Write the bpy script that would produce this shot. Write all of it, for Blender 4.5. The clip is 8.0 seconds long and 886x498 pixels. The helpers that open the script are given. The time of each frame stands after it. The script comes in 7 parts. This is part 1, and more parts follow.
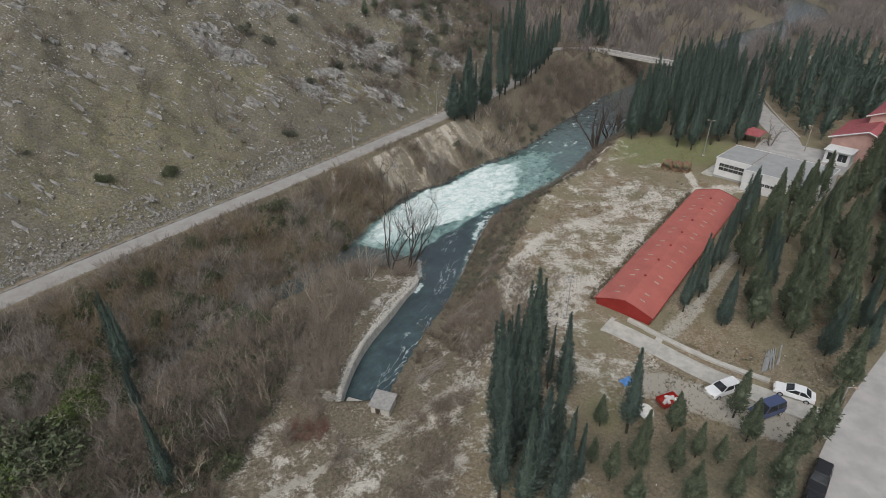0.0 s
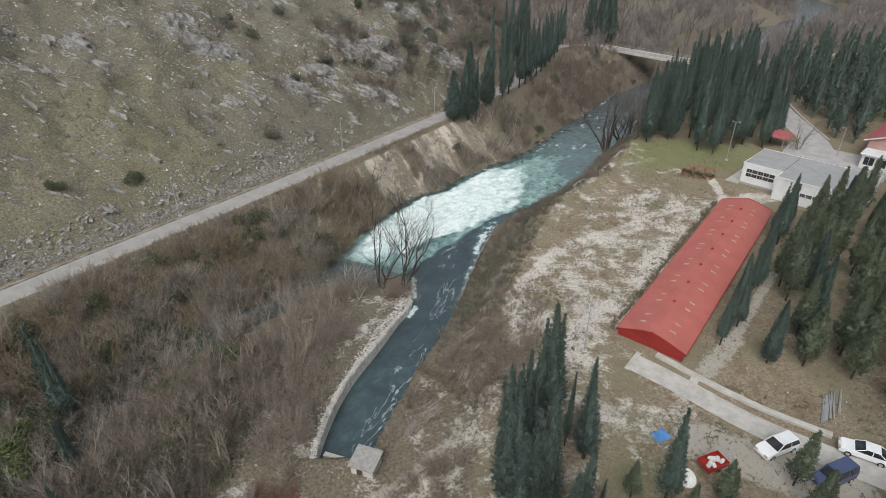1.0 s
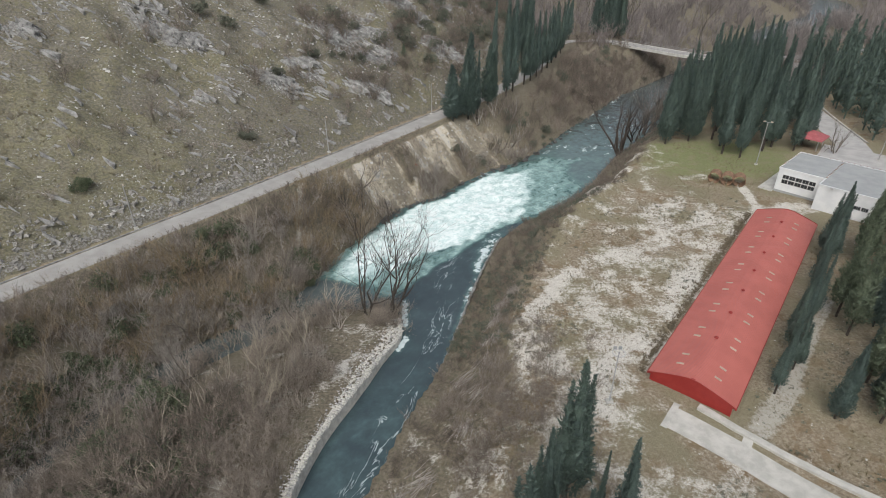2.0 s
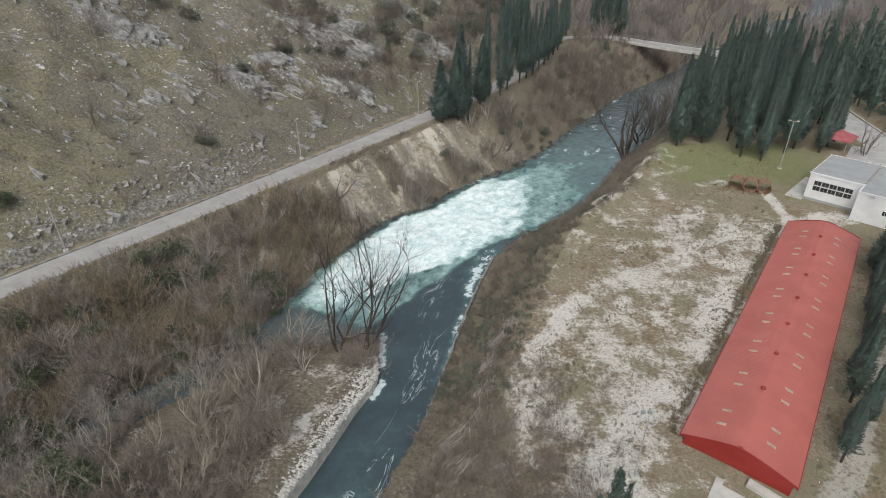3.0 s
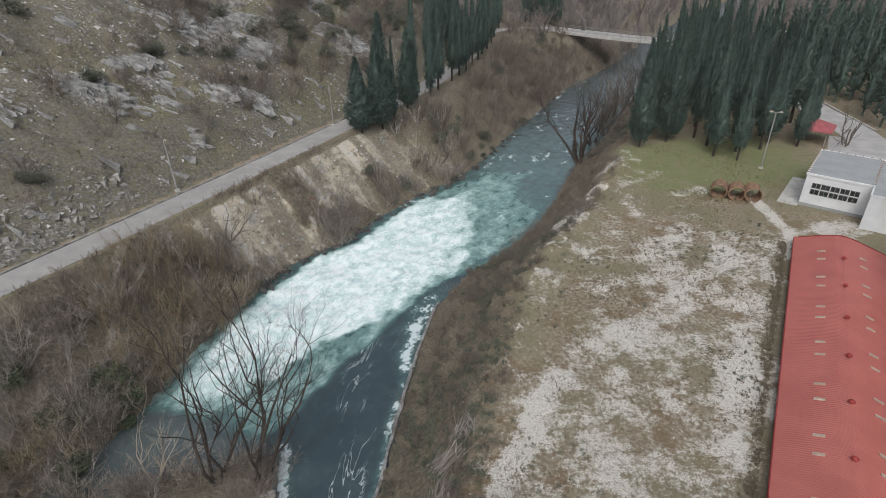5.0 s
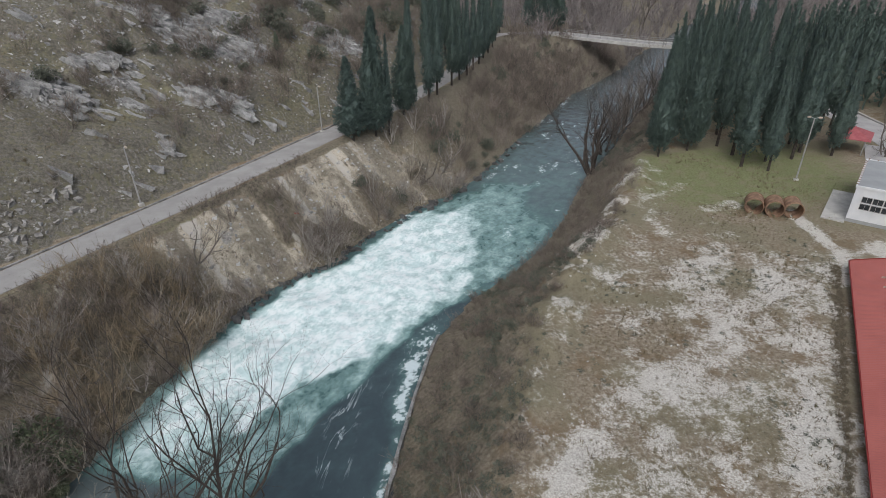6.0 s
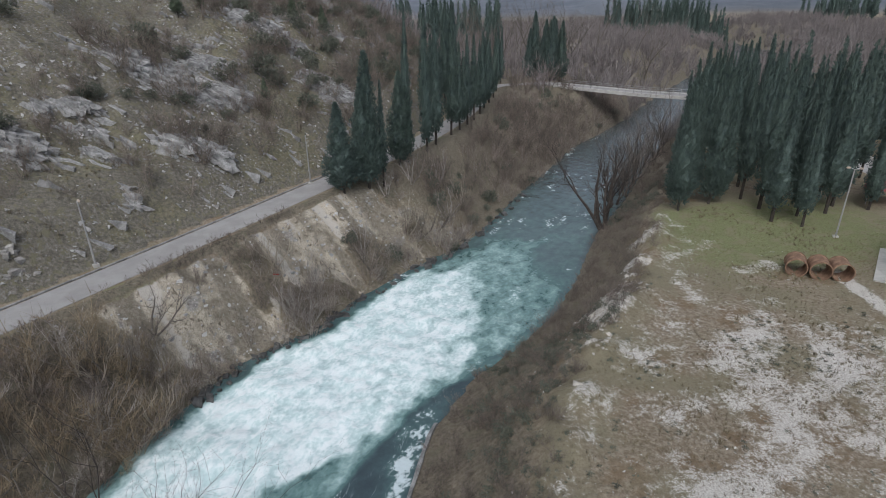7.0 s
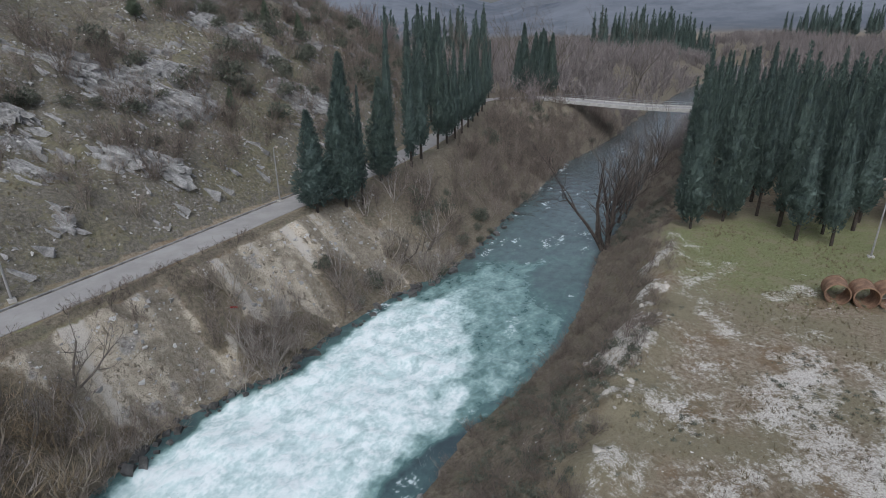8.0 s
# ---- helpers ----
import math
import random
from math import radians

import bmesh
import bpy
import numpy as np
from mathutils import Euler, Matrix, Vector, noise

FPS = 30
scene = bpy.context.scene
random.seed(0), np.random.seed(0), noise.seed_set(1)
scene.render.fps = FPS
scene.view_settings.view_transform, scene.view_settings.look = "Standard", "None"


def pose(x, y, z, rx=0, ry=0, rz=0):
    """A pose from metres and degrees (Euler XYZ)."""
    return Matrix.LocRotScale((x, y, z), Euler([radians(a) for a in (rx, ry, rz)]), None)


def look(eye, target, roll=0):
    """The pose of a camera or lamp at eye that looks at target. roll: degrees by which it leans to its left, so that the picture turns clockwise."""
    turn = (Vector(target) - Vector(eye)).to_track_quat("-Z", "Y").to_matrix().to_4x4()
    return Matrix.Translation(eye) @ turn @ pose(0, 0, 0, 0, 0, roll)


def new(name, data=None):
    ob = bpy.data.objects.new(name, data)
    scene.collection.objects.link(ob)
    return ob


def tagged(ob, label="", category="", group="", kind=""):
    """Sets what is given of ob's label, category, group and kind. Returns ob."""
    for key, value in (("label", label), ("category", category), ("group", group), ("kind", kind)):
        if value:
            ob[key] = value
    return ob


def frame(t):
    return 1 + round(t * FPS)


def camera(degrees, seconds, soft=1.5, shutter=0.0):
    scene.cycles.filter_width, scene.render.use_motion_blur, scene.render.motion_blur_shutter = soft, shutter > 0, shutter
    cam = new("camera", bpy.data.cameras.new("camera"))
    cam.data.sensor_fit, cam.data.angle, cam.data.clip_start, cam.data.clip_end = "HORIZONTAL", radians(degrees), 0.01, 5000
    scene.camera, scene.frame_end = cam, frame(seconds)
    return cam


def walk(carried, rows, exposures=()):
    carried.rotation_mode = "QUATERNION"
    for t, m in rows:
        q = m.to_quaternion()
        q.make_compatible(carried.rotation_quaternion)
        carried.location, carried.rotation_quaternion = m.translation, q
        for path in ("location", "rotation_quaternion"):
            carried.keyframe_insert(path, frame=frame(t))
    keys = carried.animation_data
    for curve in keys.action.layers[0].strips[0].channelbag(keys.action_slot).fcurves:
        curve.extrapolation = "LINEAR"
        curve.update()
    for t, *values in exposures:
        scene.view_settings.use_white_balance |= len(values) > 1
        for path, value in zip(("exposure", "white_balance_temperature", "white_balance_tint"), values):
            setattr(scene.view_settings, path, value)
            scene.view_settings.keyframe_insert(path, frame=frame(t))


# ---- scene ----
cam = camera(76.7, 8.0, 0.6)
PATH = [
    (0, (0.382, -0.939, 49.55), (0.409, 0.789, 48.543), -0.5),
    (0.5, (0.721, 4.741, 47.948), (0.748, 6.47, 46.942), -0.4),
    (1, (1.048, 10.63, 45.873), (1.074, 12.36, 44.869), -0.4),
    (1.5, (1.363, 16.465, 43.803), (1.388, 18.196, 42.801), -0.3),
    (1.7, (1.524, 19.162, 43.15), (1.548, 20.89, 42.144), -0.3),
    (2.8, (3.211, 32.414, 38.421), (3.244, 34.15, 37.428), -0.3),
    (3, (3.505, 34.813, 38.02), (3.545, 36.546, 37.023), -0.5),
    (3.5, (4.309, 40.228, 36.686), (4.448, 41.957, 35.691), -0.9),
    (4, (5.075, 45.312, 35.423), (5.287, 47.035, 34.429), -1.1),
    (4.5, (5.944, 49.971, 34.134), (6.177, 51.693, 33.143), -1.1),
    (4.7, (6.274, 51.989, 33.852), (6.508, 53.707, 32.854), -1.3),
    (5.8, (7.069, 61.406, 30.27), (7.319, 63.131, 29.29), -1.1),
    (6, (7.367, 63.261, 29.899), (7.619, 64.993, 28.931), -1.1),
    (6.5, (8.087, 67.442, 28.687), (8.346, 69.216, 27.8), -1.0),
    (7, (8.723, 71.393, 27.44), (8.99, 73.203, 26.631), -1.0),
    (7.5, (9.464, 75.492, 26.071), (9.739, 77.316, 25.297), -0.9),
    (8, (10.236, 79.546, 24.59), (10.549, 81.375, 23.843), -1.0),
]
walk(cam, [(t, look(eye, target, roll)) for t, eye, target, roll in PATH], exposures=[(0,-0.02,6450,8),(1.5,0.36,6400,7.5),(3.5,0.25,6350,7.5),(4.5,0.17,6300,8),(6.5,0.0,6050,10),(8,-0.06,5850,10)])

# ---- light ----
world = bpy.data.worlds.new("overcast_sky")
scene.world = world
world.use_nodes = True
wt = world.node_tree
sky = wt.nodes.new("ShaderNodeTexSky")
sky.sky_type, sky.sun_disc = "NISHITA", False
sky.sun_elevation, sky.sun_rotation = radians(48), radians(200)
sky.air_density, sky.dust_density, sky.ozone_density = 1.0, 4.0, 1.0
grey = wt.nodes.new("ShaderNodeHueSaturation")
grey.inputs["Saturation"].default_value = 0.4
wt.links.new(sky.outputs[0], grey.inputs["Color"])
wt.links.new(grey.outputs[0], wt.nodes["Background"].inputs["Color"])
wt.nodes["Background"].inputs["Strength"].default_value = 0.13
sun_data = bpy.data.lights.new("sun", "SUN")
sun_data.energy, sun_data.angle, sun_data.color = 0.9, radians(35), (1.0, 0.97, 0.93)
sun = new("sun", sun_data)
sun.matrix_world = look((-40, -110, 130), (0, 0, 0))
scene.view_settings.exposure = 0.0


# ---- materials ----
class Mat:
    """A procedural material: small helpers round its node tree."""

    def __init__(self, name, rough=0.8, metal=0.0, spec=0.4):
        self.m = bpy.data.materials.new(name)
        self.m.use_nodes = True
        self.t = self.m.node_tree
        self.b = self.t.nodes["Principled BSDF"]
        self.b.inputs["Roughness"].default_value = rough
        self.b.inputs["Metallic"].default_value = metal
        self.b.inputs["Specular IOR Level"].default_value = spec
        self.co = self.t.nodes.new("ShaderNodeTexCoord").outputs["Object"]

    def put(self, socket, v):
        if isinstance(v, bpy.types.NodeSocket):
            self.t.links.new(v, socket)
        elif isinstance(v, tuple) and len(v) == 3 and socket.type == "RGBA":
            socket.default_value = (*v, 1)
        else:
            socket.default_value = v

    def noise(self, scale, detail=4.0, rough=0.55, stretch=None, distort=0.0, along=0.0):
        n = self.t.nodes.new("ShaderNodeTexNoise")
        n.inputs["Scale"].default_value = scale
        n.inputs["Detail"].default_value = detail
        n.inputs["Roughness"].default_value = rough
        n.inputs["Distortion"].default_value = distort
        co = self.co
        if stretch:
            mp = self.t.nodes.new("ShaderNodeMapping")
            mp.inputs["Scale"].default_value = stretch
            if along:
                mp.vector_type = "TEXTURE"
                mp.inputs["Rotation"].default_value = (0, 0, along)
            self.t.links.new(co, mp.inputs["Vector"])
            co = mp.outputs[0]
        self.t.links.new(co, n.inputs["Vector"])
        return n.outputs["Fac"]

    def voronoi(self, scale, feature="F1"):
        n = self.t.nodes.new("ShaderNodeTexVoronoi")
        n.feature = feature
        n.inputs["Scale"].default_value = scale
        self.t.links.new(self.co, n.inputs["Vector"])
        return n.outputs["Distance"]

    def step(self, v, lo, hi, a=0.0, b=1.0):
        n = self.t.nodes.new("ShaderNodeMapRange")
        n.interpolation_type = "SMOOTHSTEP"
        for i, x in enumerate((v, lo, hi, a, b)):
            self.put(n.inputs[i], x)
        return n.outputs[0]

    def math(self, op, a, b=0.0, clamp=False):
        n = self.t.nodes.new("ShaderNodeMath")
        n.operation, n.use_clamp = op, clamp
        self.put(n.inputs[0], a)
        self.put(n.inputs[1], b)
        return n.outputs[0]

    def mix(self, fac, a, b, blend="MIX"):
        n = self.t.nodes.new("ShaderNodeMix")
        n.data_type, n.blend_type = "RGBA", blend
        self.put(n.inputs[0], fac)
        self.put(n.inputs[6], a)
        self.put(n.inputs[7], b)
        return n.outputs[2]

    def attr(self, name):
        n = self.t.nodes.new("ShaderNodeAttribute")
        n.attribute_name = name
        s = self.t.nodes.new("ShaderNodeSeparateColor")
        self.t.links.new(n.outputs["Color"], s.inputs[0])
        return s.outputs[0], s.outputs[1], s.outputs[2]

    def island(self):
        return self.t.nodes.new("ShaderNodeNewGeometry").outputs["Random Per Island"]

    def each(self):
        return self.t.nodes.new("ShaderNodeObjectInfo").outputs["Random"]

    def bump(self, height, strength=0.5, distance=0.05):
        n = self.t.nodes.new("ShaderNodeBump")
        n.inputs["Strength"].default_value = strength
        n.inputs["Distance"].default_value = distance
        self.put(n.inputs["Height"], height)
        self.t.links.new(n.outputs[0], self.b.inputs["Normal"])

    def colour(self, v):
        self.put(self.b.inputs["Base Color"], v)
        return self

    def rough(self, v):
        self.put(self.b.inputs["Roughness"], v)
        return self


def plain(name, a, b, scale=3.0, rough=0.8, metal=0.0, bump=0.2, spec=0.4, fine=30.0):
    """Two tones by noise at two scales, with fine relief."""
    k = Mat(name, rough, metal, spec)
    n1, n2 = k.noise(scale), k.noise(fine, 3)
    f = k.math("ADD", k.math("MULTIPLY", n1, 0.65), k.math("MULTIPLY", n2, 0.35))
    k.colour(k.mix(k.step(f, 0.35, 0.65), a, b))
    if bump:
        k.bump(n2, bump, 0.03)
    return k.m


def twig_mat(name, a, b, rough=0.85):
    k = Mat(name, rough, 0, 0.2)
    k.colour(k.mix(k.island(), a, b))
    return k.m


def leaf_mat(name, a, b, c):
    k = Mat(name, 0.6, 0, 0.25)
    base = k.mix(k.island(), a, b)
    base = k.mix(k.math("MULTIPLY", k.each(), 0.5), base, c)
    n1, n2 = k.noise(1.1, 4, 0.6), k.noise(6.0, 5, 0.75)
    base = k.mix(k.step(n2, 0.44, 0.7), base, tuple(v * 1.4 for v in b))
    base = k.mix(k.step(n1, 0.5, 0.34), base, tuple(v * 0.9 for v in a))
    base = k.mix(k.step(n2, 0.46, 0.3), base, tuple(v * 0.8 for v in a))
    k.colour(base)
    k.bump(n2, 0.35, 0.15)
    return k.m


def ground_mat():
    k = Mat("ground", 0.95, 0, 0.15)
    gravel, green, soil = k.attr("zone_a")
    rock, cliff, path = k.attr("zone_b")
    big, mid, fine, grit = k.noise(0.12, 5), k.noise(0.6, 6, 0.7), k.noise(2.7, 7, 0.72), k.noise(9, 5, 0.75)
    blade = k.noise(6, 4, 0.7, (1.0, 1.0, 0.3), 1.0)
    dry = k.mix(k.step(fine, 0.3, 0.7), (0.2, 0.158, 0.108), (0.39, 0.33, 0.248))
    dry = k.mix(k.math("MULTIPLY", k.step(k.noise(0.35, 4, 0.6), 0.52, 0.62), 0.7), dry, k.mix(fine, (0.15, 0.1, 0.055), (0.27, 0.19, 0.115)))
    dry = k.mix(k.step(big, 0.42, 0.62), dry, k.mix(fine, (0.185, 0.162, 0.105), (0.32, 0.285, 0.195)))
    dry = k.mix(k.math("MULTIPLY", k.step(grit, 0.48, 0.7), 0.6), dry, (0.105, 0.088, 0.063))
    dry = k.mix(k.step(rock, 0.02, 0.12), dry, k.mix(k.step(fine, 0.35, 0.66), (0.125, 0.113, 0.089), (0.25, 0.23, 0.19)))
    dry = k.mix(k.math("MULTIPLY", k.step(grit, 0.5, 0.64), k.step(rock, 0.02, 0.12)), dry, (0.1, 0.09, 0.072))
    dry = k.mix(k.math("MULTIPLY", k.step(k.noise(1.4, 4, 0.6), 0.5, 0.62), k.math("MULTIPLY", k.step(rock, 0.02, 0.12), 0.7)), dry, k.mix(grit, (0.13, 0.12, 0.07), (0.25, 0.23, 0.15)))
    grass = k.mix(k.step(blade, 0.3, 0.7), (0.145, 0.16, 0.072), (0.285, 0.295, 0.155))
    grass = k.mix(k.step(rock, 0.02, 0.12), grass, k.mix(k.step(fine, 0.35, 0.65), (0.125, 0.117, 0.062), (0.26, 0.242, 0.148)))
    grass = k.mix(k.math("MULTIPLY", k.step(k.noise(0.45, 5, 0.65), 0.47, 0.62), 0.65), grass, k.mix(grit, (0.2, 0.175, 0.11), (0.33, 0.295, 0.205)))
    g = k.step(k.math("ADD", green, k.math("ADD", k.math("MULTIPLY", k.math("SUBTRACT", mid, 0.5), 1.0), k.math("MULTIPLY", k.math("SUBTRACT", fine, 0.5), 0.8))), 0.25, 0.85)
    col = k.mix(g, dry, grass)
    earth = k.mix(k.step(fine, 0.3, 0.7), (0.115, 0.096, 0.07), (0.27, 0.235, 0.178))
    earth = k.mix(k.math("MULTIPLY", k.step(grit, 0.5, 0.7), 0.5), earth, (0.06, 0.047, 0.037))
    earth = k.mix(k.math("MULTIPLY", k.step(mid, 0.5, 0.68), 0.7), earth, k.mix(grit, (0.1, 0.1, 0.06), (0.22, 0.2, 0.14)))
    earth = k.mix(k.step(k.math("ADD", grit, k.math("MULTIPLY", k.math("SUBTRACT", mid, 0.5), 0.5)), 0.66, 0.74), earth, (0.36, 0.34, 0.3))
    s = k.step(k.math("ADD", soil, k.math("MULTIPLY", k.math("SUBTRACT", mid, 0.5), 0.8)), 0.3, 0.75)
    col = k.mix(s, col, earth)
    stone = k.mix(k.step(fine, 0.35, 0.65), (0.12, 0.116, 0.11), (0.33, 0.32, 0.305))
    r = k.step(k.math("ADD", rock, k.math("ADD", k.math("MULTIPLY", k.math("SUBTRACT", fine, 0.5), 1.1), k.math("MULTIPLY", k.math("SUBTRACT", grit, 0.5), 0.9))), 0.42, 0.62)
    col = k.mix(r, col, stone)
    bare = k.mix(k.step(mid, 0.35, 0.65), (0.36, 0.31, 0.235), (0.6, 0.53, 0.42))
    bare = k.mix(k.step(k.noise(0.3, 4, 0.6), 0.56, 0.66), bare, k.mix(k.step(fine, 0.35, 0.65), (0.2, 0.188, 0.17), (0.43, 0.405, 0.37)))
    bare = k.mix(k.math("MULTIPLY", k.step(grit, 0.48, 0.66), 0.75), bare, (0.15, 0.13, 0.11))
    bare = k.mix(k.step(k.voronoi(2.2), 0.2, 0.12), bare, (0.54, 0.49, 0.42))
    bare = k.mix(k.step(k.noise(1.3, 5, 0.7, (1.0, 3.0, 1.0), 0.6, 0.7), 0.54, 0.66), bare, (0.15, 0.125, 0.092))
    rill = k.attr("zone_c")[1]
    bare = k.mix(k.math("MULTIPLY", k.step(rill, 0.5, 0.6), 0.75), bare, k.mix(k.step(fine, 0.4, 0.6), (0.13, 0.115, 0.085), (0.24, 0.21, 0.165)))
    bare = k.mix(k.step(rill, 0.4, 0.32), bare, k.mix(grit, (0.42, 0.38, 0.32), (0.66, 0.62, 0.55)))
    c = k.step(k.math("ADD", cliff, k.math("MULTIPLY", k.math("SUBTRACT", mid, 0.5), 0.9)), 0.35, 0.6)
    col = k.mix(c, col, bare)
    pale = k.mix(k.step(grit, 0.35, 0.65), (0.46, 0.42, 0.365), (0.76, 0.73, 0.67))
    pale = k.mix(k.math("MULTIPLY", k.step(fine, 0.56, 0.68), 0.6), pale, (0.26, 0.215, 0.165))
    w = k.math("ADD", k.math("MULTIPLY", k.math("SUBTRACT", fine, 0.5), 1.2), k.math("MULTIPLY", k.math("SUBTRACT", mid, 0.5), 1.3))
    w = k.math("ADD", w, k.math("MULTIPLY", k.math("SUBTRACT", grit, 0.5), 0.9))
    w = k.math("ADD", w, k.math("MULTIPLY", k.math("SUBTRACT", k.noise(0.2, 4, 0.6), 0.5), 1.7))
    p = k.math("MULTIPLY", k.step(k.math("ADD", gravel, w), 0.3, 0.66), k.step(gravel, 0.03, 0.14))
    col = k.mix(p, col, pale)
    tr = k.step(k.math("ADD", path, k.math("ADD", k.math("MULTIPLY", k.math("SUBTRACT", fine, 0.5), 1.0), k.math("MULTIPLY", k.math("SUBTRACT", mid, 0.5), 0.9))), 0.3, 0.65)
    col = k.mix(tr, col, k.mix(grit, (0.3, 0.27, 0.225), (0.56, 0.53, 0.47)))
    # past 500 m the ground fades to blue-grey: distance haze put into the colour
    haze_tint = k.attr("zone_c")[0]
    col = k.mix(haze_tint, col, k.mix(k.step(k.math("ADD", k.noise(0.004, 6, 0.7), k.math("MULTIPLY", k.noise(0.03, 5, 0.7), 0.25)), 0.45, 0.8), (0.115, 0.13, 0.155), (0.2, 0.215, 0.24)))
    k.colour(col)
    h = k.math("ADD", k.math("MULTIPLY", fine, 0.7), k.math("MULTIPLY", grit, 0.3))
    k.bump(h, 0.9, 0.25)
    return k.m


def water_mat():
    """Clear deep green water; foam where the surface is broken."""
    k = Mat("river_water", 0.12, 0, 0.5)
    foam, murk, streak = k.attr("zone_a")
    n1 = k.noise(0.28, 4, 0.5, (1.25, 1.0, 1.0), 0.4, 0.92)
    n2 = k.noise(0.8, 3, 0.5, (1.25, 1.0, 1.0), 0.35, 0.92)
    n3 = k.noise(2.6, 3, 0.5, (1.2, 1.0, 1.0), 0.2, 0.92)
    w = k.math("ADD", k.math("MULTIPLY", k.math("SUBTRACT", n1, 0.5), 0.9), k.math("MULTIPLY", k.math("SUBTRACT", n2, 0.5), 1.0))
    w = k.math("ADD", w, k.math("MULTIPLY", k.math("SUBTRACT", n3, 0.5), 0.55))
    f = k.math("ADD", foam, k.math("MULTIPLY", w, k.step(foam, 0.1, 0.9, 0.25, 0.85)))
    deep = k.mix(n1, (0.034, 0.053, 0.062), (0.06, 0.084, 0.094))
    deep = k.mix(murk, deep, k.mix(n2, (0.07, 0.085, 0.085), (0.13, 0.155, 0.155)))
    teal = k.mix(n2, (0.09, 0.18, 0.17), (0.21, 0.35, 0.325))
    col = k.mix(k.step(f, -0.05, 0.6), deep, teal)
    aer = k.mix(n3, (0.36, 0.5, 0.485), (0.57, 0.7, 0.685))
    col = k.mix(k.step(f, 0.35, 0.75), col, aer)
    white = k.mix(k.step(k.math("ADD", k.math("MULTIPLY", n2, 0.6), k.math("MULTIPLY", n3, 0.4)), 0.36, 0.62), (0.58, 0.72, 0.705), (0.83, 0.89, 0.875))
    col = k.mix(k.step(f, 0.6, 1.05), col, white)
    wisp = k.attr("zone_b")[0]
    thread = k.noise(0.55, 4, 0.6, (4.5, 1.0, 1.0), 0.8, 1.23)
    thread = k.math("ABSOLUTE", k.math("SUBTRACT", thread, 0.5))
    thread = k.math("MULTIPLY", k.step(thread, 0.016, 0.002), k.step(k.math("ADD", wisp, k.math("MULTIPLY", k.math("SUBTRACT", n1, 0.5), 2.0)), 0.45, 1.0))
    lines = k.step(k.math("ADD", streak, k.math("ADD", k.math("MULTIPLY", k.math("SUBTRACT", n2, 0.5), 1.3), k.math("MULTIPLY", k.math("SUBTRACT", n3, 0.5), 1.2))), 0.55, 0.9)
    lines = k.math("MAXIMUM", lines, k.math("MULTIPLY", thread, 0.6))
    col = k.mix(k.math("MULTIPLY", lines, 0.88), col, (0.66, 0.74, 0.75))
    k.colour(col)
    k.rough(k.step(k.math("MAXIMUM", f, lines), 0.2, 0.7, 0.14, 0.75))
    k.bump(k.math("ADD", k.math("MULTIPLY", n2, 0.7), k.math("MULTIPLY", n3, 0.3)), 0.45, 0.3)
    return k.m


GROUND = ground_mat()
WATER = water_mat()
ASPHALT = plain("worn_asphalt", (0.3, 0.285, 0.27), (0.37, 0.355, 0.335), 0.5, 0.9, 0, 0.15)
CONCRETE = plain("pale_concrete", (0.4, 0.385, 0.35), (0.55, 0.53, 0.49), 0.9, 0.9, 0, 0.3)
YARD = plain("yard_concrete", (0.36, 0.345, 0.335), (0.47, 0.455, 0.44), 0.4, 0.9, 0, 0.2)
LIME = plain("limestone", (0.14, 0.137, 0.132), (0.36, 0.352, 0.338), 0.9, 0.9, 0, 0.5, fine=7)
WET_ROCK = plain("dark_wet_rock", (0.045, 0.045, 0.043), (0.13, 0.125, 0.118), 1.2, 0.6, 0, 0.6)
SPOIL = plain("spoil_stone", (0.34, 0.31, 0.265), (0.56, 0.52, 0.455), 1.2, 0.95, 0, 0.6)
PINK_WALL = plain("pink_render", (0.42, 0.26, 0.23), (0.52, 0.34, 0.3), 0.6, 0.85, 0, 0.15)
PALE_STONE = plain("pale_wall_stone", (0.42, 0.4, 0.35), (0.66, 0.64, 0.58), 1.5, 0.9, 0, 0.5)
ROOF_RED = plain("red_sheet_roof", (0.39, 0.115, 0.095), (0.46, 0.142, 0.117), 0.4, 0.5, 0, 0.1, 0.4)
WALL_RED = plain("red_sheet_wall", (0.25, 0.025, 0.022), (0.3, 0.035, 0.03), 0.8, 0.5, 0, 0.1)
SKYLIGHT = plain("skylight_plastic", (0.36, 0.29, 0.23), (0.5, 0.42, 0.34), 2, 0.4, 0, 0)
WHITE_WALL = plain("white_render", (0.62, 0.63, 0.64), (0.74, 0.74, 0.74), 0.6, 0.85, 0, 0.15)
GREY_ROOF = plain("grey_roofing", (0.3, 0.305, 0.305), (0.35, 0.355, 0.352), 0.6, 0.85, 0, 0.2)
GLASS_DARK = plain("dark_window_glass", (0.02, 0.022, 0.025), (0.05, 0.055, 0.06), 1.0, 0.1, 0, 0)
TILE_RED = plain("red_roof_tiles", (0.31, 0.08, 0.088), (0.42, 0.13, 0.138), 1.2, 0.7, 0, 0.3)
RUST = plain("rusty_steel", (0.17, 0.1, 0.066), (0.37, 0.235, 0.15), 1.6, 0.85, 0.1, 0.4)
STEEL = plain("galvanised_steel", (0.42, 0.43, 0.44), (0.55, 0.55, 0.55), 2.0, 0.5, 0.5, 0)
POLE_GREY = plain("concrete_pole", (0.25, 0.245, 0.235), (0.36, 0.35, 0.335), 2.0, 0.8, 0, 0.1)
BARK = plain("dark_bark", (0.035, 0.028, 0.024), (0.085, 0.07, 0.058), 2.5, 0.95, 0, 0.5)
BARK_GREY = plain("grey_bark", (0.1, 0.085, 0.07), (0.19, 0.165, 0.14), 2.5, 0.95, 0, 0.4)
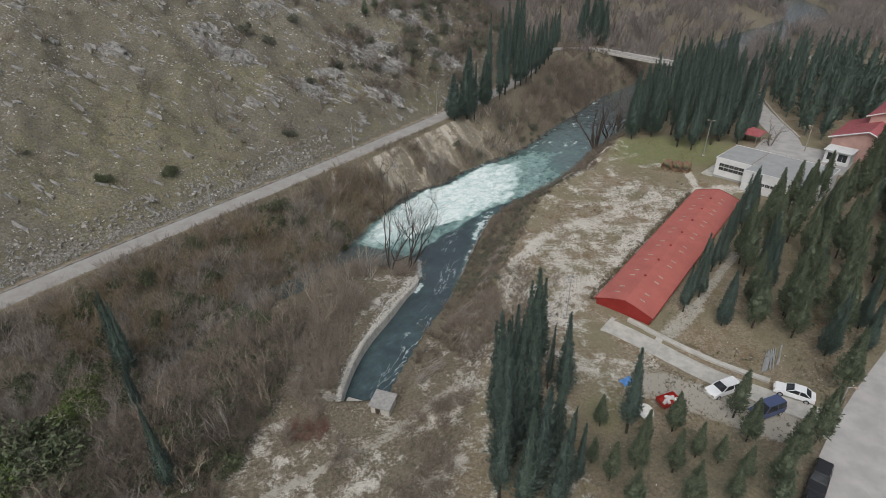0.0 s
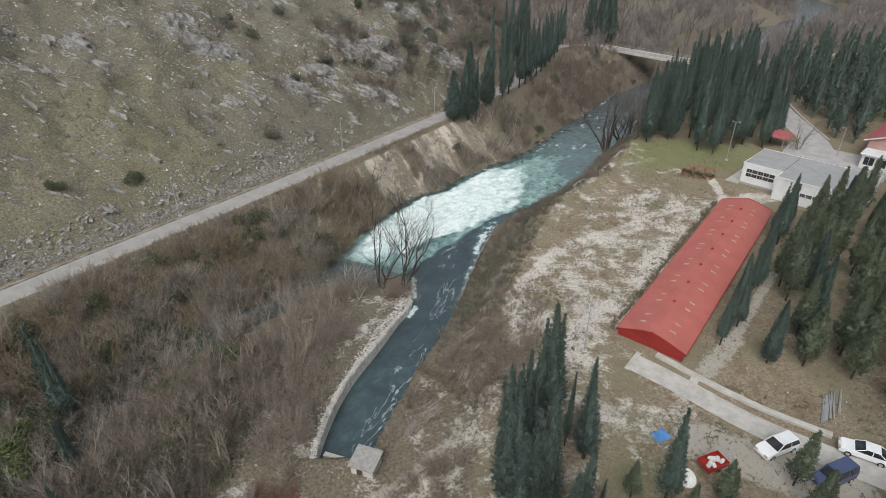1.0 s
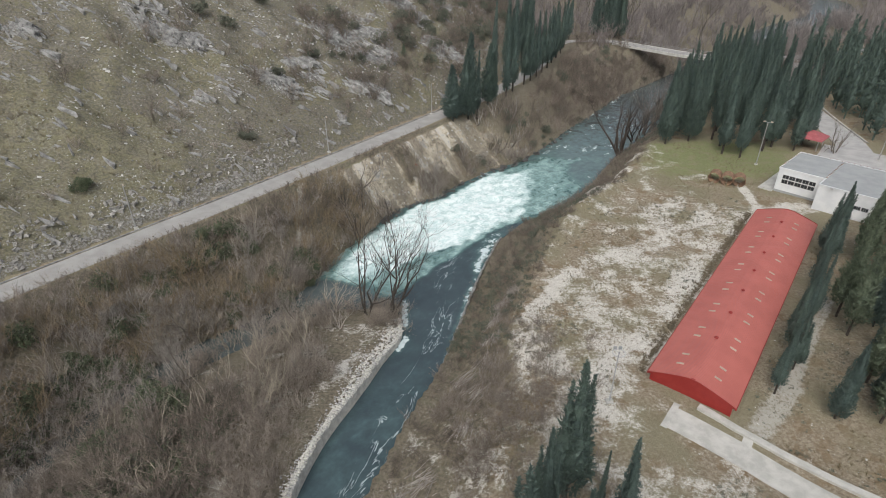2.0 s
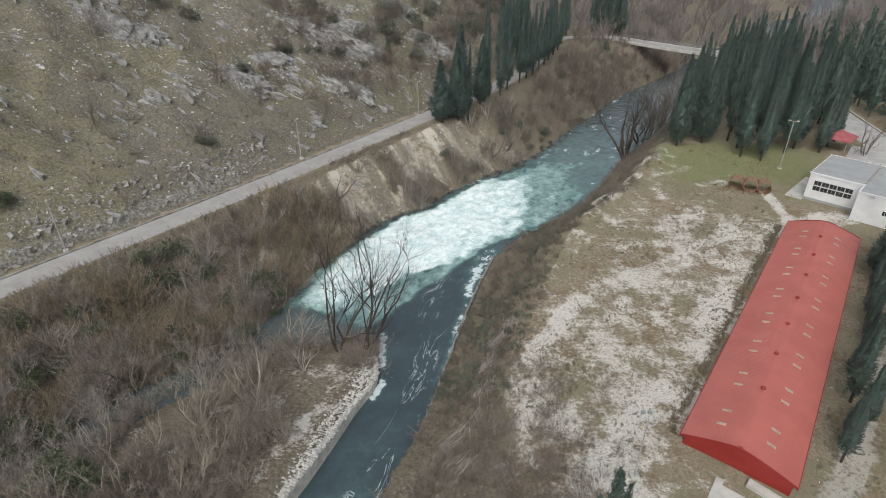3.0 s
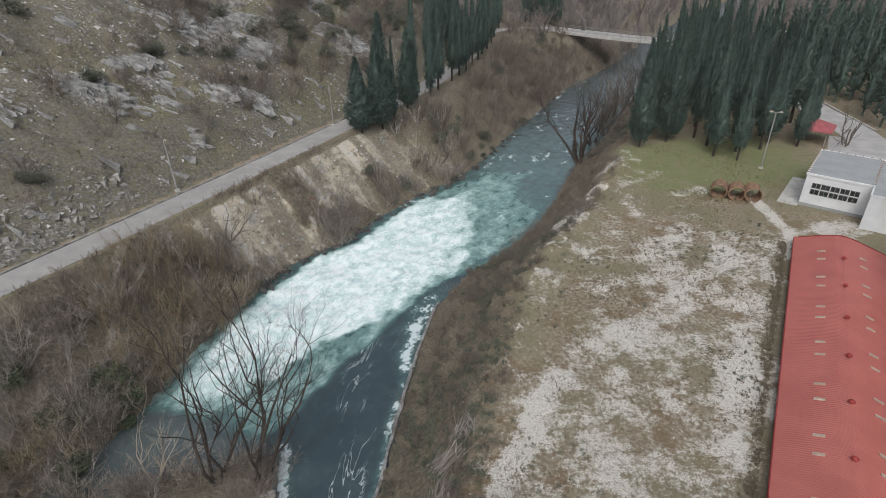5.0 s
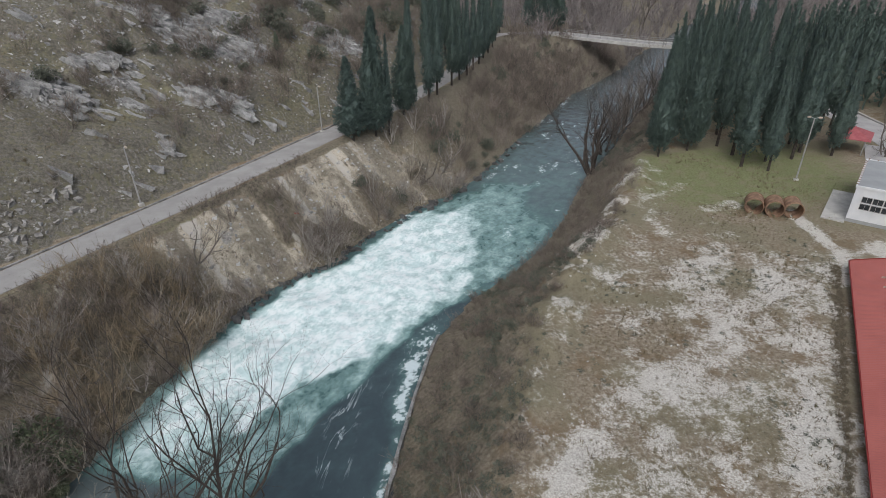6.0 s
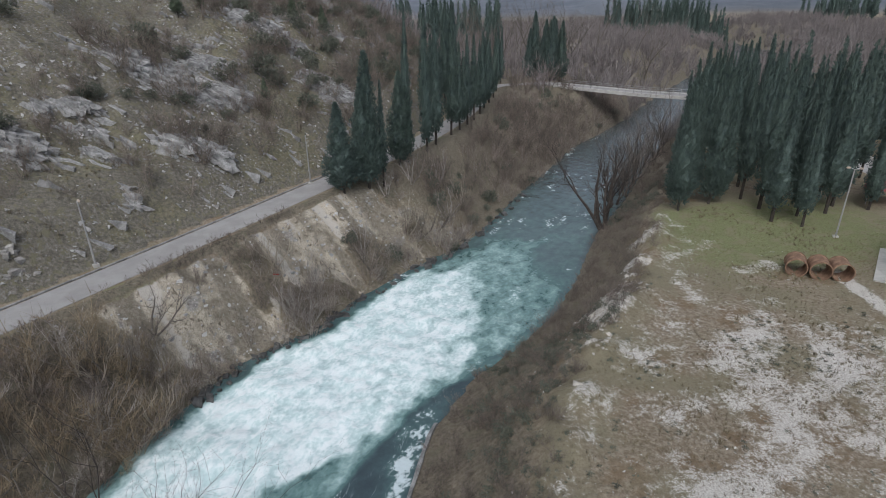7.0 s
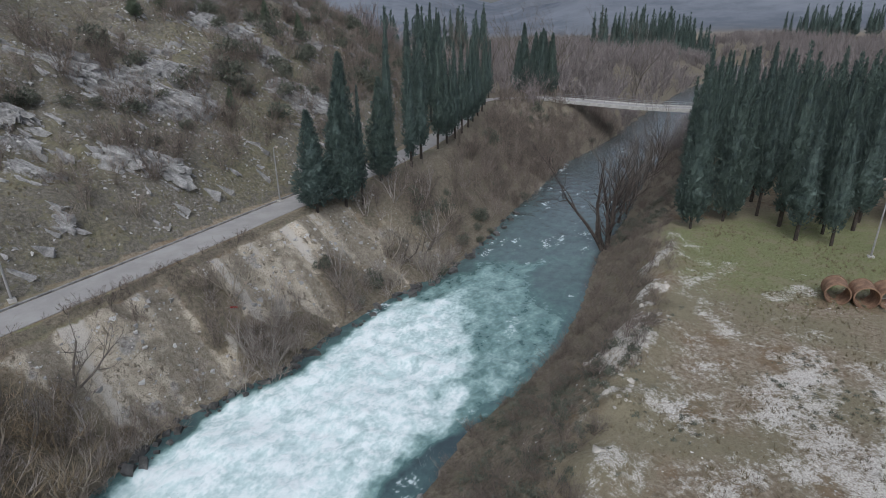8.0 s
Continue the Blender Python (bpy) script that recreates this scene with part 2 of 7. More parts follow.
# the needle green leans blue to carry some distance haze, on near trees too
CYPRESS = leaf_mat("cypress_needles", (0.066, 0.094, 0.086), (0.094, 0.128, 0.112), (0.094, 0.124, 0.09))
PINE = leaf_mat("pine_needles", (0.074, 0.095, 0.066), (0.138, 0.164, 0.11), (0.122, 0.144, 0.092))
IVY = leaf_mat("evergreen_leaves", (0.058, 0.074, 0.043), (0.115, 0.134, 0.076), (0.095, 0.11, 0.06))
GREEN_BUSH = leaf_mat("bright_green_leaves", (0.06, 0.085, 0.025), (0.11, 0.15, 0.045), (0.1, 0.13, 0.04))
SAGE = leaf_mat("grey_green_leaves", (0.085, 0.092, 0.07), (0.155, 0.16, 0.122), (0.12, 0.125, 0.092))
TWIG_BROWN = twig_mat("brown_twigs", (0.155, 0.13, 0.108), (0.39, 0.335, 0.282))
TWIG_PALE = twig_mat("pale_willow_twigs", (0.24, 0.205, 0.155), (0.44, 0.385, 0.31))
TWIG_GREY = twig_mat("grey_twigs", (0.19, 0.168, 0.148), (0.44, 0.395, 0.35))
TWIG_TAN = twig_mat("tan_twigs", (0.18, 0.14, 0.09), (0.34, 0.27, 0.18))
TWIG_FAR = twig_mat("winter_wood", (0.14, 0.123, 0.117), (0.31, 0.275, 0.26))
TWIG_DARK = twig_mat("dark_brush_twigs", (0.085, 0.07, 0.06), (0.27, 0.225, 0.188))
TWIG_RED = twig_mat("red_twigs", (0.14, 0.07, 0.06), (0.3, 0.16, 0.13))
GRASS = twig_mat("short_grass", (0.14, 0.15, 0.062), (0.28, 0.275, 0.14))
WEEDS = twig_mat("dead_weeds", (0.12, 0.1, 0.072), (0.25, 0.21, 0.15))
STRAW = twig_mat("dry_grass", (0.12, 0.095, 0.055), (0.3, 0.25, 0.16))
STONES = twig_mat("loose_stones", (0.36, 0.345, 0.32), (0.72, 0.7, 0.66))
HILL_STONES = twig_mat("weathered_stones", (0.25, 0.243, 0.232), (0.56, 0.545, 0.52))
OUTCROP = plain("bare_bedded_limestone", (0.2, 0.195, 0.185), (0.46, 0.45, 0.43), 1.0, 0.95, 0, 0.8, fine=5)
ROAD_ROCK = plain("broken_limestone", (0.17, 0.16, 0.145), (0.38, 0.36, 0.33), 1.3, 0.95, 0, 0.8, fine=6)


# ---- geometry helpers ----
def mesh_from(name, verts, faces):
    """A mesh from an array of vertices and an array of triangles or quads."""
    verts, faces = np.asarray(verts, dtype=np.float32), np.asarray(faces, dtype=np.int32)
    me = bpy.data.meshes.new(name)
    n, k = faces.shape
    me.vertices.add(len(verts))
    me.vertices.foreach_set("co", verts.ravel())
    me.loops.add(n * k)
    me.loops.foreach_set("vertex_index", faces.ravel())
    me.polygons.add(n)
    me.polygons.foreach_set("loop_start", np.arange(0, n * k, k, dtype=np.int32))
    me.polygons.foreach_set("loop_total", np.full(n, k, dtype=np.int32))
    me.update(calc_edges=True)
    me.shade_flat()
    return me


class Buf:
    """Gathers triangles for one mesh."""

    def __init__(self):
        self.v, self.f, self.n = [], [], 0

    def add(self, v, f):
        v, f = np.asarray(v, float), np.asarray(f, int)
        if f.shape[1] == 4:
            f = np.concatenate((f[:, (0, 1, 2)], f[:, (0, 2, 3)]))
        self.v.append(v)
        self.f.append(f + self.n)
        self.n += len(v)

    def box(self, x0, x1, y0, y1, z0, z1):
        v = [(x, y, z) for z in (z0, z1) for x, y in ((x0, y0), (x1, y0), (x1, y1), (x0, y1))]
        self.add(v, [(3, 2, 1, 0), (4, 5, 6, 7), (0, 1, 5, 4), (1, 2, 6, 5), (2, 3, 7, 6), (3, 0, 4, 7)])

    def tube(self, pts, radii, sides=5, cap=True):
        pts = np.asarray(pts, float)
        d = np.gradient(pts, axis=0)
        d /= np.linalg.norm(d, axis=1)[:, None] + 1e-9
        ref = np.where(np.abs(d[:, 2:3]) > 0.9, np.array([[1.0, 0, 0]]), np.array([[0, 0, 1.0]]))
        a = np.cross(d, ref)
        a /= np.linalg.norm(a, axis=1)[:, None] + 1e-9
        b = np.cross(d, a)
        t = np.linspace(0, 2 * np.pi, sides, endpoint=False)
        ring = np.cos(t)[None, :, None] * a[:, None] + np.sin(t)[None, :, None] * b[:, None]
        v = (pts[:, None] + ring * np.asarray(radii, float)[:, None, None]).reshape(-1, 3)
        f = []
        for i in range(len(pts) - 1):
            for j in range(sides):
                k = (j + 1) % sides
                f.append((i * sides + j, i * sides + k, (i + 1) * sides + k, (i + 1) * sides + j))
        self.add(v, f)
        if cap:
            e = (len(pts) - 1) * sides
            self.add(v[e:e + sides], [(0, j, j + 1) for j in range(1, sides - 1)])

    def arrays(self):
        return np.concatenate(self.v), np.concatenate(self.f)

    def mesh(self, name):
        return mesh_from(name, *self.arrays())


def part(name, shape, material, parent=None, label="", smooth=False):
    """One mesh object under a thing, or at top level."""
    me = shape if isinstance(shape, bpy.types.Mesh) else shape.mesh(name)
    if not me.materials:
        me.materials.append(material)
    if smooth:
        me.polygons.foreach_set("use_smooth", np.ones(len(me.polygons), dtype=bool))
    ob = new(name, me)
    ob.parent = parent
    return tagged(ob, label) if label else ob


def thing(name, label, category, m, group="", kind=""):
    ob = new(name)
    ob.empty_display_size = 0.2
    ob.matrix_basis = m
    return tagged(ob, label, category, group, kind)


def hash2(ix, iy, seed):
    h = (ix.astype(np.int64) * 374761393 + iy.astype(np.int64) * 668265263 + seed * 1442695041) & 0x7FFFFFFF
    h = ((h ^ (h >> 13)) * 1274126177) & 0x7FFFFFFF
    return ((h ^ (h >> 16)) & 0xFFFFFF) / float(0xFFFFFF)


def vnoise(x, y, seed=0):
    ix, iy = np.floor(x), np.floor(y)
    fx, fy = x - ix, y - iy
    fx, fy = fx * fx * (3 - 2 * fx), fy * fy * (3 - 2 * fy)
    a, b = hash2(ix, iy, seed), hash2(ix + 1, iy, seed)
    c, d = hash2(ix, iy + 1, seed), hash2(ix + 1, iy + 1, seed)
    return (a * (1 - fx) + b * fx) * (1 - fy) + (c * (1 - fx) + d * fx) * fy


def fbm(x, y, size, octaves=4, seed=0):
    """Noise from 0 to 1, about 0.5, whose largest lumps are size metres wide."""
    out, amp, tot = 0.0, 1.0, 0.0
    for k in range(octaves):
        out = out + amp * vnoise(x / size * 2 ** k + 17.3 * k, y / size * 2 ** k - 9.1 * k, seed + k)
        tot += amp
        amp *= 0.5
    return out / tot


def sstep(v, lo, hi):
    t = np.clip((v - lo) / (hi - lo), 0, 1)
    return t * t * (3 - 2 * t)


def line_dist(x, y, poly):
    """Distance to a line of points (left of it: plus) and the length along it."""
    best, sign, along, run = np.full(np.shape(x), 1e9), np.ones(np.shape(x)), np.zeros(np.shape(x)), 0.0
    for (ax, ay), (bx, by) in zip(poly[:-1], poly[1:]):
        dx, dy = bx - ax, by - ay
        ln = math.hypot(dx, dy)
        t = np.clip(((x - ax) * dx + (y - ay) * dy) / ln ** 2, 0, 1)
        d = np.hypot(x - ax - t * dx, y - ay - t * dy)
        hit = d < best
        best = np.where(hit, d, best)
        sign = np.where(hit, np.sign(dx * (y - ay) - dy * (x - ax)), sign)
        along = np.where(hit, run + t * ln, along)
        run += ln
    return best * np.where(sign == 0, 1, sign), along


def smooth_line(poly, step=1.5):
    """A rounded line through the points."""
    p = [Vector((*q, 0)) for q in poly]
    out = []
    for i in range(len(p) - 1):
        a, b, c, d = p[max(i - 1, 0)], p[i], p[i + 1], p[min(i + 2, len(p) - 1)]
        n = max(1, int((c - b).length / step))
        for k in range(n):
            t = k / n
            q = 0.5 * (2 * b + (c - a) * t + (2 * a - 5 * b + 4 * c - d) * t * t + (3 * b - a - 3 * c + d) * t ** 3)
            out.append((q.x, q.y))
    return out + [poly[-1]]


# ---- the plan ----
ROAD = smooth_line([(-108.5, 8.8), (-76.5, 46.8), (-62, 66.3), (-52.1, 79.6), (-38.8, 96.8), (-30.4, 107.5), (-20.7, 120.5), (-9.0, 135.8), (4.5, 152.6),
                    (14, 164), (22, 176), (30, 191), (38, 210), (46, 231), (56, 243), (67, 239), (77, 226), (86, 214.5), (95, 207.5), (108, 205.5), (121, 210), (160, 222)], 6)
FOOT = smooth_line([(-108.5, 8.8), (-76.5, 46.8), (-62, 66.3), (-52.1, 79.6), (-38.8, 96.8), (-30.4, 107.5), (-20.7, 120.5), (-9.0, 135.8), (4.5, 152.6),
                    (14, 164), (22, 176), (30, 191), (38, 210), (44, 235), (42, 270), (20, 330), (-40, 430), (-160, 560), (-400, 700)], 8)
BANK_L = smooth_line([(-70, 10), (-46, 48), (-41, 60), (-37.5, 72), (-33, 79), (-26, 85.5), (-20, 91.5), (-16.6, 98), (-14.6, 104), (-11.8, 110.6), (-7.2, 119.0),
                      (-2.4, 124.6), (2.4, 127.6), (6.4, 133.2), (13.2, 140.2), (21.6, 147), (29.8, 157), (38, 170), (49, 185), (60.7, 202.3), (76, 218.5), (93, 238),
                      (124, 275), (180, 338), (230, 385), (262, 460), (300, 600)], 6)
BANK_R = smooth_line([(-20, 10), (-8.5, 45), (-5.1, 55.1), (-0.4, 67.8), (1.9, 73), (4.7, 83.3), (8.6, 97), (12.7, 108.6), (18, 115.6), (23, 119.6),
                      (30, 126), (36, 134.8), (44.8, 148.8), (55.2, 161.8), (75.7, 190.5), (89, 206), (107, 229), (136, 258), (195, 318), (250, 368), (292, 450), (330, 600)], 6)
CANAL_L = smooth_line([(-16, 30), (-12, 50.5), (-11.4, 57), (-9.9, 63), (-7.2, 69.8), (-4.9, 76), (-2.9, 81), (-3.1, 86), (-3.6, 92)], 2)
LEVEE_FOOT = smooth_line([(-53, 30), (-42.8, 46), (-37.2, 60), (-33.4, 71), (-29.2, 77), (-23, 82.4), (-17.5, 87.6), (-11.2, 90), (-3, 91)], 5)
RIVER_MID = smooth_line([(-9, 50), (-5, 62), (0, 78), (1.5, 95), (6, 112), (14, 126), (24, 136), (36, 152), (50, 172), (66, 194), (84, 213), (100, 233), (130, 266), (188, 328), (240, 376), (278, 455), (315, 600)], 6)
WATER_Z = -6.5
# heaps of spoil along the edge of the flat: x, y, radius, height
MOUNDS = [(31.7, 116.4, 2.1, 1.9), (28.9, 113.2, 1.9, 1.5), (35.2, 120.2, 1.8, 1.3), (39.8, 125.6, 1.6, 1.2), (27.2, 109.4, 1.6, 0.7), (30.2, 115.2, 1.2, 0.9), (33.4, 118.8, 1.3, 0.9), (43.2, 131.2, 1.6, 1.0), (24.2, 103.6, 1.5, 0.6), (37.6, 123.0, 1.0, 0.6)]


# outcrops of rock on the hill: x, y, reach along and across the beds, weight
CRAGS = [(-19.5, 160.5, 6, 3.2, 1.1), (-12.5, 163.5, 4.5, 3, 1.0), (-25.6, 146.4, 4, 2, 1.0), (-15, 147.8, 3, 1.6, 1.1), (-10.5, 148, 2.4, 1.6, 1.2), (4, 175, 5, 3.4, 1.0), (-29, 138.3, 4.5, 2.2, 0.8),
         (-6.1, 184, 7, 4, 0.9), (-21.5, 141, 2.5, 1.5, 0.7), (-16.8, 136.8, 1.8, 1.1, 0.8), (-40.2, 125.3, 2.2, 1.2, 0.7), (-34.5, 128.5, 4, 1.4, 0.6), (-49, 138.5, 9, 4, 0.6), (-66, 122, 7, 3, 0.6)]


def road_z(s):
    return 3.0 + 1.3 * sstep(s, 150, 215)


def canal_z(y):
    return np.interp(y, [48, 66, 80, 92, 101], [-3.75, -4.5, -5.5, -6.2, WATER_Z])


def capsule(x, y, ax, ay, bx, by, r):
    """1 on a strip from a to b of half-width r, fading outward."""
    d, _ = line_dist(x, y, [(ax, ay), (bx, by)])
    return 1 - sstep(np.abs(d), r * 0.5, r * 1.5)


def terrain(x, y):
    """Height of the ground, and what covers it."""
    x, y = np.asarray(x, float), np.asarray(y, float)
    d_foot, s_foot = line_dist(x, y, FOOT)
    d_l, _ = line_dist(x, y, BANK_L)
    d_r = -line_dist(x, y, BANK_R)[0]
    d_can, _ = line_dist(x, y, CANAL_L)
    d_lev = -line_dist(x, y, LEVEE_FOOT)[0]
    d_road = np.abs(line_dist(x, y, ROAD)[0])
    n8, n3, n1 = fbm(x, y, 9, 4, 3) - 0.5, fbm(x, y, 3, 4, 11) - 0.5, fbm(x, y, 1.1, 3, 23) - 0.5
    zr = road_z(s_foot)
    # the right bank and the flat beyond it
    zw = np.where(y < 102, canal_z(y), WATER_Z)
    width = np.interp(y, [45, 58, 75, 95, 106, 116, 140, 200], [15, 13, 8, 10.5, 11, 10, 8.5, 10])
    rise = np.clip(d_r / width, 0, 1)
    flat = 0.25 * n8 - 0.85 * np.exp(-(((x - 34) / 9) ** 2 + ((y - 56) / 9) ** 2)) + 0.02 * np.clip(x - 110, 0, 400)
    right = np.where(d_r > 0, zw + 0.1 + (flat - zw - 0.1) * (0.62 * sstep(rise, 0, 1) + 0.38 * rise), zw - 0.9 * np.abs(d_r))
    right = np.where((y < 50.6) & (d_r <= 0), -3.5 - 0.06 * np.abs(d_r), right)
    hump = np.exp(-((d_r / width - 1.04) / 0.15) ** 2) * (0.5 + 1.6 * n3) * sstep(y, 84, 100) * (1 - sstep(y, 134, 146))
    right = right + np.where(d_r > 0, np.clip(hump, 0, 2) * 0.9 + n3 * 0.5 * (rise < 0.98) * (rise > 0.02), 0)
    mound = 0.0
    for mx, my, mr, mh in MOUNDS:
        mound = mound + mh * np.exp(-((x - mx) ** 2 + (y - my) ** 2) / mr ** 2) * (0.75 + 1.2 * n3)
    right = right + np.where(d_r > 0, mound, 0)
    # the left bank from the road down to the water
    land = np.clip(d_l, 0, None)
    below = np.clip(-d_foot - 3.4, 0, None)
    span = np.clip(land + below, 2.0, 24.0)
    u = np.clip(1 - land / span, 0, 1)
    bank = 0.55 * sstep(u, 0, 1) + 0.45 * u
    left = zr - 0.1 - (zr - WATER_Z - 0.3) * bank + (n8 * 1.6 * (1 - 0.7 * sstep(y, 114, 124)) + n3 * 0.7) * np.sin(np.pi * u)
    slip_n = fbm(x * 0.66 + y * 0.75, (y * 0.66 - x * 0.75) * 0.35, 5.5, 3, 31)
    steep = sstep(y, 116, 123) * (1 - sstep(y, 146, 156)) * sstep(u, 0.02, 0.1) * (1 - sstep(u, 0.94, 1))
    left = left + steep * (np.abs(fbm(x * 0.66 + y * 0.75, (y * 0.66 - x * 0.75) * 0.3, 4.5, 4, 41) - 0.5) * 2.2 - 0.25)
    slip = steep * sstep(slip_n - 0.1 * (u - 0.5) + 0.5 * n3, 0.36, 0.5)
    left = left - slip * 0.35
    left = np.where(d_l > 0, left, WATER_Z - 0.2 - 0.7 * np.abs(d_l))
    left = np.where(d_foot > -3.4, zr - 0.06, left)
    # the hill
    up = np.clip(d_foot - 3.2, 0, None)
    spur = sstep(x, -45, -12) * sstep(up, 4, 20)
    shelf = 1.1 * sstep(up, 1, 9) * (1 - sstep(y, 112, 138))
    hill = zr - shelf + 0.45 * sstep(up, 0.2, 1.0) + up * 0.62 + 2.0 * sstep(up, 1, 6) + n8 * np.clip(up * 0.28, 0, 7) + n3 * np.clip(up * 0.1, 0, 1.1) * (1 + spur)
    ridge = 1 - np.abs(2 * fbm(x * 0.28 + y * 0.1, y * 0.95 - x * 0.3, 3.4, 4, 57) - 1)
    zone = 0.0
    for cx, cy, ca, cb, cw in CRAGS:
        zone = zone + cw * np.exp(-(((x - cx) / ca) ** 2 + ((y - cy) / cb) ** 2))
    crag = sstep(zone * (0.55 + 0.9 * fbm(x, y, 4, 3, 72)) + (0.6 * sstep(up, 24, 50) + 0.35 * spur) * sstep(fbm(x * 0.7, y, 9, 3, 71), 0.46, 0.6), 0.24, 0.62) * sstep(up, 2, 6)
    hill = hill + crag * (sstep(ridge, 0.5, 0.9) * 1.7 - 0.6)
    hill = np.where(hill > 150, 150 + 40 * np.tanh((hill - 150) / 120), hill)
    left = np.where(d_foot > 3.2, hill, left)
    # the bank beside the canal
    top = np.interp(y, [30, 53, 62, 70, 80, 86, 91], [-3.0, -2.5, -2.75, -3.4, -4.7, -5.5, -6.9])
    levee = np.minimum(top + 0.35 * n8, -6.9 + 0.5 * d_lev + 0.4 * n3)
    z = np.maximum(np.maximum(right, left), levee)
    canal = (d_r < 0.0) & (d_can < 0.35) & (y > 50.9) & (y < 93)
    z = np.where(canal, zw - 1.3, z)
    river = (d_r < 0) & (d_l < 0) & (y > 92)
    # the causeway on both sides of the bridge
    ramp = np.where((y > 190) & (d_road < 18), 4.2 - 0.55 * np.clip(d_road - 3.2, 0, None), -50)
    ramp = np.minimum(ramp, WATER_Z + 0.2 + 0.95 * np.clip(np.maximum(d_l, d_r), 0, None) + 1.2 * n3)
    z = np.where(~river, np.maximum(z, ramp), np.minimum(z, WATER_Z - 0.4))
    # far mountains round the valley
    far = np.hypot(x - 60, y - 260)
    way = np.arctan2(x - 10, y - 80)
    gap = np.exp(-((way - 0.26) / 0.11) ** 2)
    spine = 1 - np.abs(2 * fbm(x, y, 900, 5, 93) - 1)
    peak = sstep(far, 800, 2500) * (1 - 0.72 * gap) * (120 + 250 * fbm(x, y, 1300, 5, 91) + 190 * spine)
    z = np.where(d_foot < 60, z + peak, np.maximum(z, peak))
    z = z + n1 * np.where(d_foot > 4, 0.3, 0.12) * (far < 400)
    flat_road = (d_road < 2.9) & (~river) & ((y < 190) | (np.maximum(d_l, d_r) > 11.0))
    z = np.where(flat_road & (y < 190), zr - 0.06, np.where(flat_road & (y >= 190), 4.24, z))
    cover = {"d_r": d_r, "d_l": d_l, "d_foot": d_foot, "rise": rise, "u": u, "up": up, "crag": crag, "canal": canal, "river": river,
             "d_lev": d_lev, "d_can": d_can, "steep": steep, "n8": n8, "n3": n3, "d_road": d_road, "far": far, "ridge": ridge, "hump": hump, "slip": slip, "mound": mound}
    return z, cover


def spaced(lo, a, b, hi, step, grow=1.13):
    """Even steps from a to b, growing steps out to lo and hi."""
    mid = list(np.arange(a, b, step))
    out, s, v = [], step, mid[-1]
    while v < hi:
        s *= grow
        v += s
        out.append(v)
    pre, s, v = [], step, mid[0]
    while v > lo:
        s *= grow
        v -= s
        pre.append(v)
    return np.array(pre[::-1] + mid + out)


def colour_layer(me, name, rgb):
    lay = me.color_attributes.new(name, "FLOAT_COLOR", "POINT")
    data = np.ones((len(me.vertices), 4), dtype=np.float32)
    data[:, :3] = rgb
    lay.data.foreach_set("color", data.ravel())


def grid_faces(nx, ny):
    i = np.arange(nx * ny).reshape(ny, nx)
    return np.stack((i[:-1, :-1], i[:-1, 1:], i[1:, 1:], i[1:, :-1]), -1).reshape(-1, 4)


# pale gravel beside the shed: along and out from it, reaches, weight
PALE = [(12, 7.2, 12, 3.0, 0.54), (27, 8, 8, 2.6, 0.46), (7.5, 15.8, 5, 2.2, 0.5), (-2.5, 5.5, 5, 2.2, 0.46), (-8, 8.5, 5, 3, 0.44), (16, 17, 4, 2, 0.34), (37, 12, 4, 2, 0.42), (-11, 13, 4, 3, 0.4), (22, 20, 5, 2, 0.36), (24, 13, 8, 4.5, 0.4), (33, 11, 6, 4, 0.38), (18, 11, 7, 3.5, 0.36)]
SHED_O, SHED_A, SHED_N = np.array([32.63, 70.9]), np.array([0.6295, 0.777]), np.array([-0.777, 0.6295])


GRID = {}


def ground_z(x, y):
    """Height of the built ground, between its grid points."""
    gx, gy, gz = GRID["x"], GRID["y"], GRID["z"]
    x, y = np.asarray(x, float), np.asarray(y, float)
    i = np.clip(np.searchsorted(gx, x) - 1, 0, len(gx) - 2)
    j = np.clip(np.searchsorted(gy, y) - 1, 0, len(gy) - 2)
    u, v = (x - gx[i]) / (gx[i + 1] - gx[i]), (y - gy[j]) / (gy[j + 1] - gy[j])
    return (gz[j, i] * (1 - u) + gz[j, i + 1] * u) * (1 - v) + (gz[j + 1, i] * (1 - u) + gz[j + 1, i + 1] * u) * v


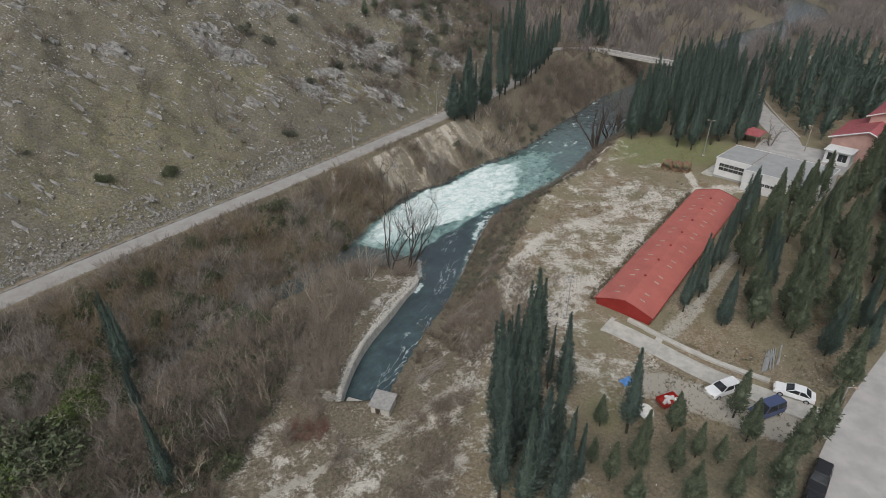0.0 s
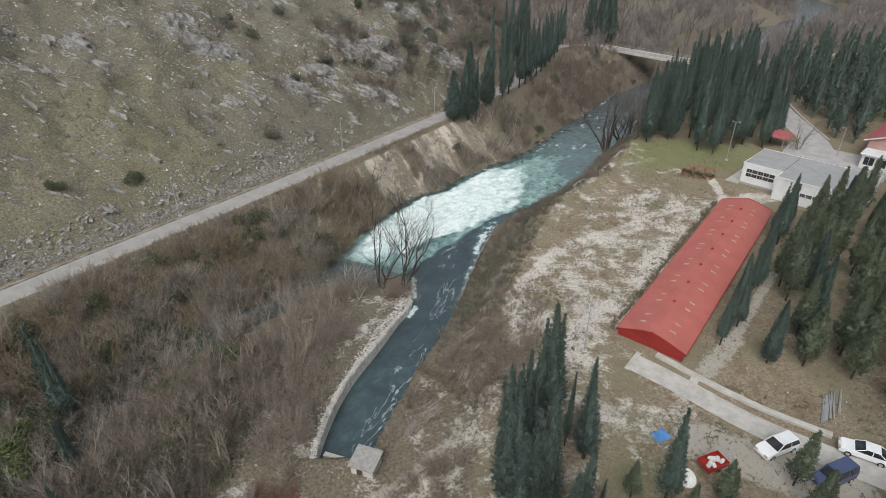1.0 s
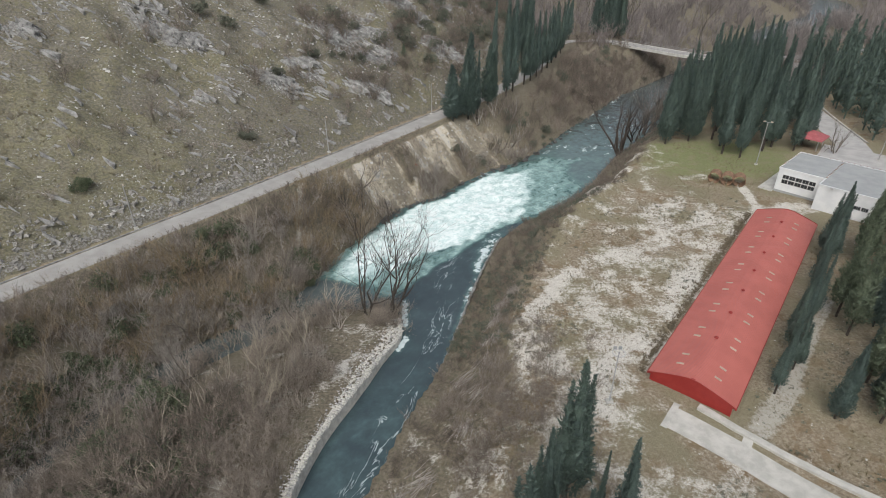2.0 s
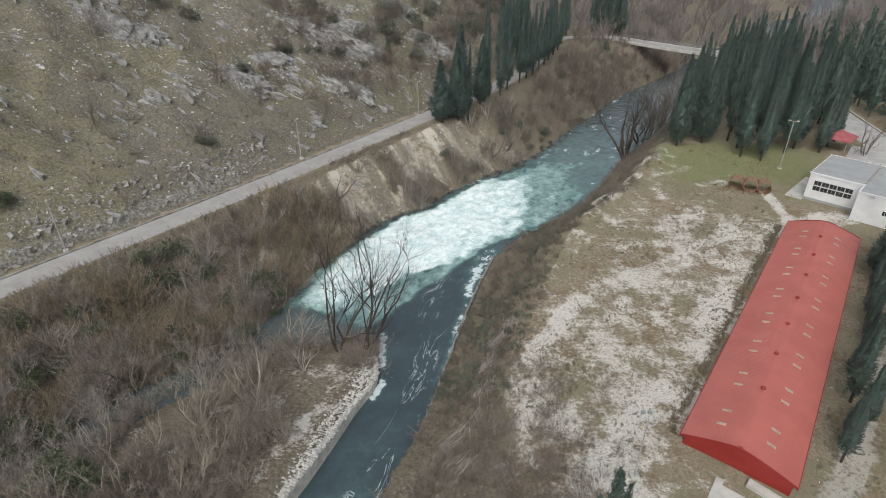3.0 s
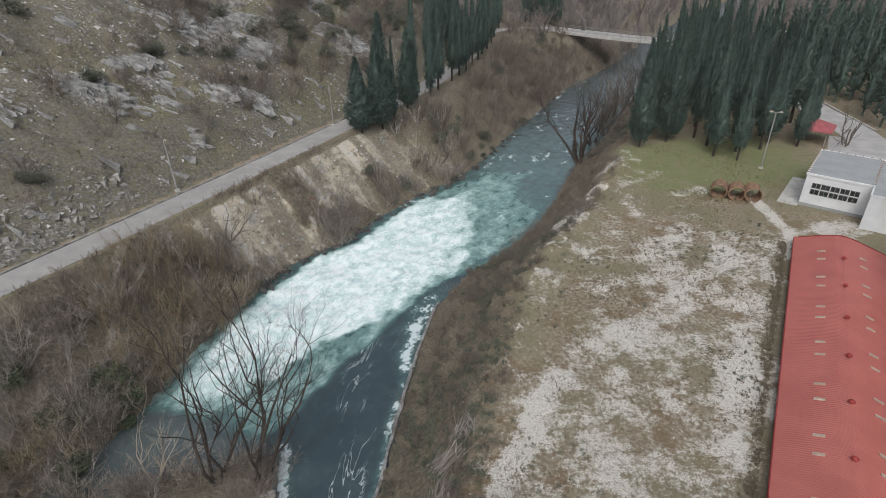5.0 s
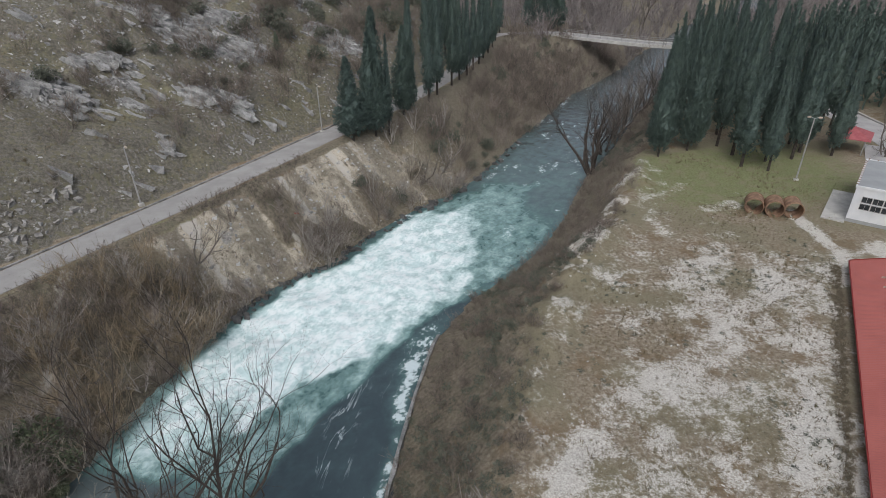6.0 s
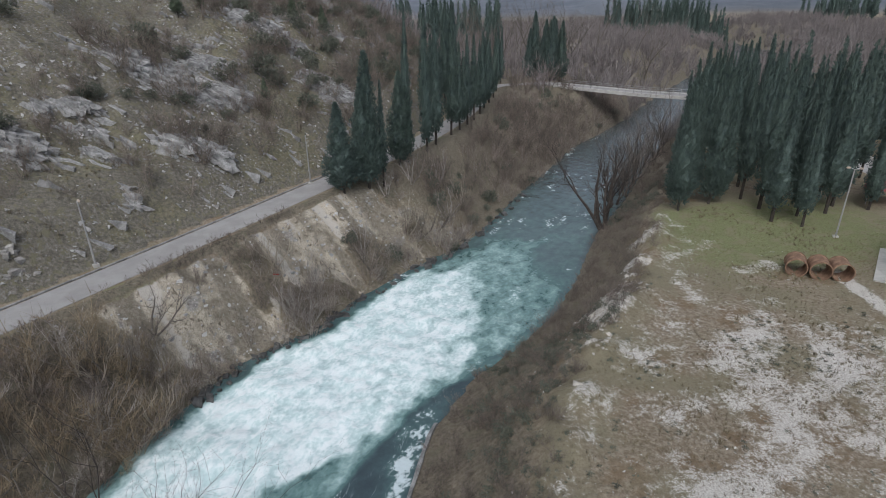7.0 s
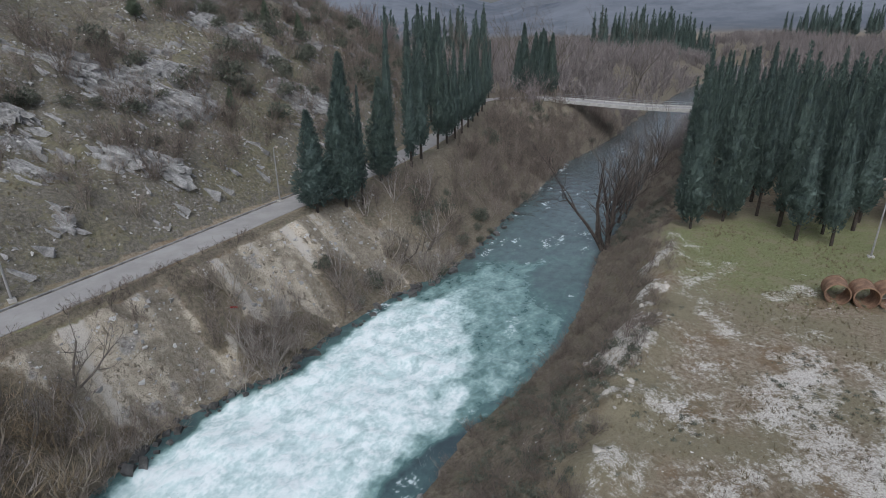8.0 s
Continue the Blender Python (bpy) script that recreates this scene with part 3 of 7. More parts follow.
def build_ground():
    gx, gy = spaced(-3600, -92, 112, 3600, 0.65), spaced(-1500, 30, 188, 4200, 0.65)
    x, y = (a.ravel() for a in np.meshgrid(gx, gy))
    z, c = terrain(x, y)
    me = mesh_from("ground", np.stack((x, y, z), 1), grid_faces(len(gx), len(gy)))
    plateau = (c["d_r"] > 0) * sstep(c["rise"], 0.75, 1.0) * (x < 130)
    along = (x - SHED_O[0]) * SHED_A[0] + (y - SHED_O[1]) * SHED_A[1]
    side = (x - SHED_O[0]) * SHED_N[0] + (y - SHED_O[1]) * SHED_N[1]
    d_edge = c["d_r"] - np.interp(y, [45, 58, 75, 95, 106, 116, 140, 200], [15, 13, 8, 10.5, 11, 10, 8.5, 10])
    south = np.exp(-(((x - 15) / 9) ** 2 + ((y - 60) / 11) ** 2)) + np.exp(-(((x - 27) / 9) ** 2 + ((y - 53) / 7) ** 2))
    yard = 0.42 * sstep(side, 3, 6) * (1 - 0.5 * sstep(side, 16, 24)) * sstep(along, -24, -8) * (1 - sstep(along, 36, 50))
    for pa, ps, ra, rs, pw in PALE:
        yard = np.maximum(yard, (pw + 0.2) * np.exp(-(((along - pa) / ra) ** 2 + ((side - ps) / rs) ** 2)))
    gravel = plateau * np.clip(yard + 0.34 * south, 0, 0.74)
    gravel = np.maximum(gravel, 0.62 * capsule(x, y, 13.0, 78, 20.7, 88.5, 1.3))
    gravel = np.maximum(gravel, 0.62 * capsule(x, y, 56.5, 108, 58.5, 118.5, 1.0))
    gravel = np.maximum(gravel, 0.5 * capsule(x, y, 52, 104, 64, 108, 2.5))
    gravel = np.maximum(gravel, 0.5 * capsule(x, y, 49, 121, 53, 121.5, 1.2))
    gravel = np.maximum(gravel, np.clip(0.4 * c["hump"], 0, 0.3))
    gravel = np.maximum(gravel, np.clip(0.9 * c["mound"], 0, 0.6) * (c["d_r"] > 0))
    gravel = np.maximum(gravel, 0.42 * np.exp(-(((x + 11) / 9) ** 2 + ((y - 38) / 6) ** 2)))
    gravel = np.maximum(gravel, 0.34 * np.exp(-(((x - 5) / 7) ** 2 + ((y - 53) / 12) ** 2)) * (c["d_r"] > 1.5))
    gravel = np.maximum(gravel, 0.27 * ((y < 50.5) | (c["d_r"] > 1)) * (x < 16) * sstep(x, -28, -22) * (y < 66))
    gravel = np.maximum(gravel, 0.22 * (c["d_can"] > 0.6) * (c["d_lev"] > 3) * (y < 84))
    gravel = np.maximum(gravel, 0.3 * plateau * np.exp(-((d_edge - 3.5) / 3.0) ** 2) * sstep(y, 92, 104) * (y < 136))
    gravel = np.maximum(gravel, 0.44 * np.exp(-(((c["d_can"] - 3.6) / 1.6) ** 2)) * (y > 56) * (y < 82) * (c["d_can"] > 0) * (c["d_lev"] > 0))
    gravel = np.maximum(gravel, 0.6 * capsule(x, y, 112, 236, 128, 250, 4) + 0.55 * capsule(x, y, 175, 425, 250, 432, 9))
    path = np.maximum(capsule(x, y, -18, 37.5, -7.5, 43.5, 0.8), capsule(x, y, -7.5, 43.5, 2.2, 51.8, 0.9)) * 0.55
    path = np.maximum(path, capsule(x, y, 2.2, 51.8, 7.5, 64, 1.0) * 0.42)
    path = np.maximum(path, capsule(x, y, 28, 50, 39, 43.5, 3.2) * 0.72)
    path = np.maximum(path, capsule(x, y, 33, 60.5, 39, 66, 1.4) * 0.6)
    path = np.maximum(path, capsule(x, y, 39, 66, 52, 81, 0.8) * 0.62)
    path = np.maximum(path, capsule(x, y, -21.5, 114, -20.5, 103, 0.5) * 0.7)
    green = plateau * np.exp(-(((x - 60) / 19) ** 4 + ((y - 131) / 12.5) ** 4)) * 0.88
    green = np.maximum(green, plateau * 0.45 * np.exp(-(((along + 5) / 8) ** 2 + ((side - 15.5) / 3.2) ** 2)))
    green = np.maximum(green, 0.6 * np.exp(-(((x + 6) / 5) ** 2 + ((y - 45.5) / 2.6) ** 2)))
    green = np.maximum(green, plateau * 0.6 * np.exp(-(((x - 21) / 5) ** 2 + ((y - 46) / 5) ** 2)))
    green = np.maximum(green, plateau * 0.55 * np.exp(-(((x - 33) / 12) ** 2 + ((y - 37) / 6) ** 2)))
    green = np.maximum(green, 0.6 * ((c["d_foot"] < -2.3) & (c["d_foot"] > -4.6)) * sstep(fbm(x, y, 7, 3, 5), 0.52, 0.68))
    green = np.maximum(green, 0.52 * (c["up"] > 1) * (1 - 0.7 * sstep(c["up"], 16, 60)) * sstep(fbm(x, y, 11, 3, 8), 0.36, 0.6))
    soil = np.where((c["d_foot"] < -2.5) & (c["d_r"] < 0), 0.75, 0) * (1 - 0.8 * c["slip"])
    soil = np.maximum(soil, 0.7 * (c["d_r"] > 0) * (1 - sstep(c["rise"], 0.7, 1.0)))
    soil = np.maximum(soil, 0.45 * (c["d_r"] > 0) * (y < 66) * (1 - sstep(x, 8, 20)))
    soil = np.maximum(soil, 0.5 * sstep(x, 40, 47) * (side < -6) * (y < 112) * (x < 100))
    soil = np.maximum(soil, 0.6 * sstep(x, 13, 18) * (1 - sstep(x, 42, 46)) * sstep(y, 26, 30) * (1 - sstep(y, 41, 46)))
    soil = np.maximum(soil, 0.8 * (y > 185) * (c["d_foot"] < 0) * (c["far"] < 500))
    rock = np.clip((c["up"] > 0.3) * (0.17 + 0.2 * sstep(c["ridge"], 0.5, 0.9)) + c["crag"] * (0.6 * sstep(c["ridge"], 0.55, 0.85) - 0.05), 0, 1)
    rock = np.maximum(rock, 0.5 * (c["up"] > 0.2) * (1 - sstep(c["up"], 1.5, 3.5)) * (1 - sstep(x, -30, -20)))
    rock = np.where(c["far"] > 900, 0.3, rock)
    cliff = np.clip(c["slip"], 0, 1)
    colour_layer(me, "zone_a", np.stack((gravel, green, soil), 1))
    rill = fbm((x * 0.66 + y * 0.75) * 1.0, (y * 0.66 - x * 0.75) * 0.16, 1.5, 4, 36)
    # zone_c: the painted haze by distance, then the rills
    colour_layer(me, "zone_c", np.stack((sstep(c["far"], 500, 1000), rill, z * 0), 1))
    colour_layer(me, "zone_b", np.stack((rock, cliff, path), 1))
    GRID.update(x=gx, y=gy, z=z.reshape(len(gy), len(gx)))
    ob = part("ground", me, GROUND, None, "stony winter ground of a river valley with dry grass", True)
    return tagged(ob, "", "ground", "", "structure")


def build_water():
    gx, gy = spaced(-80, -46, 60, 420, 0.4, 1.1), spaced(40, 50, 190, 720, 0.45, 1.1)
    x, y = (a.ravel() for a in np.meshgrid(gx, gy))
    d_r = -line_dist(x, y, BANK_R)[0]
    d_l, _ = line_dist(x, y, BANK_L)
    d_can, _ = line_dist(x, y, CANAL_L)
    d_mid, s_mid = line_dist(x, y, RIVER_MID)
    in_canal = (d_can < 0.6) & (y < 101)
    z = np.where(in_canal, canal_z(y), WATER_Z)
    # the jump: a line across the river where the fast smooth water breaks
    lobes = fbm(x, y, 5, 4, 52) - 0.5
    small = fbm(x, y, 1.6, 3, 54) - 0.5
    drift = fbm(s_mid * 0.45, d_mid, 3.4, 4, 58) - 0.5
    past = (y - 95.4) * 0.633 - (x + 1.4) * 0.774 + 1.6 * (fbm(x, y, 4, 3, 5) - 0.5)
    past = np.where(y < 88, -20, past + 9 * sstep(y + 3 * lobes, 113, 121))
    across = (x + 1.4) * 0.633 + (y - 95.4) * 0.774
    front = np.interp(across, [-10, 6, 14, 22], [6.5, 4.4, 1.8, 0.3])
    shore = np.interp(s_mid, [64, 72, 82, 90, 98], [0.7, 2.0, 5.8, 8.5, 11.0])
    left_gap = 1 - (1 - sstep(-d_l + 2.0 * lobes + 1.5 * small, 0.5, 2.2)) * np.interp(y, [112, 120], [0.1, 1.0])
    body = sstep(past - front + 3.0 * lobes + 2.2 * small, -0.4, 1.3) * (1 - sstep(s_mid + 30 * drift, 84, 114)) * (0.3 + 0.7 * sstep(-d_r - shore + 14 * drift, -5, 6)) * left_gap
    body = body * np.where(x < -6, 0.6 + 0.4 * sstep(y + 6 * lobes, 98, 107), 1) * sstep(-d_l + 2 * lobes, -0.6, 2.4)
    edge = np.exp(-((d_r + np.interp(y, [88, 104], [0.3, 1.0]) + 1.5 * lobes) / np.interp(y, [60, 88, 98, 106], [0.2, 0.3, 0.7, 1.6])) ** 2) * sstep(y, 74, 92) * (1 - sstep(y, 108, 116)) * np.clip(0.85 + 1.3 * lobes + 1.2 * small, 0, 1)
    spill = 1.3 * np.exp(-((d_can + 0.5 + 0.9 * lobes) / 0.55) ** 2) * sstep(y, 76, 80) * (1 - sstep(y, 89, 93)) * np.clip(0.8 + 2.0 * lobes, 0, 1)
    milk = 0.46 * sstep(past + 1.0 * lobes, -0.2, 0.9) * (1 - sstep(s_mid + 26 * drift, 98, 124)) * (0.4 + 0.6 * sstep(-d_r, 0.0, 1.6)) * (0.12 + 0.88 * left_gap) * (1 - sstep(s_mid, 94, 106) * (1 - sstep(-d_r + 2 * lobes, 3, 7)))
    tail = 0.2 * (1 - sstep(s_mid, 108, 165)) * sstep(past, 0, 3) * sstep(-d_r, -0.2, 1.0)
    # the faint teal lift on the near canal paints in its sky reflection
    foam = np.clip(np.maximum.reduce([body, 0.35 * edge, 0.3 * spill, tail, milk, 0.06 * (y < 72) * in_canal]), 0, 1.1)
    side_arm = (1 - sstep(y + 0.35 * x + 5 * lobes, 88, 93)) * (x < -4) * (d_can > 0.4)
    foam = foam * (1 - side_arm) - 0.3 * side_arm
    wave = np.clip(foam, 0, 1) * ((fbm(s_mid * 0.6, d_mid, 2.2, 4, 61) - 0.5) * 0.9 + (fbm(x, y, 0.9, 3, 67) - 0.5) * 0.45)
    z = z + wave + (fbm(x * 1.3, y, 1.3, 3, 77) - 0.5) * 0.1
    wisp = np.where(past < 0.5, 0.75 * np.exp(-((d_mid + 1.2) / 1.6) ** 2) + 0.6 * np.exp(-((d_r + 2.0) / 1.4) ** 2), 0.12 * sstep(s_mid, 90, 110)) * sstep(y, 50, 54)
    streak = np.where(past < 0.5, 0.4 * np.exp(-((d_r + 0.2) / 0.3) ** 2), 0)
    rapid = 0.5 * sstep(fbm((x * 0.6 + y * 0.8) * 0.4, x * 0.8 - y * 0.6, 1.8, 5, 87), 0.52, 0.72) * (s_mid > 74) * (s_mid < 240) * (1 + 0.2 * (1 - sstep(-d_l, 2, 6)) + 0.3 * np.exp(-(((x - 40) / 5) ** 2 + ((y - 148) / 6) ** 2)))
    streak = np.maximum.reduce([streak, rapid, 0.85 * edge, 1.0 * spill])
    me = mesh_from("river", np.stack((x, y, z), 1), grid_faces(len(gx), len(gy)))
    colour_layer(me, "zone_a", np.stack((foam, np.maximum(side_arm, 0.6 * sstep(s_mid, 90, 112)), streak), 1))
    colour_layer(me, "zone_b", np.stack((wisp, wisp, wisp), 1))
    ob = part("river", me, WATER, None, "fast green river water breaking into white foam", True)
    return tagged(ob, "", "river", "", "structure")


def ribbon(name, line, half, material, lift, label, category, z_of=None, thick=0.0):
    """A strip of even width along a line, laid on the ground."""
    p = np.array(smooth_line(line, 1.5))
    d = np.gradient(p, axis=0)
    d /= np.linalg.norm(d, axis=1)[:, None]
    n = np.stack((-d[:, 1], d[:, 0]), 1)
    cols = [p + n * half * t for t in (1, 0.33, -0.33, -1)]
    rows = []
    for q in cols:
        z = z_of(q[:, 0], q[:, 1]) if z_of else ground_z(q[:, 0], q[:, 1])
        rows.append(np.column_stack((q, z + lift)))
    edge_l, edge_r = rows[0].copy(), rows[-1].copy()
    edge_l[:, 2] -= 0.3 + thick
    edge_r[:, 2] -= 0.3 + thick
    v = np.stack([edge_l, *rows, edge_r], 1).reshape(-1, 3)
    me = mesh_from(name, v, grid_faces(6, len(p))[:, ::-1])
    return tagged(part(name, me, material, None, label), "", category, "", "structure")


build_ground()
build_water()
road_line = [ROAD[i] for i in range(0, len(ROAD), 2)]


def road_top(x, y):
    s = line_dist(x, y, FOOT)[1]
    return np.where(y > 190, 4.3, road_z(s))


ribbon("road", road_line, 2.15, ASPHALT, 0.0, "narrow pale worn asphalt road along the hill", "road", road_top)


# ---- buildings and fixtures ----
def ground_at(x, y):
    return float(ground_z(x, y))


def block(x0, x1, y0, y1, z0, z1):
    b = Buf()
    b.box(x0, x1, y0, y1, z0, z1)
    return b


def turned(x, y, z, ax, ay):
    """A frame at a place whose x axis points along (ax, ay)."""
    return pose(x, y, z, 0, 0, math.degrees(math.atan2(ay, ax)))


def window(parent, x, y, z, w, h, bars=0, deep=0.1, frame_mat=None, name="window"):
    """A window in a wall that faces minus y: frame, pane and bars."""
    win = part(name, block(x - w / 2, x + w / 2, y - 0.012, y + deep, z, z + h), GLASS_DARK, parent)
    fr = Buf()
    for a, b, c, d in ((-w / 2 - 0.05, w / 2 + 0.05, -0.06, 0.0), (-w / 2 - 0.05, w / 2 + 0.05, h, h + 0.06),
                       (-w / 2 - 0.06, -w / 2, 0, h), (w / 2, w / 2 + 0.06, 0, h)):
        fr.box(x + a, x + b, y - 0.05, y + 0.04, z + c, z + d)
    for k in range(bars):
        bx = x - w / 2 + w * (k + 1) / (bars + 1)
        fr.box(bx - 0.02, bx + 0.02, y - 0.035, y + 0.02, z, z + h)
    part("window_frame", fr, frame_mat or WHITE_WALL, win)
    return win


def build_shed():
    """Long low shed: ribbed gable roof, paired skylights, ridge vents."""
    L0, L1, hw, eave, ridge, base = -8.15, 40.75, 4.28, 0.95, 2.3, -1.6
    shed = thing("shed", "long low shed with a red ribbed sheet roof and small skylights", "shed", turned(SHED_O[0], SHED_O[1], 0, *SHED_A))

    def roof_at(t):
        return eave - 0.05 + (ridge - eave + 0.05) * (1 - t) * (1 + 0.22 * t) - 0.1 * max(0, 1 - t / 0.17) ** 2
    wall = Buf()
    for y in (-hw + 0.25, hw - 0.25 - 0.15):
        wall.box(L0 + 0.15, L1 - 0.15, y, y + 0.15, base, eave)
    part("side_wall", wall, WALL_RED, shed)
    for name, x in (("gable_wall", L0 + 0.1), ("gable_wall", L1 - 0.25)):
        g = Buf()
        p = [(-hw + 0.2, base), (hw - 0.2, base), (hw - 0.2, eave), (0, ridge - 0.05), (-hw + 0.2, eave)]
        v = [(x + dx, a, b) for dx in (0, 0.15) for a, b in p]
        f = [(0, 3, 1), (1, 3, 2), (0, 4, 3), (5, 6, 8), (6, 7, 8), (5, 8, 9)]
        f += [t for i in range(5) for t in ((i, (i + 1) % 5, (i + 1) % 5 + 5), (i, (i + 1) % 5 + 5, i + 5))]
        g.add(v, f)
        part(name, g, WALL_RED, shed)
    for s in (1, -1):
        xs = np.arange(L0, L1 + 0.01, 0.11)
        prof = np.where(np.arange(len(xs)) % 2 == 0, 0.0, 0.02)
        ts = np.linspace(0, 1, 7)
        rows = []
        for t in ts:
            z = roof_at(t)
            rows.append(np.column_stack((xs, np.full(len(xs), s * (hw + 0.1) * t), z + prof)))
        v = np.concatenate(rows)
        f = grid_faces(len(xs), len(ts))
        under = v.copy()
        under[:, 2] -= 0.09
        b = Buf()
        b.add(v, f if s < 0 else f[:, ::-1])
        b.add(under, f[:, ::-1] if s < 0 else f)
        part("roof_slope", b, ROOF_RED, shed, "faded red ribbed metal sheet")
        b = Buf()
        b.box(L0 - 0.04, L1 + 0.04, s * (hw + 0.1) - 0.07, s * (hw + 0.1) + 0.07, eave - 0.2, eave - 0.08)
        part("gutter", b, WALL_RED, shed)
        for x in (L0 - 0.03, L1 - 0.03):
            b = Buf()
            for t0, t1 in zip(ts[:-1], ts[1:]):
                za = roof_at(t0)
                zb = roof_at(t1)
                ya, yb = s * (hw + 0.1) * t0, s * (hw + 0.1) * t1
                v = [(x + dx, yy, zz + dz) for dx in (0, 0.06) for yy, zz in ((ya, za), (yb, zb)) for dz in (-0.14, 0.07)]
                b.add(v, [(0, 1, 3, 2), (4, 6, 7, 5), (1, 5, 7, 3), (0, 2, 6, 4)])
            part("verge_trim", b, WALL_RED, shed)
    for k in range(-1, 7):
        for s in (1, -1):
            for x in (1.75 + 5.82 * k, -0.1 + 5.82 * k):
                if not L0 + 0.6 < x < L1 - 0.6:
                    continue
                za, zb = 1.55, 2.25
                b = Buf()
                v = []
                for dz in (-0.05, 0.07):
                    for xx in (x - 0.1, x + 0.1):
                        for yy in (za, zb):
                            t = yy / (hw + 0.1)
                            zz = roof_at(t)
                            v.append((xx, s * yy, zz + 0.05 + dz))
                b.add(v, [(0, 1, 3, 2), (4, 6, 7, 5), (0, 4, 5, 1), (1, 5, 7, 3), (3, 7, 6, 2), (2, 6, 4, 0)])
                part("skylight", b, SKYLIGHT, shed, "yellowed translucent plastic panel")
    for k in range(0, 7):
        b = Buf()
        x = 5.82 * k
        b.tube([(x, 0, ridge), (x, 0, ridge + 0.2)], [0.14, 0.14], 10)
        b.tube([(x, 0, ridge + 0.1), (x, 0, ridge + 0.17), (x, 0, ridge + 0.3)], [0.24, 0.22, 0.05], 10)
        part("roof_vent", b, WALL_RED, shed)


def build_block():
    """White flat-roofed workshop of two joined wings."""
    house = thing("workshop", "white rendered flat-roofed workshop with small barred windows", "building", turned(63.0, 115.0, 0, 0.677, -0.736))
    h = 4.3
    part("front_wing", block(0, 7.2, 0, 10.8, -0.6, h), WHITE_WALL, house)
    part("side_wing", block(7.2, 21, -3.3, 10.8, -0.6, h - 0.02), WHITE_WALL, house)
    part("roof", block(0.1, 7.1, 0.1, 10.7, h, h + 0.1), GREY_ROOF, house, "grey bitumen roofing")
    part("roof", block(7.3, 20.9, -3.2, 10.7, h - 0.02, h + 0.09), GREY_ROOF, house, "grey bitumen roofing")
    b = Buf()
    for x0, x1, y0, y1 in ((-0.12, 7.3, -0.12, 0.06), (-0.12, 0.06, 0.06, 10.7), (-0.12, 21.1, 10.72, 10.92), (7.12, 21.1, -3.42, -3.22), (7.12, 7.3, -3.22, -0.12)):
        b.box(x0, x1, y0, y1, h - 0.1, h + 0.16)
    part("parapet", b, WHITE_WALL, house)
    for k in range(22):
        part("coping_block", block(0.1 + k * 0.95, 0.25 + k * 0.95, 10.66, 10.98, h + 0.163, h + 0.22), RUST, house)
    for k in range(12):
        part("coping_block", block(-0.16, 0.1, 0.3 + k * 0.85, 0.52 + k * 0.85, h + 0.163, h + 0.22), RUST, house)
        part("coping_block", block(7.1, 7.34, 0.4 + k * 0.85, 0.6 + k * 0.85, h + 0.163, h + 0.22), RUST, house)
    for r in range(2):
        for k in range(5):
            window(house, 1.35 + k * 1.06, 0, 1.75 + r * 0.85, 0.9, 0.62, 1, 0.06, POLE_GREY)
    for k in range(4):
        window(house, 11.2 + k * 1.06, -3.3, 1.8, 0.9, 0.65, 2, 0.06)
    b = Buf()
    b.tube([(9.2, -3.3, 3.9), (9.2, -3.9, 4.4)], [0.04, 0.04], 5)
    b.box(9.0, 9.4, -4.15, -3.85, 4.35, 4.5)
    part("wall_lamp", b, STEEL, house)
    part("base_strip", block(-0.04, 7.24, -0.04, 0.02, -0.6, 0.35), GREY_ROOF, house)
    pad = part("apron", block(-2.4, -0.02, -0.8, 9.5, -0.5, 0.12), CONCRETE, None, "low concrete apron beside the white workshop")
    pad.matrix_basis = turned(63.0, 115.0, 0, 0.677, -0.736)
    tagged(pad, "", "pavement", "", "structure")


def gable_roof(buf, x0, x1, y0, y1, z, rise, over=0.5):
    """A tiled gable roof with its ridge along x; its courses step down like tiles."""
    ym, n = (y0 + y1) / 2, 14
    prof = []
    for k in range(n):
        for t, dz in ((k / n, 0.0), ((k + 1) / n, 0.06)):
            prof.append(((y1 + over - ym) * (1 - t), z + rise * t + dz - 0.06))
    prof = [(a, b) for a, b in prof] + [(-a, b) for a, b in prof[::-1]]
    low = [(a, b - 0.15) for a, b in prof]
    m = len(prof)
    v = [(x, ym + a, b) for x in (x0 - over, x1 + over) for a, b in prof + low]
    f = []
    for i in range(m - 1):
        f += [(i, i + 1, 2 * m + i + 1, 2 * m + i), (m + i, 3 * m + i, 3 * m + i + 1, m + i + 1), (i, m + i, m + i + 1, i + 1), (2 * m + i, 2 * m + i + 1, 3 * m + i + 1, 3 * m + i)]
    f += [(0, 2 * m, 3 * m, m), (m - 1, 2 * m - 1, 4 * m - 1, 3 * m - 1)]
    buf.add(v, f)


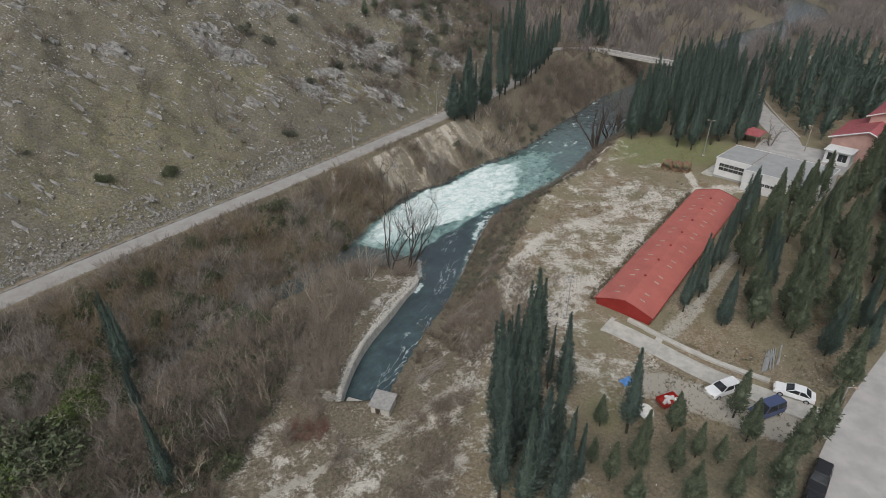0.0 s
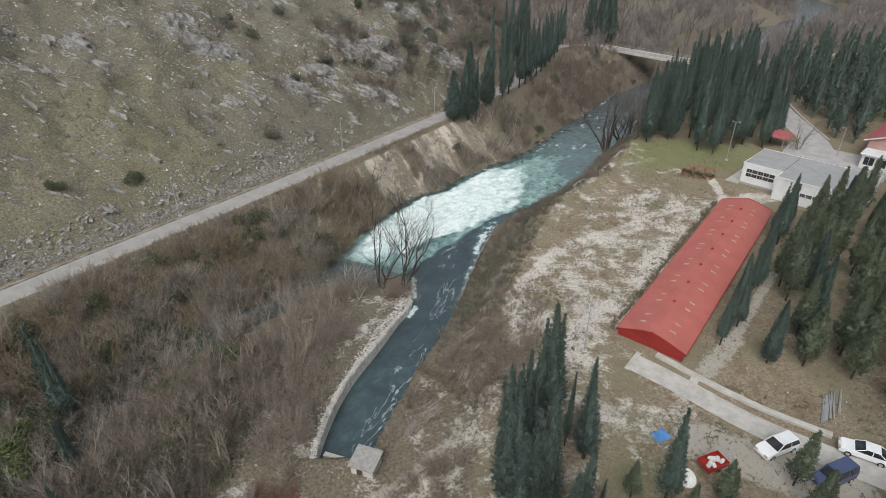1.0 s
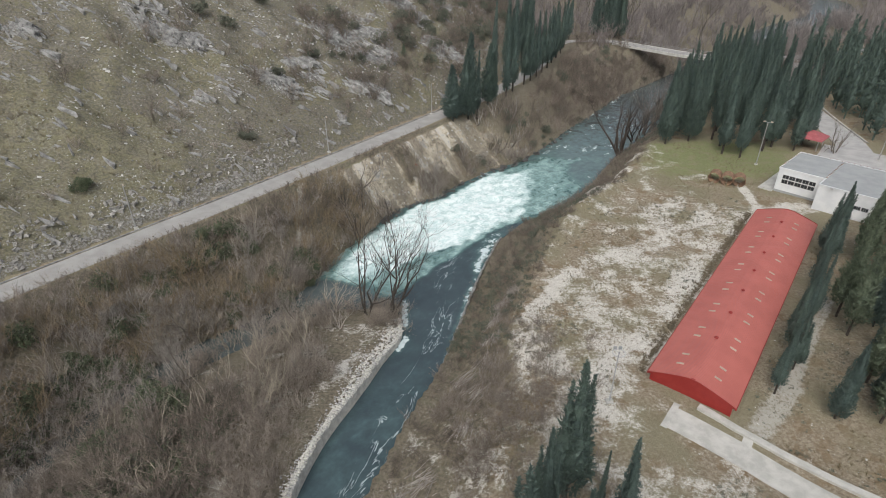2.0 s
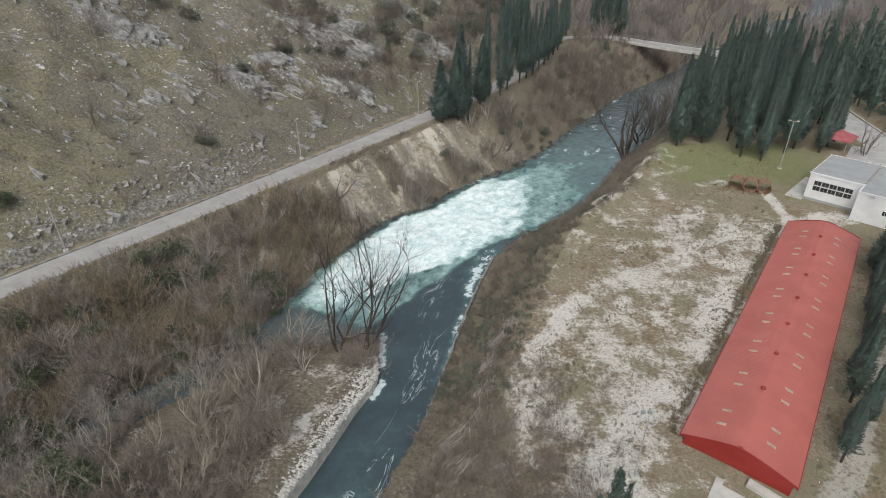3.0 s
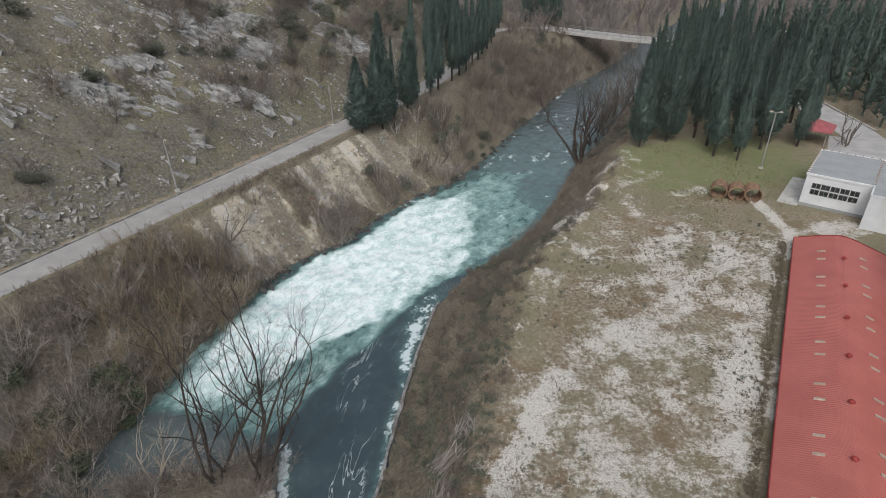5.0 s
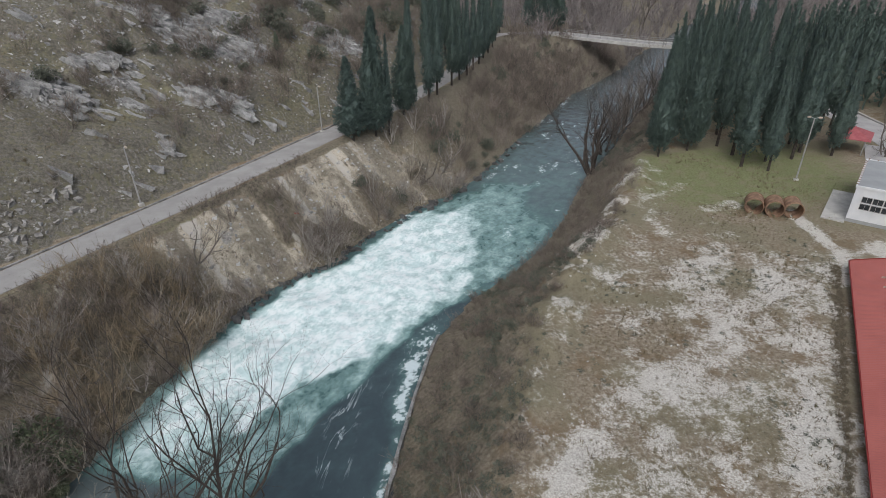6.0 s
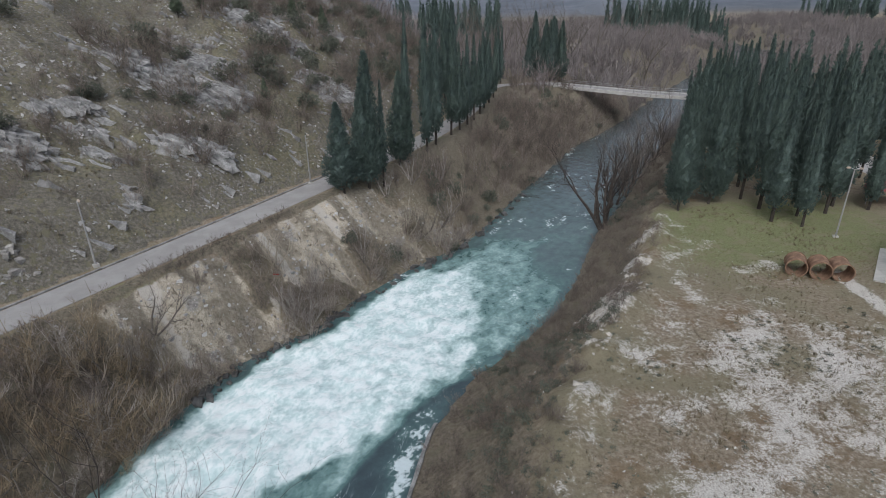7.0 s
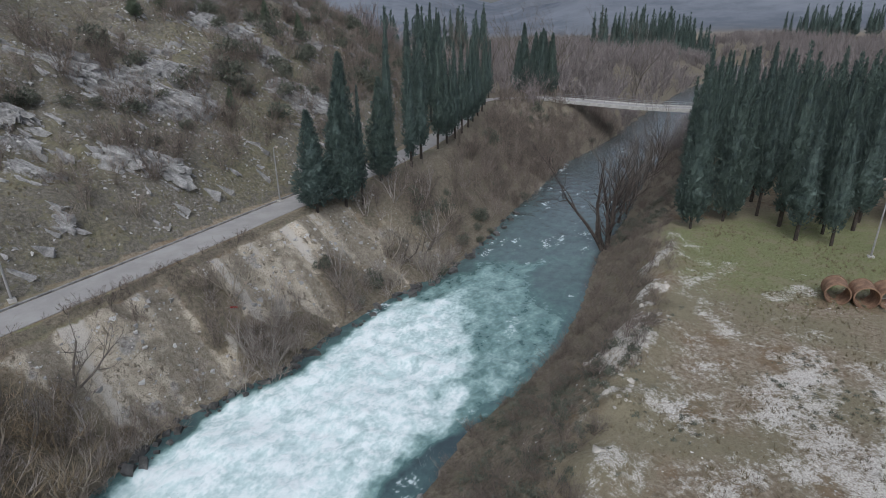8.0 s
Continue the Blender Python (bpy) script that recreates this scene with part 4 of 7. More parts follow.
def build_house():
    """Red-roofed house: long tiled roofs running back, white annex with windows."""
    m = turned(92.2, 122.2, 0, 0.677, -0.736)
    hs = thing("house", "house with red tiled gable roofs and a white annex", "house", m)
    part("annex_wall", block(0, 5.2, 0, 4.5, -0.5, 3.0), WHITE_WALL, hs)
    part("annex_roof", block(-0.35, 5.5, -0.5, 4.5, 3.0, 3.25), WHITE_WALL, hs)
    for k in range(2):
        window(hs, 1.5 + k * 2.2, 0, 0.9, 1.8, 1.7, 1, 0.06)
    back = pose(0, 0, 0, 0, 0, 90)

    def running_back(x0, x1, y0, y1, z, rise):
        b = Buf()
        gable_roof(b, y0, y1, -x1, -x0, z, rise, 0.7)
        o = part("roof", b, TILE_RED, hs, "red tiled roof")
        o.matrix_basis = back
        part("house_wall", block(x0 + 0.2, x1 - 0.2, y0, y1, -0.5, z + 0.05), PINK_WALL, hs)
        g = Buf()
        v = [(x0 + 0.2, y0 + d, z) for d in (0, 0.2)] + [(x1 - 0.2, y0 + d, z) for d in (0, 0.2)] + [((x0 + x1) / 2, y0 + d, z + rise - 0.15) for d in (0, 0.2)]
        g.add(v, [(0, 2, 4), (1, 5, 3), (0, 4, 5), (0, 5, 1), (2, 3, 5), (2, 5, 4)])
        part("gable", g, PINK_WALL, hs)
        f = Buf()
        for s in (-1, 1):
            xe = (x0 + x1) / 2 + s * ((x1 - x0) / 2 + 0.7)
            f.tube([(xe, y0 - 0.75, z + 0.02), ((x0 + x1) / 2, y0 - 0.75, z + rise + 0.02)], [0.16, 0.16], 4)
        part("barge_board", f, WHITE_WALL, hs)
    running_back(-0.6, 13, 4.8, 22, 4.8, 2.8)
    running_back(3.5, 17, 16, 34, 8.2, 3.2)
    running_back(13.4, 26, 3.0, 24, 5.4, 2.8)
    for k in range(9):
        part("louvre", block(7.6, 11.6, 4.58, 4.76, 0.6 + k * 0.34, 0.82 + k * 0.34), WHITE_WALL, hs)


def build_pavilion():
    p = thing("pavilion", "small open pavilion with a faded red pyramid roof", "pavilion", turned(82.3, 137.0, 0, 0.677, -0.736))
    for x in (-2.0, 2.0):
        for y in (-2.0, 2.0):
            b = Buf()
            b.tube([(x, y, -0.4), (x, y, 2.5)], [0.08, 0.08], 6)
            part("post", b, POLE_GREY, p)
    b = Buf()
    r = 2.7
    v = [(-r, -r, 2.5), (r, -r, 2.5), (r, r, 2.5), (-r, r, 2.5), (0, 0, 3.8), (-r, -r, 2.35), (r, -r, 2.35), (r, r, 2.35), (-r, r, 2.35)]
    b.add(v, [(0, 1, 4), (1, 2, 4), (2, 3, 4), (3, 0, 4), (5, 1, 0), (5, 6, 1), (6, 2, 1), (6, 7, 2), (7, 3, 2), (7, 8, 3), (8, 0, 3), (8, 5, 0), (5, 8, 7), (5, 7, 6)])
    part("roof", b, TILE_RED, p)


def build_hut():
    """Sluice hut over the canal head."""
    h = thing("sluice_hut", "small grey concrete hut with a sloping slab roof over the sluice", "hut", turned(-7.9, 48.8, -3.3, 0.94, -0.34) @ Matrix.Diagonal((0.84, 0.84, 0.9, 1)))
    wall = Buf()
    wall.box(0, 2.9, 0, 0.15, 0, 2.1)
    wall.box(0, 2.9, 2.35, 2.5, 0, 2.45)
    wall.box(0, 0.15, 0.15, 2.35, 0, 2.2)
    wall.box(2.75, 2.9, 0.15, 2.35, 0, 2.2)
    part("wall", wall, CONCRETE, h)
    b = Buf()
    v = [(x, y, z) for x in (-0.25, 3.15) for y, z in ((-0.3, 2.12), (2.8, 2.5)) for z in (z, z + 0.16)]
    b.add(v, [(0, 1, 3, 2), (4, 6, 7, 5), (1, 5, 7, 3), (0, 2, 6, 4), (2, 3, 7, 6), (0, 4, 5, 1)])
    part("roof", b, POLE_GREY, h, "weathered grey roof slab")
    d = part("door", block(0.75, 1.55, -0.04, 0.0, 0.05, 1.95), plain("dark_door", (0.05, 0.035, 0.03), (0.09, 0.06, 0.05)), h, "dark brown door")
    part("door_handle", block(1.42, 1.48, -0.09, -0.04, 0.95, 1.1), STEEL, d)
    part("step", block(0.5, 2.4, -0.9, -0.005, -0.15, 0.12), CONCRETE, h)
    head = part("canal_headwall", block(-4.2, 3.6, 2.55, 3.1, -1.8, -0.05), CONCRETE, None, "concrete wall across the head of the canal")
    head.matrix_basis = turned(-8.3, 47.9, -3.3, 0.94, -0.34)
    tagged(head, "", "wall", "", "structure")


def wall_along(name, line, z_of, thick, down, material, label, lean=0.0):
    p = np.array(smooth_line(line, 0.8))
    d = np.gradient(p, axis=0)
    d /= np.linalg.norm(d, axis=1)[:, None]
    n = np.stack((-d[:, 1], d[:, 0]), 1)
    jit = (fbm(p[:, 0], p[:, 1], 1.5, 3, 9) - 0.5)[:, None] * 0.35
    z = z_of(p[:, 0], p[:, 1])
    z = z + (fbm(p[:, 0], p[:, 1], 2.5, 3, 19) - 0.5) * 0.25
    a = np.column_stack((p - n * lean, z - down))
    b = np.column_stack((p, z))
    c = np.column_stack((p + n * (thick + jit), z + 0.05))
    e = np.column_stack((p + n * (thick + 0.15), z - down))
    v = np.stack((a, b, c, e), 1).reshape(-1, 3)
    me = mesh_from(name, v, grid_faces(4, len(p)))
    return tagged(part(name, me, material, None, label), "", "wall", "", "structure")


def levee_top(x, y):
    return np.interp(y, [30, 53, 62, 70, 80, 86, 91], [-2.9, -2.35, -2.6, -3.2, -4.5, -5.4, -6.4])


def lamp_pole(x, y, h, rz, label, heads, group=""):
    """A lighting pole with an arm and a flat head."""
    z = ground_at(x, y)
    p = thing("street_lamp", label, "street lamp", pose(x, y, z, 0, 0, rz), group)
    part("foot", block(-0.3, 0.3, -0.3, 0.3, -0.4, 0.18), CONCRETE, p)
    b = Buf()
    b.tube([(0, 0, 0), (0, 0, h * 0.5), (0, 0, h)], [0.11, 0.09, 0.07], 8)
    part("pole", b, POLE_GREY, p)
    for k in range(heads):
        s = 1 if k == 0 else -1
        b = Buf()
        b.tube([(0, 0, h - 0.05), (s * 0.25, 0, h + 0.1), (s * 0.5, 0, h + 0.13)], [0.035, 0.03, 0.03], 6)
        arm = part("arm", b, STEEL, p)
        b = Buf()
        b.tube([(s * 0.4, 0, h + 0.13), (s * 0.5, 0, h + 0.16), (s * 0.8, 0, h + 0.14), (s * 0.88, 0, h + 0.1)], [0.05, 0.13, 0.13, 0.05], 8)
        part("lamp_head", b, SKYLIGHT, arm)
    return p


def build_flood_mast():
    x, y = 19.2, 63.9
    p = thing("floodlight_mast", "thin steel floodlight mast with a ring of lamps", "mast", pose(x, y, ground_at(x, y)))
    part("foot", block(-0.35, 0.35, -0.35, 0.35, -0.4, 0.2), CONCRETE, p)
    b = Buf()
    b.tube([(0, 0, 0), (0, 0, 3.4), (0, 0, 6.5)], [0.08, 0.06, 0.045], 8)
    part("pole", b, STEEL, p)
    b = Buf()
    t = np.linspace(0, 2 * np.pi, 17)
    b.tube(np.stack((0.6 * np.cos(t), 0.6 * np.sin(t), np.full(17, 6.4)), 1), [0.04] * 17, 5, False)
    for k in range(3):
        a = k * math.pi / 3
        b.tube([(-0.6 * math.cos(a), -0.6 * math.sin(a), 6.4), (0.6 * math.cos(a), 0.6 * math.sin(a), 6.4)], [0.025, 0.025], 4)
    part("ring", b, STEEL, p)
    for k in range(2):
        part("floodlight", block(-0.35 + k * 0.5, -0.05 + k * 0.5, 0.5, 0.68, 6.4, 6.68), GREY_ROOF, p)


def build_bridge():
    br = thing("bridge", "low concrete road bridge with pale railings over the river", "bridge", Matrix.Identity(4))
    line = smooth_line([(69, 236.5), (77, 226), (86, 214.5), (95, 207.5), (100, 206), (106, 205.4)], 1.0)
    p = np.array(line)
    d = np.gradient(p, axis=0)
    d /= np.linalg.norm(d, axis=1)[:, None]
    n = np.stack((-d[:, 1], d[:, 0]), 1)
    rows = [np.column_stack((p + n * o, np.full(len(p), z))) for o, z in ((3.2, 3.6), (3.2, 4.4), (2.7, 4.45), (2.6, 4.27), (-2.6, 4.27), (-2.7, 4.45), (-3.2, 4.4), (-3.2, 3.6))]
    v = np.stack(rows, 1).reshape(-1, 3)
    part("deck", mesh_from("deck", v, grid_faces(8, len(p))[:, ::-1]), CONCRETE, br)
    for s in (3.0, -3.0):
        b = Buf()
        q = p + n * s
        for z in (4.85, 5.3):
            b.tube(np.column_stack((q, np.full(len(q), z))), [0.05] * len(q), 4)
        part("rail", b, POLE_GREY, br)
        for k in range(0, len(q), 2):
            part("rail_post", block(q[k, 0] - 0.06, q[k, 0] + 0.06, q[k, 1] - 0.06, q[k, 1] + 0.06, 4.3, 5.35), POLE_GREY, br)


def build_pipes():
    for k, (x, y) in enumerate(((54.2, 119.5), (56.0, 118.3), (57.9, 117.6))):
        r = 1.02
        o = thing("steel_pipe", "short rusty large-bore steel pipe lying on the grass", "pipe", pose(x, y, r - 0.06 + ground_at(x, y), 0, 0, -35 + 4 * k), "rusty pipes")
        n = 28
        t = np.linspace(0, 2 * np.pi, n, endpoint=False)
        v = []
        for rr, yy in ((r, -1.1), (r, 1.1), (r - 0.06, 1.1), (r - 0.06, -1.1)):
            v += [(rr * math.cos(a), yy, rr * math.sin(a)) for a in t]
        f = [(i * n + j, i * n + (j + 1) % n, ((i + 1) % 4) * n + (j + 1) % n, ((i + 1) % 4) * n + j) for i in range(4) for j in range(n)]
        b = Buf()
        b.add(v, f)
        part("shell", b, RUST, o)
        for yy in (-1.06, 1.06):
            b = Buf()
            b.tube([(r * 1.02 * math.cos(a), yy, r * 1.02 * math.sin(a)) for a in list(t) + [0.0]], [0.04] * (n + 1), 5, False)
            part("rim", b, RUST, o)


def rounded(ob, width):
    """Round the sharp edges of a mesh."""
    bevel = ob.modifiers.new("round_edges", "BEVEL")
    bevel.width, bevel.segments, bevel.limit_method, bevel.angle_limit = width, 3, "ANGLE", radians(25)
    return ob


def build_car(name, label, x, y, rz, paint, kind="saloon", z=None):
    """A parked car, nose along plus x."""
    z = ground_at(x, y) if z is None else z
    car = thing(name, label, "car", pose(x, y, z, 0, 0, rz))
    L, W = (4.45, 1.75) if kind != "van" else (4.2, 1.75)
    lower = {"saloon": [(-2.22, 0.35), (-2.2, 0.9), (-1.5, 0.98), (-0.9, 0.98), (0.9, 0.95), (2.0, 0.8), (2.22, 0.6), (2.2, 0.3)],
             "estate": [(-2.2, 0.35), (-2.22, 0.95), (-1.5, 1.0), (-0.9, 1.0), (0.9, 0.98), (2.0, 0.85), (2.22, 0.65), (2.2, 0.3)],
             "van": [(-2.1, 0.35), (-2.1, 1.05), (-1.5, 1.1), (-0.9, 1.1), (1.1, 1.05), (1.85, 0.85), (2.08, 0.65), (2.08, 0.3)]}[kind]
    upper = {"saloon": [(-1.75, 0.93), (-1.05, 1.38), (0.1, 1.42), (0.95, 0.95)],
             "estate": [(-2.15, 0.95), (-1.9, 1.42), (0.1, 1.47), (0.95, 0.97)],
             "van": [(-2.05, 1.05), (-1.98, 1.8), (0.5, 1.82), (1.2, 1.05)]}[kind]

    def slab(prof, w0, w1):
        zs = [p[1] for p in prof]
        lo, hi = min(zs), max(zs)
        v, m = [], len(prof)
        for s in (-1, 1):
            for px, pz in prof:
                w = w0 + (w1 - w0) * (pz - lo) / (hi - lo)
                v.append((px, s * w / 2, pz))
        f = [(i, (i + 1) % m, (i + 1) % m + m) for i in range(m)] + [(i, (i + 1) % m + m, i + m) for i in range(m)]
        f += [(0, i + 1, i) for i in range(1, m - 1)] + [(m, m + i, m + i + 1) for i in range(1, m - 1)]
        b = Buf()
        b.add(v, f)
        return b
    rounded(part("body", slab(lower, W, W - 0.1), paint, car), 0.11)
    rounded(part("cabin", slab(upper, W - 0.12, W - 0.42), GLASS_DARK, car, "tinted windows"), 0.06)
    r = Buf()
    (ax, az), (bx, bz) = upper[1], upper[2]
    r.box(ax - 0.06, bx + 0.06, -(W - 0.44) / 2, (W - 0.44) / 2, max(az, bz) - 0.04, max(az, bz) + 0.025)
    rounded(part("roof", r, paint, car), 0.05)
    for s in (-1, 1):
        for (px, pz), (qx, qz) in ((upper[0], upper[1]), (upper[3], upper[2]), (((ax + bx) / 2, upper[0][1]), ((ax + bx) / 2, az))):
            b = Buf()
            b.tube([(px, s * (W - 0.13) / 2, pz), (qx, s * (W - 0.41) / 2, qz)], [0.045, 0.045], 4)
            part("pillar", b, paint, car)
    for wx in (-1.35, 1.38):
        for s in (-1, 1):
            t = np.linspace(0, 2 * np.pi, 14, endpoint=False)
            b = Buf()
            yy = s * (W / 2 - 0.1)
            b.tube([(wx, yy - 0.11, 0.31), (wx, yy + 0.11, 0.31)], [0.32, 0.32], 14)
            wheel = part("wheel", b, TYRE, car)
            b = Buf()
            b.tube([(wx, yy + s * 0.08, 0.31), (wx, yy + s * 0.125, 0.31)], [0.2, 0.18], 10)
            part("rim", b, STEEL, wheel)
    for s in (-1, 1):
        part("headlight", block(2.08, 2.235, s * 0.6 - 0.2, s * 0.6 + 0.2, 0.58, 0.74), SKYLIGHT, car)
        part("tail_light", block(-2.24, -2.1, s * 0.68 - 0.13, s * 0.68 + 0.13, 0.62, 0.85), TAIL, car)
    return car


def paint(name, c):
    return plain(name, c, tuple(v * 1.08 for v in c), 1.0, 0.25, 0.0, 0, 0.6)


TYRE = plain("tyre_rubber", (0.02, 0.02, 0.02), (0.035, 0.035, 0.035))
TAIL = plain("red_lens", (0.3, 0.02, 0.02), (0.4, 0.03, 0.03), 1, 0.3)
WHITE_PAINT, BLACK_PAINT, BLUE_PAINT, RED_PAINT = paint("white_car_paint", (0.78, 0.79, 0.8)), paint("black_car_paint", (0.02, 0.02, 0.022)), paint("blue_car_paint", (0.06, 0.08, 0.16)), paint("red_paint", (0.35, 0.03, 0.025))
BLUE_TARP = plain("blue_tarpaulin", (0.06, 0.2, 0.5), (0.14, 0.32, 0.65), 2, 0.5, 0, 0.4)
BAG = plain("white_sacks", (0.6, 0.6, 0.58), (0.78, 0.77, 0.74), 3, 0.8, 0, 0.3)

build_shed()
build_block()
build_house()
build_pavilion()
build_hut()
CANAL_WALL = wall_along("canal_wall", [(-12.1, 50.6), (-11.4, 57), (-9.9, 63), (-7.2, 69.8), (-4.9, 76), (-2.9, 81), (-3.2, 85.5)], lambda x, y: levee_top(x, y) - 0.12, 0.5, 3.2, PALE_STONE, "pale dry-stone wall along the canal bank", 0.35)
wall_along("canal_kerb", [(13.6, 109.6), (12.5, 108.2), (8.5, 97), (4.6, 83.3), (1.8, 73), (-0.5, 67.8), (-5.2, 55.1), (-6.2, 52)], lambda x, y: np.where(y < 102, canal_z(y), WATER_Z) + 0.35, 0.3, 1.6, LIME, "low weathered concrete edge of the canal", 0.1)
build_bridge()
build_pipes()
build_flood_mast()
lamp_pole(66.0, 127.2, 8.6, -30, "tall grey pole with two floodlight heads beside the grove", 2)
for lx, ly in ((-42.6, 97.2), (-19.0, 128.3), (1.3, 151.9)):
    lamp_pole(lx, ly, 7.0, -52, "slender concrete street lamp at the roadside", 1, "roadside lamps")
lamp_pole(91.8, 128.8, 6.5, 150, "curved street lamp beside the concrete yard", 1)
lamp_pole(43.2, 41.4, 7.4, -35, "street lamp beside the parking street", 1)


ribbon("yard_road", [(88, 128), (93, 140), (96.5, 156), (102, 176), (112, 196), (120, 209)], 3.2, YARD, 0.06, "pale concrete road between the cypress groves", "road")
ribbon("yard_paving", [(82, 133), (90, 126), (97, 119)], 7.5, YARD, 0.09, "pale concrete yard in front of the house", "pavement")
ribbon("lane", [(24.7, 62.0), (29.9, 57.6), (35.6, 51.6), (40.6, 47.2), (44.4, 44.2)], 1.55, CONCRETE, 0.07, "pale concrete lane past the red shed", "road")
ribbon("street", [(28, 16), (36, 26), (43, 34.8), (51, 42.5), (60, 50), (75, 62)], 4.2, YARD, 0.06, "wide pale parking street", "road")


def kerb(name, line, w, h, material, label, lift=0.0):
    p = np.array(smooth_line(line, 1.0))
    z = ground_z(p[:, 0], p[:, 1]) + lift
    d = np.gradient(p, axis=0)
    d /= np.linalg.norm(d, axis=1)[:, None]
    n = np.stack((-d[:, 1], d[:, 0]), 1) * w / 2
    rows = [np.column_stack((p + n * s, z + dz)) for s, dz in ((1, -0.3), (1, h), (-1, h), (-1, -0.3))]
    v = np.stack(rows, 1).reshape(-1, 3)
    return tagged(part(name, mesh_from(name, v, grid_faces(4, len(p))[:, ::-1]), material, None, label), "", "kerb", "", "structure")


kerb("channel_wall", [(28.0, 63.2), (33.4, 58.0), (38.8, 52.8), (41.8, 50.3)], 0.75, 0.3, CONCRETE, "low pale concrete channel wall beside the lane")
kerb("road_kerb", [tuple(q) for q in (np.array(ROAD[: len(ROAD) * 55 // 100]) + np.array([-0.77, 0.64]) * 2.5)], 0.28, 0.14, LIME, "low pale stone kerb on the hill side of the road")
kerb("yard_kerb", [(79, 129.5), (85, 124.0), (91, 118.5)], 0.5, 0.35, CONCRETE, "pale concrete kerb behind the workshop")
kerb("yard_kerb", [(96.5, 139), (100, 155), (105.6, 175)], 0.4, 0.25, CONCRETE, "pale concrete kerb along the yard road")
kerb("lane_step", [(23.5, 60.6), (26.0, 63.6)], 0.6, 0.12, CONCRETE, "low concrete sill across the end of the lane")
kerb("lane_cross", [(28.9, 56.4), (31.9, 60.1)], 0.9, 0.14, CONCRETE, "pale concrete strip across the lane")

build_car("car", "white four-door saloon parked on the concrete lane", 43.2, 47.7, 148, WHITE_PAINT, "saloon")
build_car("car", "white estate car parked beside a young pine", 35.2, 48.9, 200, WHITE_PAINT, "estate")
build_car("car", "dark blue van parked beside the lane", 38.4, 45.0, 200, BLUE_PAINT, "van")
build_car("car", "black hatchback parked along the street", 38.9, 35.6, 228, BLACK_PAINT, "estate")
build_car("car", "black car parked at the kerb of the street", 36.0, 32.4, 228, BLACK_PAINT, "saloon")


def build_trailer():
    x, y = 27.7, 46.8
    t = thing("trailer", "small red trailer loaded with white sacks", "trailer", pose(x, y, ground_at(x, y), 0, 0, 20))
    part("bed", block(-1.2, 1.2, -0.75, 0.75, 0.45, 0.55), RED_PAINT, t)
    for x0, x1, y0, y1 in ((-1.2, 1.2, -0.79, -0.752), (-1.2, 1.2, 0.752, 0.79), (-1.24, -1.202, -0.79, 0.79), (1.202, 1.24, -0.79, 0.79)):
        part("side_board", block(x0, x1, y0, y1, 0.42, 0.95), RED_PAINT, t)
    for s in (-1, 1):
        b = Buf()
        b.tube([(0, s * 0.72 - 0.09, 0.3), (0, s * 0.72 + 0.09, 0.3)], [0.3, 0.3], 12)
        part("wheel", b, TYRE, t)
    b = Buf()
    b.tube([(1.2, 0, 0.5), (2.2, 0, 0.45)], [0.05, 0.05], 6)
    part("drawbar", b, STEEL, t)
    r = random.Random(4)
    for k in range(7):
        s = thing("sack", "bulging white sack lying in the trailer", "sack", t.matrix_basis @ pose(-0.8 + 0.27 * k, r.uniform(-0.4, 0.4), 0.72 + 0.12 * (k % 2), 0, 0, r.uniform(0, 180)), "sacks in the trailer")
        b = Buf()
        b.tube([(-0.36, 0, 0), (-0.26, 0, 0), (0, 0, 0.02), (0.26, 0, 0), (0.36, 0, 0)], [0.04, 0.17, 0.21, 0.17, 0.03], 8)
        part("cloth", b, BAG, s)


def build_tarp():
    n = 9
    g = np.linspace(-0.9, 0.9, n)
    x, y = (a.ravel() for a in np.meshgrid(g, g * 0.75))
    z = 0.32 + 0.25 * (fbm(x + 5, y, 0.7, 3, 2) - 0.5) - 0.28 * sstep(np.maximum(np.abs(x) / 0.9, np.abs(y) / 0.68), 0.6, 1.0)
    o = part("tarpaulin", mesh_from("tarpaulin", np.stack((x, y, z), 1), grid_faces(n, n)), BLUE_TARP, None, "crumpled blue tarpaulin over a low heap")
    o.matrix_basis = pose(24.1, 50.7, ground_at(24.1, 50.7) - 0.02, 0, 0, 25)
    tagged(o, "", "tarpaulin")
    d = thing("dish", "round white dish lying on the ground", "dish", pose(24.4, 45.2, ground_at(24.4, 45.2) + 0.35, 25, 10, 0))
    b = Buf()
    b.tube([(0, 0, 0.25), (0, 0, 0.12), (0, 0, 0.03), (0, 0, 0)], [0.95, 0.75, 0.4, 0.05], 20)
    part("bowl", b, BAG, d)
    b = Buf()
    b.tube([(0, 0, -0.4), (0, 0, 0)], [0.05, 0.05], 6)
    part("stand", b, STEEL, d)


def build_tube_stack():
    r = random.Random(7)
    for k in range(13):
        u = k * 0.3 + (0.9 if k > 9 else 0)
        o = Buf()
        o.tube([(0, -2.2, 0.1), (0, 2.2, 0.1)], [0.075, 0.075], 7)
        x, y = 43.0 + 0.62 * u + r.uniform(-0.1, 0.1), 53.8 + 0.3 * u
        p = part("tube", o, STEEL, None, "long grey metal tube lying in a stack under the pines")
        p.matrix_basis = pose(x, y, ground_at(x, y) + 0.02, 0, 0, -32 + r.uniform(-4, 4))
        tagged(p, "", "tube", "stack of tubes")


build_trailer()
build_tarp()
build_tube_stack()


# parked things keep clear of the trees
CLEAR = [(43.2, 47.7, 3.4), (35.2, 48.9, 2.4), (43.8, 55.6, 5.2), (38.4, 45.0, 2.0), (27.7, 46.8, 2.2), (24.1, 50.7, 2.0)]


